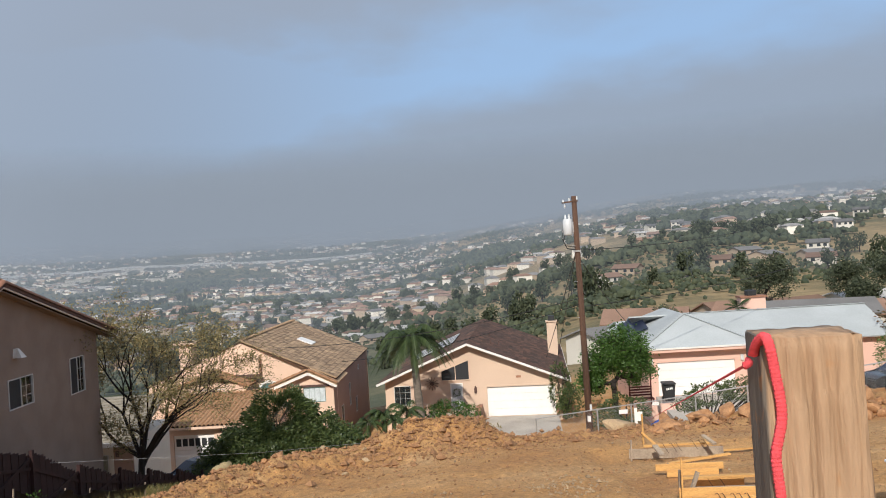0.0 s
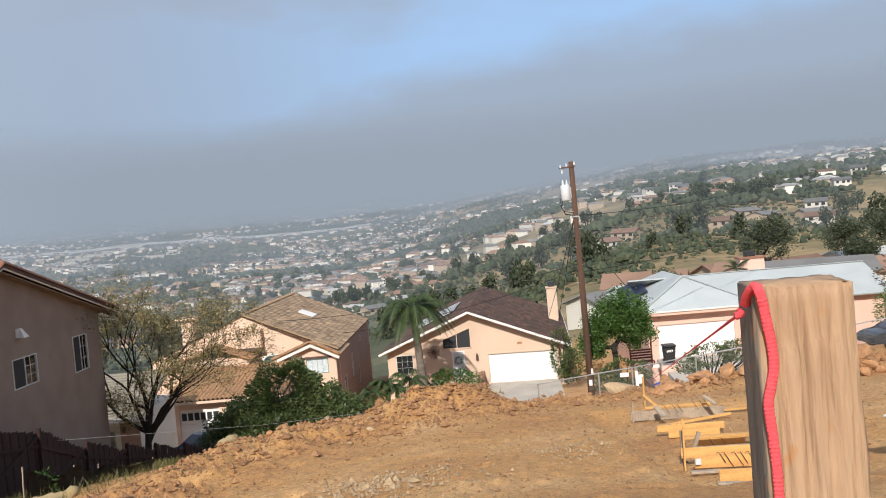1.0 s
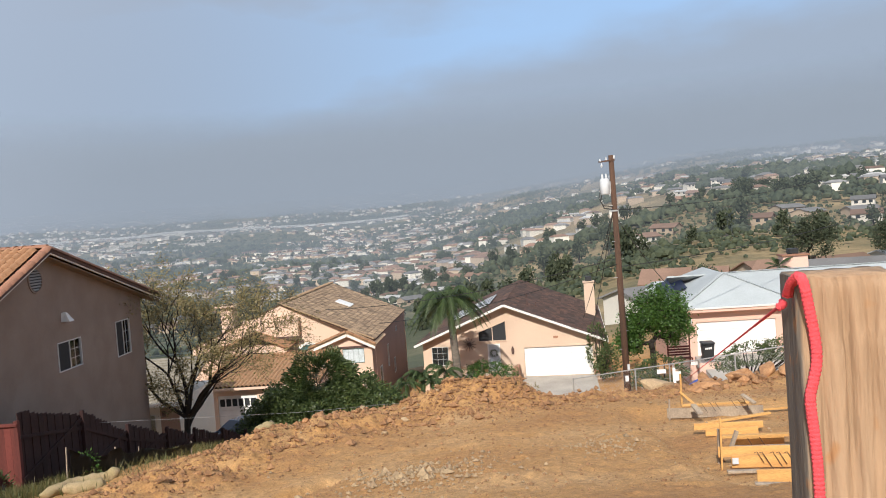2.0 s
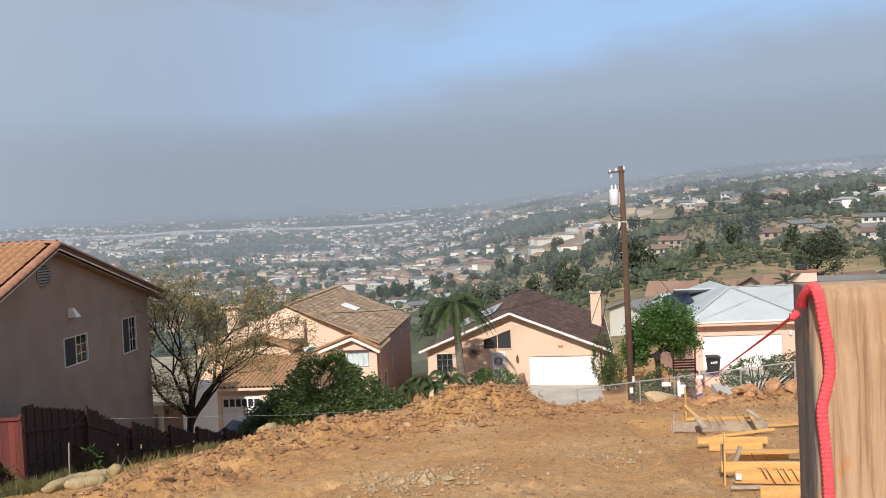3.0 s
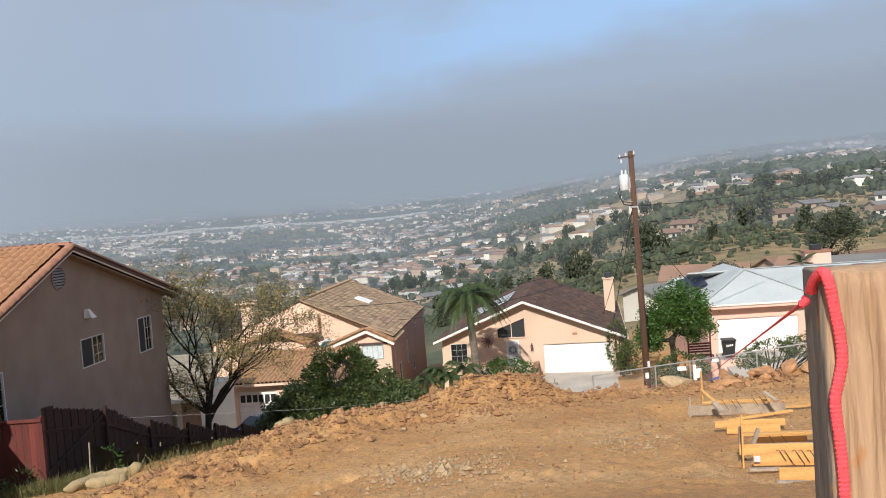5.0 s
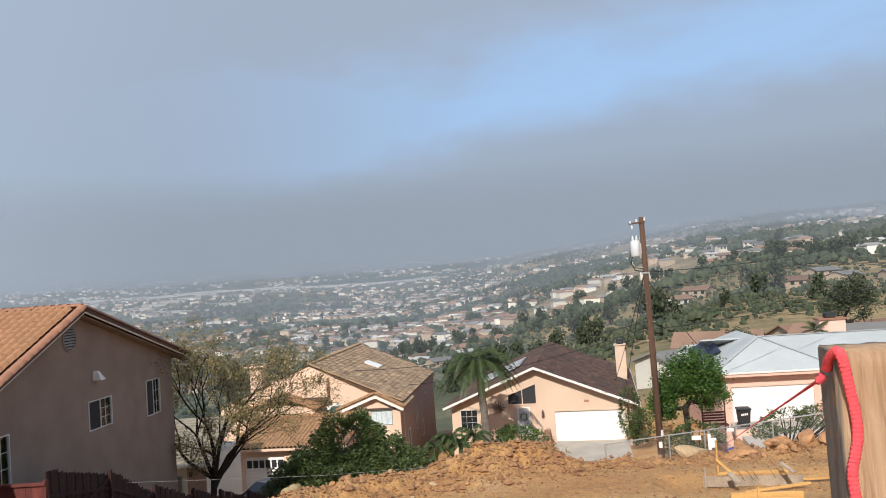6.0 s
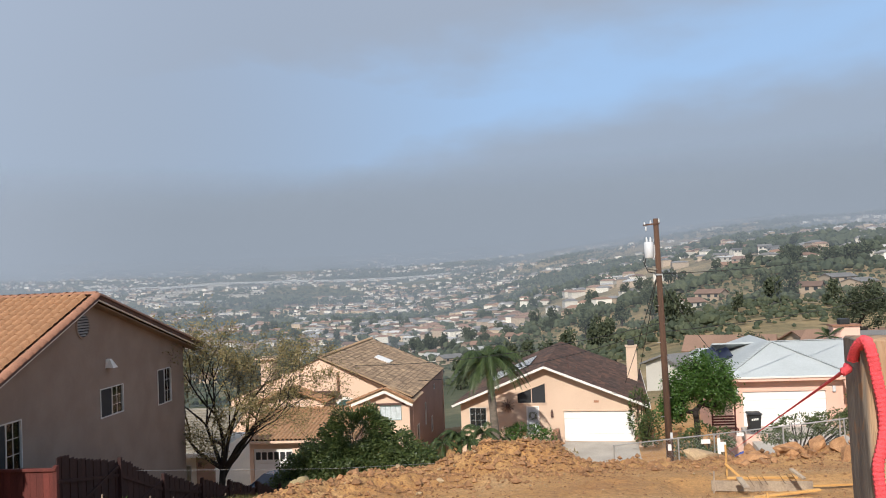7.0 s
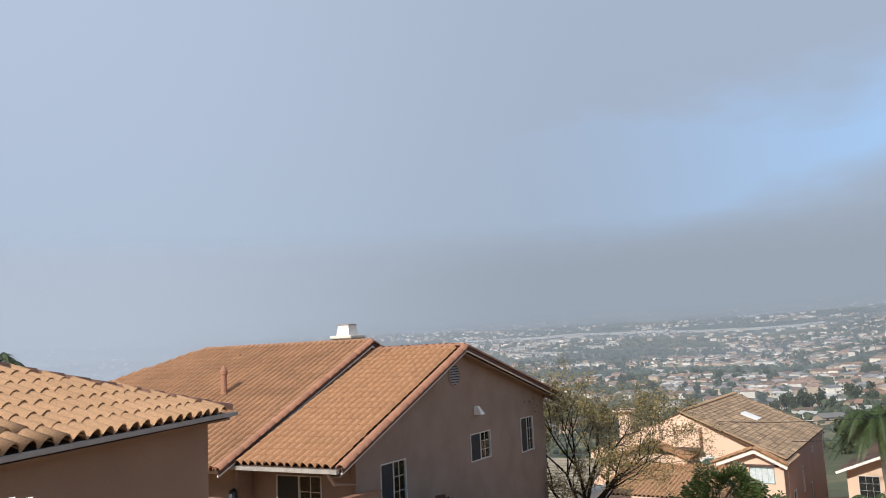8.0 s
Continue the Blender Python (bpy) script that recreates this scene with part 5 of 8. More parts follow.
def tree(name, base, fork, lobes, targets, r0, leaf_mat, leaf_n, leaf_size, spread, label, seed, group="", category="tree"):
    """A tree: trunk with limbs, and a crown of small leaves round its twigs. lobes: (centre, radii) of the crown's masses."""
    rng = np.random.default_rng(seed)
    root = Vector(base)
    t = thing(name, Matrix.Translation(root), label, category, group)
    tg = []
    for c, r in lobes:
        tg += [Vector(p) - root for p in ellipsoid_points(c, r, targets // len(lobes), rng, 0.25)]
    bm, ends = branches((0, 0, -0.4), Vector(fork) - root, tg, r0, rng)
    part("trunk", bm, BARK, t, smooth=True)
    e = np.array([p[:] for p in ends])
    pick = e[rng.integers(0, len(e), leaf_n)]
    pts = pick + rng.normal(0, spread, (leaf_n, 3))
    v, f = leaf_cloud(pts, None, leaf_size, 0.5, seed)
    raw("crown", v, f, leaf_mat, t)
    return t


def spreading_tree(base, r0, label, seed):
    """A short trunk that forks low into long limbs, which fork again and again into fine twigs with small leaves."""
    rng = np.random.default_rng(seed)
    t = thing("tree", Matrix.Translation(base), label, "tree")
    ends = []
    bm = bmesh.new()

    def grow(p, d, length, r, level):
        pts, q, dd = [p], p, d.copy()
        steps = 4 if level < 3 else 3
        for _ in range(steps):
            dd = (dd + Vector(rng.normal(0, 0.10, 3)) + Vector((0, 0, 0.035))).normalized()
            q = q + dd * (length / steps)
            pts.append(q)
        tip = max(r * 0.55, 0.006)
        tube(bm, pts, [r + (tip - r) * i / steps for i in range(steps + 1)], 8 if level < 2 else (5 if level < 4 else 3))
        if level >= 4:
            ends.extend(pts[1:])
        if level == 6:
            return
        kids = 3 if level in (1, 2, 3) else 2
        for k in range(kids):
            a = rng.uniform(0, math.tau)
            side = dd.orthogonal().normalized()
            side.rotate(Matrix.Rotation(a, 3, dd))
            nd = (dd + side * rng.uniform(0.35, 0.85)).normalized()
            at = pts[-1] if k == 0 else pts[-1 - int(rng.integers(0, 2))]
            grow(at, nd, length * rng.uniform(0.62, 0.82), tip * rng.uniform(0.75, 0.98), level + 1)
    grow(Vector((0, 0, -0.4)), Vector((0.16, 0, 1)).normalized(), 2.3, r0, 0)
    fork = Vector((0.33, 0, 1.85))
    for lean, out, ln in (((0.75, 0.1), 1.0, 2.5), ((-0.55, 0.2), 1.0, 2.2), ((0.25, -0.3), 1.3, 2.5), ((1.0, -0.2), 0.75, 2.4), ((0.1, 0.5), 1.3, 2.3), ((-0.9, -0.1), 0.8, 1.9)):
        grow(fork, Vector((lean[0], lean[1], out)).normalized(), ln, r0 * 0.5, 1)
    part("trunk", bm, BARK, t, smooth=True)
    e = np.array([p[:] for p in ends])
    n = 31000
    pts = e[rng.integers(0, len(e), n)] + rng.normal(0, 0.17, (n, 3))
    v, f = leaf_cloud(pts, None, 0.10, 0.5, seed)
    raw("crown", v, f, LEAF_SPARSE, t)
    return t


def shrub(name, lobes, leaf_mat, leaf_n, size, label, seed, category="bush", stems=True):
    """A dense bush: leaves heaped on lobed masses, with stems inside."""
    rng = np.random.default_rng(seed)
    c0 = Vector(lobes[0][0])
    gz = min(c[2] - r[2] for c, r in lobes)
    root = Vector((c0.x, c0.y, gz))
    t = thing(name, Matrix.Translation(root), label, category)
    pts = []
    w = np.array([r[0] * r[2] for _, r in lobes])
    for (c, r), k in zip(lobes, (w / w.sum() * leaf_n).astype(int)):
        p = rng.normal(size=(k, 3))
        p /= np.linalg.norm(p, axis=1)[:, None]
        lump = 1 + 0.22 * np.sin(p[:, 0] * 7 + seed) * np.cos(p[:, 2] * 6 + seed * 2) + 0.12 * np.sin(p[:, 1] * 13)
        p = p * (rng.uniform(0.45, 1.0, k) ** 0.35 * lump)[:, None]
        pts.append(np.array(c) - np.array(root) + p * np.array(r))
    pts = np.concatenate(pts)
    v, f = leaf_cloud(pts, None, size, 0.5, seed)
    raw("foliage", v, f, leaf_mat, t)
    bm = bmesh.new()
    for c, r in lobes:
        for k in range(4):
            q = Vector(c) - root + Vector((rng.uniform(-0.5, 0.5) * r[0], rng.uniform(-0.5, 0.5) * r[1], 0.3 * r[2]))
            tube(bm, [(q.x * 0.3, q.y * 0.3, -0.3), (q.x * 0.8, q.y * 0.8, q.z * 0.6), q], [0.05, 0.035, 0.015], 5)
    part("stem", bm, BARK, t)
    return t


def palm(base, height, lean, fronds, flen, trunk_r, label, seed, droop=1.0, group=""):
    rng = np.random.default_rng(seed)
    b = Vector(base)
    t = thing("palm_tree", Matrix.Translation(b), label, "palm tree", group)
    top = Vector((lean[0], lean[1], height))
    bm = bmesh.new()
    k = 14
    tube(bm, [Vector((0, 0, -0.4)).lerp(top, i / k) for i in range(k + 1)], [trunk_r * (1.25 - 0.4 * i / k) * (1.06 if i % 2 else 0.97) for i in range(k + 1)], 10)
    part("trunk", bm, PALM_BARK, t, smooth=True)
    for f in range(fronds):
        az = f * 2.399 + rng.uniform(-0.2, 0.2)
        rise = rng.uniform(0.1, 1.25) if f > fronds * 0.35 else rng.uniform(-0.25, 0.3)
        ln = flen * rng.uniform(0.8, 1.1)
        bm = bmesh.new()
        pts = []
        for i in range(9):
            s = i / 8
            out = ln * (s - 0.18 * s * s)
            z = ln * (rise * s - (0.55 + 0.5 * rise) * droop * s ** 2.1)
            pts.append(top + Vector((math.cos(az) * out, math.sin(az) * out, z)))
        tube(bm, pts, [0.03 * (1 - 0.85 * i / 8) for i in range(9)], 4)
        side = Vector((-math.sin(az), math.cos(az), 0))
        for i in range(46):
            s = 0.12 + 0.88 * i / 45
            j = min(int(s * 8), 7)
            p = pts[j].lerp(pts[j + 1], s * 8 - j)
            d = (pts[j + 1] - pts[j]).normalized()
            for sg in (-1, 1):
                L = flen * 0.24 * math.sin(math.pi * min(1, 0.15 + s * 0.85)) * rng.uniform(0.8, 1.1) + 0.08
                q = p + (side * sg * 0.72 + d * 0.55 + Vector((0, 0, -0.35 - 0.25 * droop * rng.uniform(0, 1)))).normalized() * L
                w = d * 0.022 * flen / 2
                bm.faces.new([bm.verts.new(x) for x in (p - w, p + w, q)])
        part("frond", bm, LEAF_PALM, t)
    return t


gz = ground_z

# sparse tree beside the taupe house
spreading_tree((-13.55, 35, gz(-13.55, 35)), 0.21, "sparse spreading tree with olive and ochre leaves", 11)
# broad dark bush behind the earth bank
shrub("bush", [((-8.1, 40, 4.1), (1.6, 1.6, 1.5)), ((-9.6, 39.6, 2.9), (1.7, 1.8, 1.3)), ((-6.5, 40, 2.95), (1.8, 1.8, 1.4)), ((-8.0, 39, 2.7), (3.3, 1.8, 1.5)), ((-10.8, 38.5, 1.9), (1.4, 1.3, 1.2)), ((-4.8, 40.3, 2.5), (1.0, 1.2, 0.9))], LEAF_DARK, 80000, 0.16, "broad dense dark green bush behind the earth bank", 21)
# bright tree at the kerb of the pink house
tree("tree", (9.6, 45, gz(9.6, 45)), (9.7, 45, 3.5), [((10.5, 45, 6.3), (1.5, 1.5, 1.25)), ((9.2, 45, 5.2), (1.15, 1.3, 1.1)), ((11.1, 45, 5.0), (0.95, 1.2, 0.9)), ((10.0, 45, 5.6), (1.4, 1.3, 1.2)), ((8.5, 45, 4.5), (0.6, 0.8, 0.7))], 130, 0.16, LEAF_BRIGHT, 19000, 0.15, 0.23, "rounded bright green tree with several pale stems", 31)
palm((-1.35, 52, gz(-1.35, 52) - 0.1), 6.75 - gz(-1.35, 52), (-0.45, 0), 30, 3.3, 0.25, "tall feather palm with grey trunk by the cream house", 5, 1.15)
for k, (x, y, h, n, L) in enumerate([(-3.6, 47, 2.6, 18, 1.6), (-2.2, 47.6, 2.7, 18, 1.5), (-4.5, 46.5, 2.3, 14, 1.4), (-3.0, 46.2, 2.2, 14, 1.3)]):
    palm((x, y, gz(x, y) - 0.1), h + 0.35, (0.1, 0), n, L, 0.14, "low dwarf date palm with arching fronds", 50 + k, 0.9, "dwarf palms by the road")
for k, args in enumerate([
    ([((0.5, 54.0, 1.45), (1.3, 0.9, 0.6)), ((1.5, 53.8, 1.25), (1.0, 0.8, 0.6)), ((-0.6, 54.0, 1.2), (0.9, 0.8, 0.6))], LEAF_BRIGHT, 2600, 0.14, "low green shrub in the raised planter"),
    ([((3.0, 47.0, 0.95), (0.45, 0.5, 0.9)), ((2.6, 47.0, 0.5), (0.5, 0.5, 0.6))], LEAF_SPARSE, 420, 0.13, "thin straggling shrub at the road's edge"),
    ([((9.6, 42.6, 3.1), (1.3, 0.8, 0.75)), ((8.6, 42.6, 2.8), (0.9, 0.8, 0.6))], LEAF_DARK, 2400, 0.15, "dark green shrub behind the chain-link fence"),
    ([((14.0, 42.0, 3.75), (1.2, 0.8, 0.55)), ((15.6, 42.0, 3.9), (1.2, 0.8, 0.6)), ((12.8, 41.8, 3.3), (0.8, 0.7, 0.35)), ((17.0, 42.0, 4.1), (1.0, 0.8, 0.55))], LEAF_DARK, 5200, 0.13, "grey-green hedge behind the chain-link fence"),
    ([((8.4, 57.0, 2.1), (0.7, 1.5, 1.6)), ((8.8, 55.0, 1.4), (0.8, 1.2, 1.2))], LEAF_DARK, 2600, 0.18, "dark green shrub between the two houses"),
    ([((20.6, 50.0, 3.6), (0.8, 0.8, 1.1))], LEAF_BRIGHT, 1400, 0.14, "bright green shrub at the garage corner"),
    ([((27.2, 47.5, 4.35), (1.0, 1.2, 1.3)), ((28.6, 47.5, 4.3), (1.0, 1.2, 1.2))], LEAF_BRIGHT, 3800, 0.13, "clipped bright green hedge beside the pink house"),
    ([((31.5, 52, 5.6), (2.2, 2.0, 2.0)), ((34.0, 53, 6.2), (2.6, 2.0, 2.4)), ((33.0, 50, 4.0), (2.6, 2.0, 1.8)), ((37, 53, 5.8), (2.2, 2.0, 2.4))], LEAF_RUST, 9000, 0.2, "tall rust and green shrubs beyond the pink house"),
]):
    shrub("shrub", *args[:4], args[4], 60 + k, "bush")
palm((-27.2, 16.4, gz(-27.2, 16.4)), 12.0 - gz(-27.2, 16.4), (0, 0), 22, 1.6, 0.2, "feather palm rising behind the low tan house", 78, 1.0)
# big banana-like plant behind the pink house's roof
palm((21.6, 57.5, gz(21.6, 57.5)), 5.6, (0, 0), 9, 1.3, 0.15, "broad-leaved plant behind the grey roof", 77, 0.5)
# round dark trees farther down the hill
for k, (x, y, c, r) in enumerate([(47.0, 112, 5.0, 3.9), (28.6, 100, 1.6, 1.8), (68, 118, 5.0, 3.4), (64, 124, 4.4, 3.0), (73, 116, 5.4, 3.4), (60, 112, 2.8, 2.2), (82, 122, 6.2, 3.4)]):
    b = gz(x, y)
    tree("tree", (x, y, b), (x, y, c - r * 0.55), [((x - r * 0.35, y, c), (r * 0.65, r * 0.65, r * 0.6)), ((x + r * 0.35, y, c + r * 0.1), (r * 0.65, r * 0.65, r * 0.62)), ((x, y, c + r * 0.45), (r * 0.55, r * 0.55, r * 0.5))], 80, 0.22, LEAF_FAR, 5200, 0.36, 0.42, "round dark green tree down the hillside", 90 + k, "trees down the hillside")


# ---------------------------------------------------------------- the survey stake with its string
def survey_stake():
    F = Vector(STAKE_F)
    a, H = 0.0385, 1.55
    m = Matrix.Translation(F) @ Matrix.Rotation(radians(STAKE_TURN), 4, "Z")
    t = thing("survey_stake", m, "weathered square wooden stake with a pink string looped over it", "stake")
    # body: square section, the broad face worn into upright flutes, chipped near its head
    bm = bmesh.new()
    nz, nx = 90, 34
    zs = [-H * (1 - (i / nz)) ** 1.9 for i in range(nz + 1)]
    section = []
    for i in range(nx + 1):
        section.append((i / nx, 0, 0))
    for i in range(1, 11):
        section.append((1, i / 10, 1))
    for i in range(1, nx + 1):
        section.append((1 - i / nx, 1, 2))
    for i in range(1, 10):
        section.append((0, 1 - i / 10, 3))
    rows = []
    for z in zs:
        row = []
        for sx, sy, side in section:
            x, y = sx * a, sy * a
            if side == 0:
                lobes = 4.2
                fl = abs(math.sin(math.pi * (sx * lobes + 0.25 + 0.25 * noise.noise(Vector((sx * 3, z * 9, 2))))))
                depth = 0.0036 * (1 - fl ** 0.55)
                chip = 0.0014 * smooth01((z + 0.026 + 0.004 * math.sin(sx * 5 + 1) + 0.006 * abs(sx - 0.35)) / 0.004)
                y += depth + chip + 0.0007 * noise.noise(Vector((sx * 14, z * 40, 1)))
                top = smooth01((z + 0.004) / 0.004)
                y += 0.0015 * top
            elif side == 3:
                x += 0.0006 * noise.noise(Vector((sy * 22, z * 12, 5)))
            elif side == 1:
                x += 0.0014 * noise.noise(Vector((sy * 6, z * 30, 7)))
            edge = min(sx, 1 - sx) + min(sy, 1 - sy)
            if edge < 0.05:
                x += (0.5 - sx) * 0.0024
                y += (0.5 - sy) * 0.0024
            row.append(bm.verts.new((x, y, z + 0.0016 * noise.noise(Vector((sx * 4, sy * 4, 3))) * (1 if z > -0.002 else 0))))
        rows.append(row)
    k = len(section)
    for r, s in zip(rows, rows[1:]):
        for i in range(k):
            bm.faces.new((r[i], r[(i + 1) % k], s[(i + 1) % k], s[i]))
    cap = rows[-1]
    c = bm.verts.new((a / 2, a / 2, 0.0012))
    for i in range(k):
        bm.faces.new((cap[i], cap[(i + 1) % k], c))
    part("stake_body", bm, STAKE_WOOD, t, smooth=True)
    # braided string: over the head, down the broad face near its edge
    path = [(-0.0018, 0.010, -0.0070), (-0.0012, 0.004, -0.0018), (0.0008, -0.0012, 0.0012), (0.0022, -0.0026, -0.0030), (0.0036, -0.0018, -0.012), (0.0050, -0.0014, -0.022), (0.0052, -0.0014, -0.031), (0.0036, -0.0014, -0.039), (0.0022, -0.0014, -0.046), (0.0030, -0.0014, -0.060), (0.0036, -0.0014, -0.074), (0.0036, -0.0014, -0.10), (0.004, -0.0014, -0.16)]
    braid(t, "looped_string", path, 0.0018, 0.0034)
    knot = [(-0.003, 0.014, -0.010), (-0.0035, 0.010, -0.0105), (-0.006, 0.007, -0.0112)]
    braid(t, "knot", knot, 0.0014, 0.0026)
    d = Vector(LINE_END)
    s = Vector((-0.006, 0.007, -0.0112))
    bm = bmesh.new()
    loc = m.inverted() @ d
    tube(bm, [s.lerp(loc, q) for q in (0, 0.004, 0.02, 0.1, 0.4, 1)], [0.0007, 0.0006, 0.0006, 0.0008, 0.0022, 0.004], 6)
    part("taut_line", bm, STRING_PINK, t, "thin taut pink line")


def braid(parent, name, path, r, pitch):
    """A flat knitted cord: a tube whose skin carries crossing stitches."""
    pts = [Vector(p) for p in path]
    dense = []
    for i in range(len(pts) - 1):
        p0, p1, p2, p3 = pts[max(i - 1, 0)], pts[i], pts[i + 1], pts[min(i + 2, len(pts) - 1)]
        k = max(2, int((p2 - p1).length / (pitch / 7)))
        for j in range(k):
            u = j / k
            dense.append(0.5 * ((2 * p1) + (p2 - p0) * u + (2 * p0 - 5 * p1 + 4 * p2 - p3) * u * u + (3 * p1 - p0 - 3 * p2 + p3) * u ** 3))
    dense.append(pts[-1])
    bm = bmesh.new()
    rings, s, n = [], 0.0, 16
    for i, p in enumerate(dense):
        if i:
            s += (p - dense[i - 1]).length
        d = (dense[min(i + 1, len(dense) - 1)] - dense[max(i - 1, 0)]).normalized()
        ax = d.cross(Vector((0, 1, 0.01))).normalized()
        ay = d.cross(ax)
        ring = []
        for k in range(n):
            a = k * math.tau / n
            bump = 1 + 0.20 * math.sin(3 * a + s * math.tau / pitch) * math.sin(3 * a - s * math.tau / pitch)
            ring.append(bm.verts.new(p + (ax * math.cos(a) * 1.1 + ay * math.sin(a) * 0.75) * r * bump))
        rings.append(ring)
    for a, b in zip(rings, rings[1:]):
        for k in range(n):
            bm.faces.new((a[k], a[(k + 1) % n], b[(k + 1) % n], b[k]))
    bm.faces.new(rings[0])
    bm.faces.new(rings[-1][::-1])
    return part(name, bm, STRING_PINK, parent, smooth=True)


STAKE_F, STAKE_TURN = (0.1275, 0.3150, 11.9675), -11.0
LINE_END = (7.19, 28.6, 5.55)
survey_stake()


# ---------------------------------------------------------------- red fence, gate and garden wall
def red_fence():
    t = thing("fence", pose(0, 0, 0), "tall red-brown board fence stepping down the slope", "fence")
    pts = [(-12.0, 20.0, 5.7, 7.52), (-11.9, 23.0, 5.0, 6.95), (-11.95, 26.0, 4.2, 5.75), (-11.85, 29.0, 3.3, 4.85), (-11.75, 31.5, 2.6, 4.15), (-11.45, 34.0, 1.9, 3.45), (-11.2, 36.5, 1.2, 2.7)]
    for i, ((xa, ya, ba, ta), (xb, yb, bb, tb)) in enumerate(zip(pts, pts[1:])):
        n = 16
        for j in range(n):
            f = j / n
            x, y = xa + (xb - xa) * f, ya + (yb - ya) * f
            zb_, zt = ba + (bb - ba) * f - 0.3, ta + (tb - ta) * f
            zt += (0.30 * (1 - f) if i == 0 else 0.12 * math.cos(f * 3)) + random.uniform(-0.045, 0.045)
            bm = boxed(-0.012, 0.012, -0.012, (yb - ya) / n + 0.012, 0, zt - zb_)
            bmesh.ops.translate(bm, verts=bm.verts, vec=(0.012 * (j % 2), 0, 0))
            ob = part("board", bm, FENCE_SHADED, t)
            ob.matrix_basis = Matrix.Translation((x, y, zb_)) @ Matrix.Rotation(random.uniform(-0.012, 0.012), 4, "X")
        part("post", boxed(xb + 0.02, xb + 0.12, yb - 0.05, yb + 0.05, bb - 0.4, tb + 0.18), FENCE_SHADED, t)
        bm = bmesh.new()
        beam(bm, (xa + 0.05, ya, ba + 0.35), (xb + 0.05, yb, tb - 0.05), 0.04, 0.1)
        part("brace", bm, FENCE_SHADED, t)
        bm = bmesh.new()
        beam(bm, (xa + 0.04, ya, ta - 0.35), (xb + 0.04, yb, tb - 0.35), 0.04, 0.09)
        part("rail", bm, FENCE_SHADED, t)
    g = thing("gate", pose(0, 0, 0), "closed red painted board gate beside the fence", "gate")
    for i in range(9):
        part("board", boxed(-13.6 + i * 0.178, -13.6 + i * 0.178 + 0.172, 19.96, 19.985, 5.75, 7.48), FENCE_RED, g)
    part("top_rail", boxed(-13.64, -11.98, 19.90, 20.02, 7.46, 7.54, bevel=0.01), FENCE_RED, g)
    for x in (-13.68, -12.02):
        part("gate_post", boxed(x - 0.05, x + 0.05, 19.93, 20.05, 5.4, 7.6), FENCE_RED, g)
    w = thing("garden_wall", pose(0, 0, 0), "tan stucco garden wall with a pale cap", "wall")
    a, b = Vector((-13.75, 19.7, 7.9)), Vector((-12.1, 12.6, 8.55))
    bm = bmesh.new()
    d = (b - a).normalized()
    s = Vector((d.y, -d.x, 0)).normalized() * 0.1
    q = [a - s, b - s, b + s, a + s]
    lo = [bm.verts.new((p.x, p.y, 4.0)) for p in q]
    hi = [bm.verts.new(p) for p in q]
    bm.faces.new(lo[::-1])
    bm.faces.new(hi)
    for i in range(4):
        bm.faces.new((lo[i], lo[(i + 1) % 4], hi[(i + 1) % 4], hi[i]))
    part("wall_body", bm, STUCCO_NEAR, w)
    bm = bmesh.new()
    beam(bm, a + Vector((0, 0, 0.02)), b + Vector((0, 0, 0.02)), 0.26, 0.05)
    part("cap", bm, TILE_RIDGE, w)


red_fence()


def silt_fence():
    t = thing("silt_fence", pose(0, 0, 0), "sagging black silt cloth on short stakes", "silt fence")
    ps = [(-11.0, 20.3, 1.0), (-10.6, 22.2, 0.7), (-10.9, 24.4, 0.6), (-9.9, 26.2, 0.45)]
    for x, y, h in ps:
        z = gz(x, y)
        bm = bmesh.new()
        tube(bm, [(x, y, z - 0.2), (x + 0.05, y, z + h)], 0.022, 5)
        part("stake", bm, LUMBER_GREY, t)
    bm = bmesh.new()
    n = 36
    rows = []
    for i in range(n + 1):
        f = i / n * (len(ps) - 1)
        k = min(int(f), len(ps) - 2)
        u = f - k
        x, y = ps[k][0] + (ps[k + 1][0] - ps[k][0]) * u, ps[k][1] + (ps[k + 1][1] - ps[k][1]) * u
        h = (ps[k][2] + (ps[k + 1][2] - ps[k][2]) * u) * (1.0 - 0.28 * math.sin(math.pi * u))
        z = gz(x, y)
        rows.append([bm.verts.new((x + 0.06 * math.sin(i * 1.3 + j) + 0.04 * j, y, z - 0.03 + h * j / 4)) for j in range(5)])
    for a, b in zip(rows, rows[1:]):
        for j in range(4):
            bm.faces.new((a[j], b[j], b[j + 1], a[j + 1]))
    bmesh.ops.solidify(bm, geom=bm.faces, thickness=0.012)
    part("cloth", bm, BLACK_PLASTIC, t, smooth=True)


silt_fence()
BAG = material("straw_burlap", (0.40, 0.30, 0.17), 0.95, 6, 0.25, 50, 0.5, tint=(0.33, 0.26, 0.13))


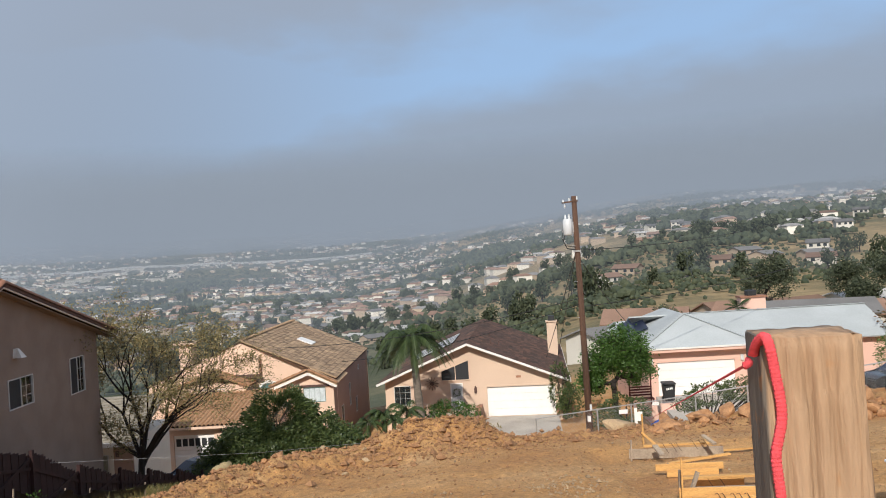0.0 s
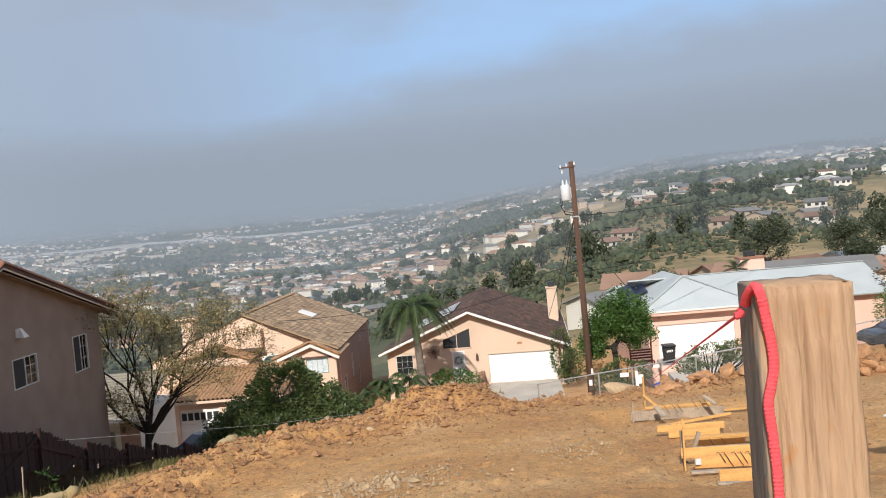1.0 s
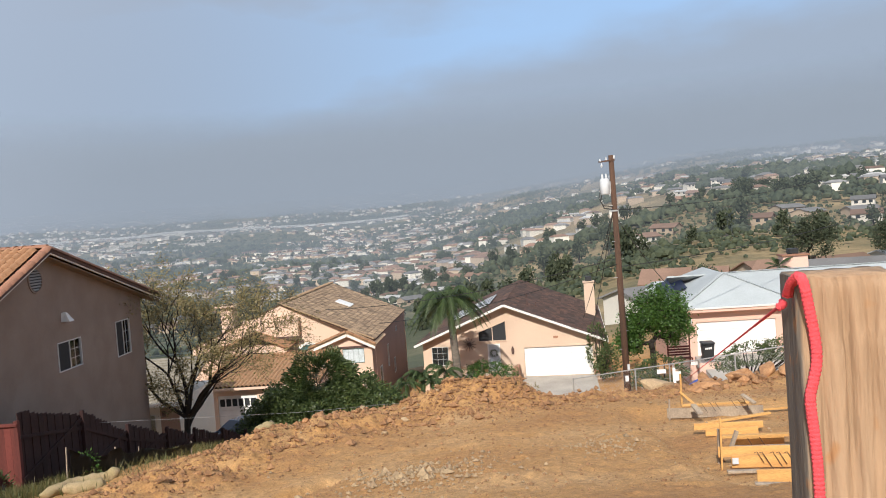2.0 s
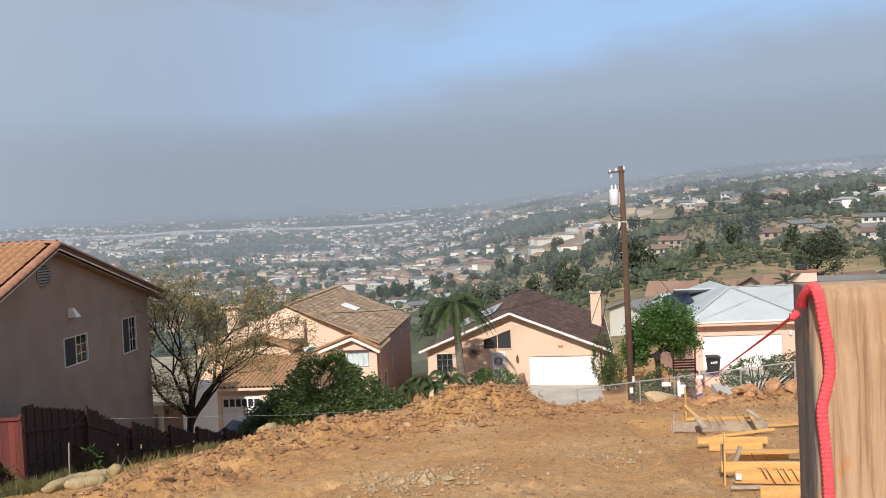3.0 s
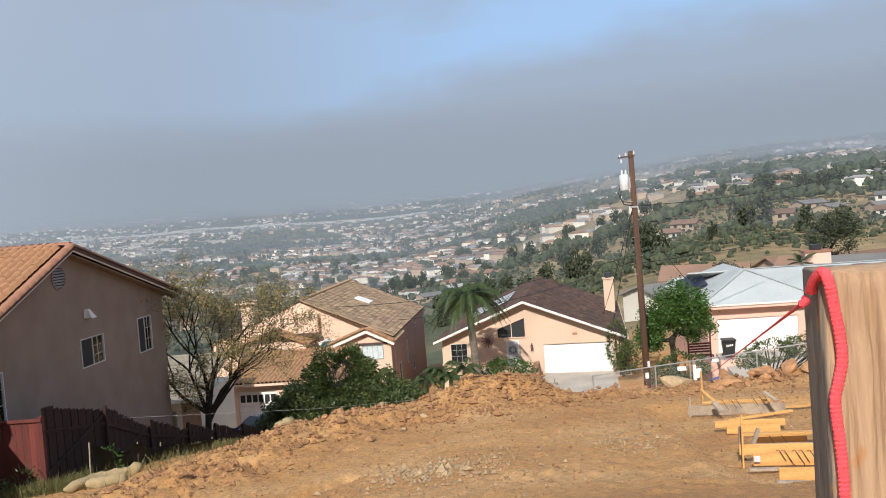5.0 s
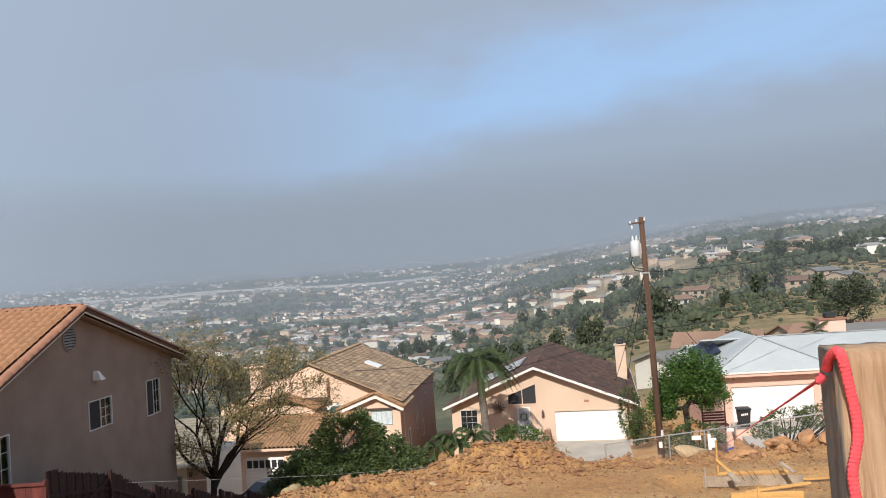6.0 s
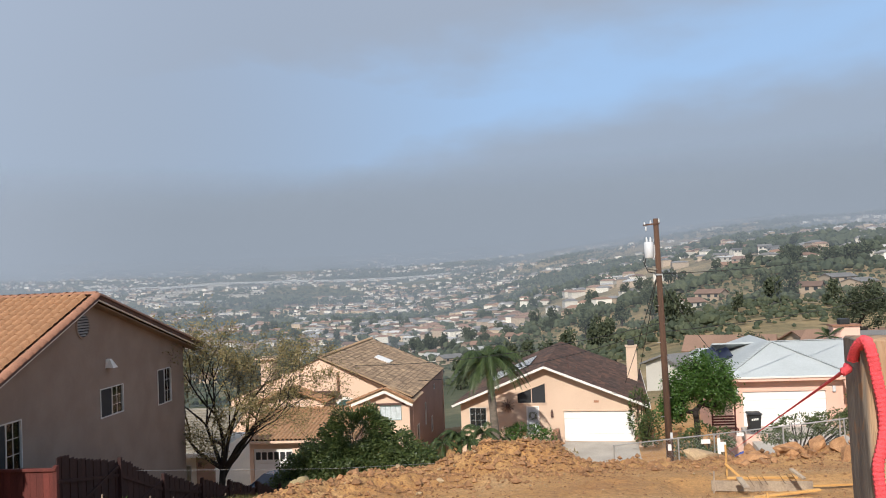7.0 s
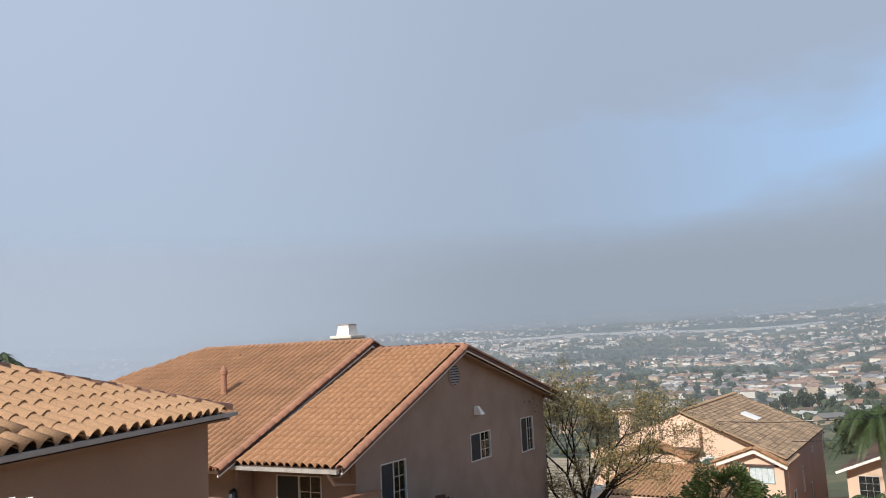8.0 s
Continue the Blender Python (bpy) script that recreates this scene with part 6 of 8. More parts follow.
def wattle(path, r, label):
    """A limp straw-filled sack roll lying on the ground."""
    pts = []
    for i in range(len(path) - 1):
        for j in range(7):
            u = j / 7
            x, y = path[i][0] + (path[i + 1][0] - path[i][0]) * u, path[i][1] + (path[i + 1][1] - path[i][1]) * u
            pts.append(Vector((x, y, gz(x, y) + r * 0.8)))
    bm = bmesh.new()
    n = len(pts)
    tube(bm, pts, [r * (0.35 if i in (0, n - 1) else 0.8 if i in (1, n - 2) else 1 + 0.1 * math.sin(i * 1.9) - (0.12 if i % 7 == 0 else 0)) for i in range(n)], 14)
    for v in bm.verts:
        v.co += Vector((1, 1, 1)) * (0.05 * noise.noise(v.co * 3.0) + 0.025 * noise.noise(v.co * 8.0))
    me = finish("straw_bag", bm, BAG, True)
    ob = new("straw_bag", me)
    tagged(ob, label, "straw bag", "straw bags on the slope")


wattle([(-10.6, 18.4), (-10.3, 19.3), (-9.7, 19.8), (-9.3, 19.7)], 0.15, "straw-filled erosion roll lying bent on the soil")
wattle([(-10.2, 18.5), (-9.7, 18.8), (-9.3, 19.1)], 0.14, "short straw-filled erosion bag on the soil")
wattle([(-6.3, 21.6), (-5.85, 22.2)], 0.16, "short straw-filled erosion bag on the soil")


# ---------------------------------------------------------------- utility pole and cables
def utility_pole():
    x, y, b, top = 7.6, 42.3, gz(7.6, 42.3), 14.62
    t = thing("utility_pole", Matrix.Translation((x, y, b)), "tall brown wooden utility pole with a grey transformer", "utility pole")
    H = top - b
    bm = bmesh.new()
    tube(bm, [(0.08, 0, -0.5), (0.04, 0, H * 0.4), (-0.02, 0, H)], [0.19, 0.165, 0.135], 14)
    part("pole_shaft", bm, POLE_WOOD, t, smooth=True)
    bm = bmesh.new()
    tube(bm, [(-0.46, -0.12, H - 2.05), (-0.46, -0.12, H - 2.0), (-0.46, -0.12, H - 1.25), (-0.46, -0.12, H - 1.2)], [0.20, 0.24, 0.24, 0.2], 18)
    tr = part("transformer", bm, GREY_METAL, t, "pale grey drum transformer", smooth=True)
    for dx in (-0.1, 0.1):
        bm = bmesh.new()
        tube(bm, [(-0.46 + dx, -0.12, H - 1.2), (-0.46 + dx, -0.12, H - 1.1), (-0.46 + dx, -0.12, H - 0.95)], [0.05, 0.06, 0.03], 8)
        part("bushing", bm, GREY_METAL, tr)
    part("bracket", boxed(-0.3, -0.1, -0.06, 0.06, H - 1.9, H - 1.35), STEEL, t)
    bm = bmesh.new()
    tube(bm, [(-0.62, -0.1, H - 1.95), (-0.72, -0.1, H - 2.35), (-0.55, -0.1, H - 2.75), (-0.1, -0.1, H - 2.85)], 0.03, 6)
    part("lead_cable", bm, CABLE, t)
    bm = bmesh.new()
    tube(bm, [(-0.66, -0.1, H - 1.7), (-0.8, -0.1, H - 2.2), (-0.6, -0.1, H - 2.6), (-0.1, -0.1, H - 2.7)], 0.02, 6)
    part("lead_cable", bm, CABLE, t)
    for dx, dz in ((-0.62, -0.25), (-0.3, -0.18), (0.12, -0.1), (-0.55, -0.5)):
        bm = bmesh.new()
        tube(bm, [(dx, -0.1, H + dz - 0.12), (dx, -0.1, H + dz - 0.05), (dx, -0.1, H + dz), (dx, -0.1, H + dz + 0.1)], [0.03, 0.06, 0.045, 0.025], 8)
        part("insulator", bm, GREY_METAL, t)
    bm = bmesh.new()
    beam(bm, (-0.7, -0.12, H - 0.32), (0.15, -0.12, H - 0.26), 0.06, 0.08)
    part("crossarm", bm, POLE_WOOD, t)
    for k in range(9):
        bm = bmesh.new()
        zz = 3.0 + k * 0.95
        tube(bm, [(0.0 + (0.1 if k % 2 else -0.1), -0.1, zz), ((0.28 if k % 2 else -0.28), -0.12, zz + 0.02)], 0.012, 5)
        part("step_bolt", bm, STEEL, t)
    part("meter_plate", boxed(-0.05, 0.12, -0.22, -0.17, 1.3, 1.6), WHITE_PAINT, t)
    part("meter_plate", boxed(0.1, 0.22, -0.2, -0.16, 1.9, 2.2), GREY_METAL, t)
    part("band", boxed(-0.18, 0.16, -0.18, 0.18, H - 2.95, H - 2.87), STEEL, t)

    def cable(a, b2, sag, r=0.02, label="black overhead cable sagging from the pole"):
        a, b2 = Vector(a), Vector(b2)
        bm = bmesh.new()
        tube(bm, [a.lerp(b2, i / 24) - Vector((0, 0, sag * 4 * (i / 24) * (1 - i / 24))) for i in range(25)], r, 5)
        tagged(part("overhead_cable", bm, CABLE, None, label), category="cable", group="overhead cables")
    for spec in CABLES:
        cable(*spec)


CABLES = [((7.5, 42.2, 11.75), (30, 62, 13.4), 0.5), ((7.5, 42.2, 8.75), (40, 66, 12.1), 0.9), ((7.5, 42.2, 9.2), (-11.0, 54.5, 6.3), 0.55), ((7.5, 42.2, 8.9), (-7.4, 60.0, 4.4), 0.5),
          ((7.5, 42.2, 11.6), (13.2, 55.0, 6.2), 0.2), ((7.5, 42.2, 8.7), (11.5, 62.0, 5.4), 0.25), ((7.5, 42.2, 11.7), (8.6, 66.0, 2.6), 0.2), ((7.5, 42.2, 11.7), (7.9, 56.0, 3.1), 0.1)]
utility_pole()
bm = bmesh.new()
tube(bm, [(-16, 23.5, 7.05), (-11.8, 24.2, 6.45), (-6, 25.4, 6.08), (0.5, 27, 5.9)], 0.004, 5)
tagged(part("boundary_string", bm, STEEL, None, "thin pale string stretched along the plot's edge"), category="string")


# ---------------------------------------------------------------- chain-link fence
def chain_link():
    t = thing("chain_link_fence", pose(0, 0, 0), "low galvanised chain-link fence along the road", "fence")
    pts = [(4.6, 40.2), (7.6, 39.6), (9.2, 39.2), (12.2, 38.6), (14.6, 38.2), (18.5, 37.8), (22.5, 37.4), (27, 37)]

    def top(i):
        x = pts[i][0]
        return 3.42 + (x - 4.6) * 0.135

    for i, (x, y) in enumerate(pts):
        bm = bmesh.new()
        tube(bm, [(x, y, top(i) - 1.9), (x, y, top(i) + 0.04)], 0.035, 8)
        part("post", bm, STEEL, t)
        if i in (2, 4, 6):
            bm = bmesh.new()
            tube(bm, [(x + 0.25, y, top(i) - 1.9), (x + 0.18, y, top(i) + 0.04)], 0.03, 8)
            part("post", bm, STEEL, t)
    for i in range(len(pts) - 1):
        a, b = Vector((*pts[i], top(i))), Vector((*pts[i + 1], top(i + 1)))
        bm = bmesh.new()
        tube(bm, [a, b], 0.028, 6)
        part("top_rail", bm, STEEL, t)
        bm = bmesh.new()
        L = (b - a).length
        h = 1.25
        s = -h
        step = 0.14
        while s < L:
            for sg in (1, -1):
                u0, u1 = max(s, 0), min(s + h, L)
                if u1 - u0 < 0.02:
                    continue
                z0, z1 = (u0 - s), (u1 - s)
                if sg < 0:
                    z0, z1 = h - z0, h - z1
                p, q = a.lerp(b, u0 / L) + Vector((0, 0, z0 - h)), a.lerp(b, u1 / L) + Vector((0, 0, z1 - h))
                tube(bm, [p, q], 0.0024, 3)
            s += step
        part("wire_mesh", bm, STEEL, t)
    for x, dz, w, hh, mt in ((8.55, -0.1, 0.42, 0.2, WHITE_PAINT), (10.2, -0.05, 0.32, 0.16, WHITE_PAINT), (9.3, -0.35, 0.38, 0.45, WHITE_PAINT)):
        bm = boxed(x, x + w, 39.0, 39.03, 3.42 + (x - 4.6) * 0.135 + dz - hh, 3.42 + (x - 4.6) * 0.135 + dz)
        part("notice_board", bm, mt, t, "blank white notice board")
    bm = bmesh.new()
    box(bm, 9.28, 9.42, 38.95, 39.0, 2.4, 3.9)
    part("notice_post", bm, WHITE_PAINT, t)


chain_link()


# ---------------------------------------------------------------- form boards, stakes and bars on the plot
def boards():
    def board(p, q, w, h, mat, label, name="form_board"):
        p, q = Vector(p), Vector(q)
        if abs(q.z - p.z) < 0.4:
            q.z = p.z + (q.z - p.z) * 0.35
        m = Matrix.Translation(p)
        bm = bmesh.new()
        beam(bm, (0, 0, 0), q - p, w, h)
        bmesh.ops.bevel(bm, geom=bm.edges[:], offset=0.004, segments=1, affect="EDGES")
        ob = part(name, bm, mat, None, label)
        ob.matrix_basis = m
        tagged(ob, category="board", group="form boards")

    new_l, old_l = "new orange pine form board set on edge", "grey weathered form board set on edge"
    board((4.77, 20.90, 6.47), (7.15, 20.60, 6.47), 0.04, 0.26, LUMBER_GREY, old_l)
    board((5.01, 21.60, 6.24), (7.03, 21.42, 6.24), 0.04, 0.22, LUMBER_GREY, old_l)
    board((5.13, 20.80, 6.69), (6.81, 20.68, 6.69), 0.12, 0.05, LUMBER, "new orange board nailed along the form", "board")
    board((5.33, 20.40, 6.78), (5.37, 19.90, 6.41), 0.14, 0.05, LUMBER_GREY, "grey brace leaning on the form", "board")
    board((6.54, 20.30, 6.99), (6.71, 19.90, 6.59), 0.1, 0.05, LUMBER_GREY, "grey brace leaning on the form", "board")
    board((5.33, 19.40, 6.57), (7.06, 19.90, 6.62), 0.1, 0.05, LUMBER, "long new board propped aslant", "board")
    board((7.23, 21.00, 6.39), (8.32, 21.07, 6.39), 0.1, 0.05, LUMBER, "long new board lying across the trench", "board")
    board((8.03, 22.50, 6.10), (8.85, 22.63, 6.10), 0.1, 0.05, LUMBER, "long new board lying across the trench", "board")
    board((4.66, 17.90, 6.92), (6.15, 17.79, 6.92), 0.04, 0.15, LUMBER, new_l)
    board((4.80, 17.50, 6.89), (5.93, 17.47, 6.89), 0.04, 0.16, LUMBER, new_l)
    board((4.67, 15.90, 7.26), (6.47, 15.73, 7.26), 0.12, 0.05, LUMBER, "new orange pine board lying flat", "board")
    board((4.95, 16.20, 7.04), (5.96, 16.08, 7.04), 0.04, 0.2, LUMBER, new_l)
    board((4.67, 15.20, 7.25), (6.13, 15.04, 7.25), 0.09, 0.04, LUMBER_GREY, "grey weathered board lying flat", "board")
    board((4.15, 14.40, 7.43), (5.93, 14.18, 7.43), 0.04, 0.19, LUMBER, new_l)
    board((4.23, 13.90, 7.41), (5.65, 13.71, 7.41), 0.04, 0.22, LUMBER, new_l)
    board((4.03, 13.50, 7.37), (4.56, 13.45, 7.37), 0.1, 0.04, LUMBER_GREY, "grey weathered board lying flat", "board")
    board((4.15, 12.40, 7.65), (4.93, 12.32, 7.65), 0.04, 0.2, LUMBER, new_l)
    board((3.98, 12.00, 7.68), (4.74, 11.83, 7.68), 0.1, 0.03, LUMBER_GREY, "grey weathered board lying flat", "board")
    board((4.09, 11.80, 7.65), (4.67, 11.76, 7.65), 0.04, 0.12, LUMBER, new_l)

    def stake(x, y, zt, zb, lean=0.0, w=0.045, mat=LUMBER, label="slim new wooden stake driven into the earth"):
        bm = bmesh.new()
        beam(bm, (0, 0, 0), (lean, 0, zt - zb), w, w, up=(0, 1, 0))
        bmesh.ops.bevel(bm, geom=bm.edges[:], offset=0.003, segments=1, affect="EDGES")
        ob = part("wooden_stake", bm, mat, None, label)
        ob.matrix_basis = Matrix.Translation((x, y, zb))
        tagged(ob, category="stake", group="stakes at the forms")
    stake(4.13, 14.15, 8.12, 7.0, 0.02, 0.03)
    stake(5.44, 22, 7.25, 6.1)
    stake(4.77, 20.7, 6.88, 6.1, 0.03, 0.04, LUMBER_GREY, "grey wooden stake driven into the earth")
    stake(4.22, 14.6, 7.79, 6.95, 0.02, 0.05, LUMBER_GREY, "grey wooden stake driven into the earth")
    stake(4.60, 15.4, 7.50, 6.95, 0.22, 0.07, LUMBER_GREY, "grey wooden stake driven into the earth")
    bm = bmesh.new()
    beam(bm, (5.38, 21.9, 6.78), (5.75, 21.6, 6.42), 0.04, 0.05)
    tagged(part("brace", bm, LUMBER, None, "short brace nailed to a stake"), category="board")
    k = 0
    for x, y, z in ((4.66, 13.82, 7.53), (4.74, 13.80, 7.53), (4.92, 13.80, 7.52), (5.02, 13.78, 7.52), (5.15, 13.76, 7.52), (5.15, 15.9, 7.22), (4.85, 16.0, 7.22), (5.40, 15.9, 7.2), (5.60, 20.6, 6.72), (5.82, 20.6, 6.72), (5.95, 20.6, 6.72), (6.35, 20.55, 6.76), (6.50, 20.5, 6.78), (6.62, 20.5, 6.8), (4.85, 12.3, 7.70)):
        k += 1
        bm = bmesh.new()
        ln = random.uniform(0.10, 0.2)
        tube(bm, [(-0.06, 0, 0.03), (-0.02, -0.02, 0.05), (ln * 0.6, -0.05, -ln), (ln * 0.8, -0.05, -ln * 1.3)], 0.007, 6)
        ob = part("reinforcing_bar", bm, REBAR, None, "bent rusty reinforcing bar over the form")
        ob.matrix_basis = Matrix.Translation((x, y, z))
        tagged(ob, category="steel bar", group="reinforcing bars")
    # steel form stake and clamp plate
    part("clamp_plate", boxed(4.22, 4.32, 13.80, 13.83, 7.39, 7.49), GREY_METAL, None)
    tagged(bpy.data.objects["clamp_plate"], "small grey clamp plate on the form board", "clamp")


boards()


def folding_table():
    t = thing("folding_table", pose(7.95, 13.0, 0, 0, 0, 8), "pale grey folding table standing on the earth", "table")
    part("tabletop", boxed(-0.62, 1.2, -0.38, 0.38, 8.08, 8.13, bevel=0.015), GREY_METAL, t)
    for x in (-0.45, 1.0):
        for y in (-0.28, 0.28):
            bm = bmesh.new()
            tube(bm, [(x, y, 8.08), (x + 0.02, y, 7.3)], 0.014, 6)
            part("leg", bm, BLACK_PLASTIC, t)
        bm = bmesh.new()
        tube(bm, [(x, -0.28, 7.55), (x, 0.28, 7.55)], 0.012, 6)
        part("crossbar", bm, BLACK_PLASTIC, t)


folding_table()


# ---------------------------------------------------------------- rocks and clods
def rock_mesh(seed, mat, flat=0.75):
    rng = np.random.default_rng(seed)
    bm = bmesh.new()
    bmesh.ops.create_icosphere(bm, subdivisions=2, radius=1.0)
    cuts = rng.normal(size=(9, 3))
    cuts /= np.linalg.norm(cuts, axis=1)[:, None]
    for v in bm.verts:
        for c in cuts:
            d = v.co.dot(Vector(c))
            if d > 0.46:
                v.co -= Vector(c) * (d - 0.46) * 0.95
        v.co *= 1 + 0.22 * noise.noise(v.co * 1.7 + Vector((seed, 0, 0)))
        v.co.z *= flat
    return finish("rock", bm, mat)


ROCKS = [rock_mesh(i, ROCK) for i in range(6)]
PALES = [rock_mesh(20 + i, ROCK_PALE) for i in range(3)]


def rock(x, y, s, me, label="broken clod of brown earthy rock on the heap", lift=0.25):
    ob = new("rock", me)
    ob.matrix_basis = Matrix.LocRotScale((x, y, gz(x, y) + s * lift), Euler((random.uniform(-0.5, 0.5), random.uniform(-0.5, 0.5), random.uniform(0, 6.3))), (s * random.uniform(0.8, 1.3), s * random.uniform(0.8, 1.2), s * random.uniform(0.7, 1.1)))
    tagged(ob, label, "rock", "rocks on the heap")


rr = random.Random(7)
rock(7.35, 33.2, 0.95, PALES[0], "large pale boulder beside the road fence", 0.35)
rock(5.05, 31.0, 0.36, ROCKS[2], "squarish brown boulder on the bank", 0.5)
rock(-4.75, 22.7, 0.32, ROCKS[1], "brown boulder on the crest of the bank", 0.4)
for i in range(120):
    rock(rr.uniform(7.4, 19), rr.uniform(28.5, 33.5), rr.choice((0.14, 0.2, 0.26, 0.36, 0.5)) * rr.uniform(0.8, 1.2), rr.choice(ROCKS), "broken brown rock in the rubble pile")
for i in range(150):
    k = rr.uniform(0, len(BERM) - 6)
    j = int(k)
    x = BERM[j][0] + (BERM[j + 1][0] - BERM[j][0]) * (k - j) + rr.gauss(0, 0.9)
    y = BERM[j][1] + (BERM[j + 1][1] - BERM[j][1]) * (k - j) - abs(rr.gauss(0, 1.6))
    rock(x, y, rr.choice((0.05, 0.06, 0.07, 0.09, 0.13)) * rr.uniform(0.8, 1.3), rr.choice(ROCKS + PALES[:1]))


def crumbs(name, places, mat, label, seed):
    """Countless small clods, joined."""
    rng = np.random.default_rng(seed)
    base = np.array([(1, 0, 0), (-1, 0, 0), (0, 1, 0), (0, -1, 0), (0, 0, 0.8), (0, 0, -0.6)], float)
    tri = [(0, 2, 4), (2, 1, 4), (1, 3, 4), (3, 0, 4), (2, 0, 5), (1, 2, 5), (3, 1, 5), (0, 3, 5)]
    verts, faces = [], []
    for i, (x, y, s) in enumerate(places):
        a = rng.uniform(0, 6.3)
        R = np.array([[math.cos(a), -math.sin(a), 0], [math.sin(a), math.cos(a), 0], [0, 0, 1]])
        v = (base * rng.uniform(0.55, 1.25, (6, 3))) @ R.T * s + np.array([x, y, gz(x, y) + s * 0.3])
        verts += v.tolist()
        faces += [tuple(6 * i + q for q in f) for f in tri]
    tagged(raw(name, verts, faces, mat), label, "clods", kind="stuff")


pl = []
for i in range(17000):
    k = rr.uniform(0, len(BERM) - 1.01)
    j = int(k)
    x = BERM[j][0] + (BERM[j + 1][0] - BERM[j][0]) * (k - j) + rr.gauss(0, 0.9)
    y = BERM[j][1] + (BERM[j + 1][1] - BERM[j][1]) * (k - j) - rr.gauss(0.6, 1.4)
    pl.append((x, y, min(0.16, 0.017 * math.exp(rr.gauss(0.35, 0.7)))))
for i in range(9000):
    pl.append((rr.uniform(-8, 12), rr.uniform(11, 27), min(0.05, 0.011 * math.exp(rr.gauss(0.2, 0.6)))))
crumbs("clods", pl, ROCK, "loose crumbs of brown earth over the plot", 3)
pl = [(rr.gauss(-1.2, 0.75), rr.gauss(14.2, 0.75), 0.02 * math.exp(rr.gauss(0.4, 0.5))) for i in range(620)] + [(rr.gauss(2.3, 0.5), rr.gauss(15.6, 0.6), 0.016 * math.exp(rr.gauss(0.3, 0.5))) for i in range(300)] + [(rr.uniform(-6, 8), rr.uniform(11, 24), 0.014 * math.exp(rr.gauss(0.3, 0.5))) for i in range(420)]
crumbs("gravel", pl, ROCK_PALE, "pale broken gravel scattered in patches", 4)

# weeds at the foot of the fence
rng = np.random.default_rng(9)
verts, faces = [], []
for i in range(11000):
    if i % 3:
        y = rng.uniform(18.5, 34)
        x = -11.75 + abs(rng.normal(0, 0.45 if i % 2 else 1.3))
    else:
        x, y = rng.normal(-12.6, 0.7), rng.normal(19.2, 0.5)
    z = gz(x, y)
    h = rng.uniform(0.08, 0.38)
    a = rng.uniform(0, 6.3)
    dx, dy = math.cos(a), math.sin(a)
    lx, ly = rng.normal(0, 0.12, 2)
    k = len(verts)
    verts += [(x - dx * 0.012, y - dy * 0.012, z - 0.02), (x + dx * 0.012, y + dy * 0.012, z - 0.02), (x + lx, y + ly, z + h)]
    faces.append((k, k + 1, k + 2))
tagged(raw("weeds", verts, faces, GRASS), "dry and green weeds at the fence's foot", "weeds", kind="stuff")
shrub("shrub", [((-12.2, 19.3, 6.0), (0.35, 0.35, 0.5)), ((-12.7, 19.1, 5.9), (0.4, 0.4, 0.4))], LEAF_DARK, 420, 0.1, "small green weed bush by the gate", 81)
shrub("shrub", [((-10.9, 21.2, 5.9), (0.3, 0.3, 0.45))], LEAF_BRIGHT, 260, 0.09, "small green weed bush by the fence", 82)


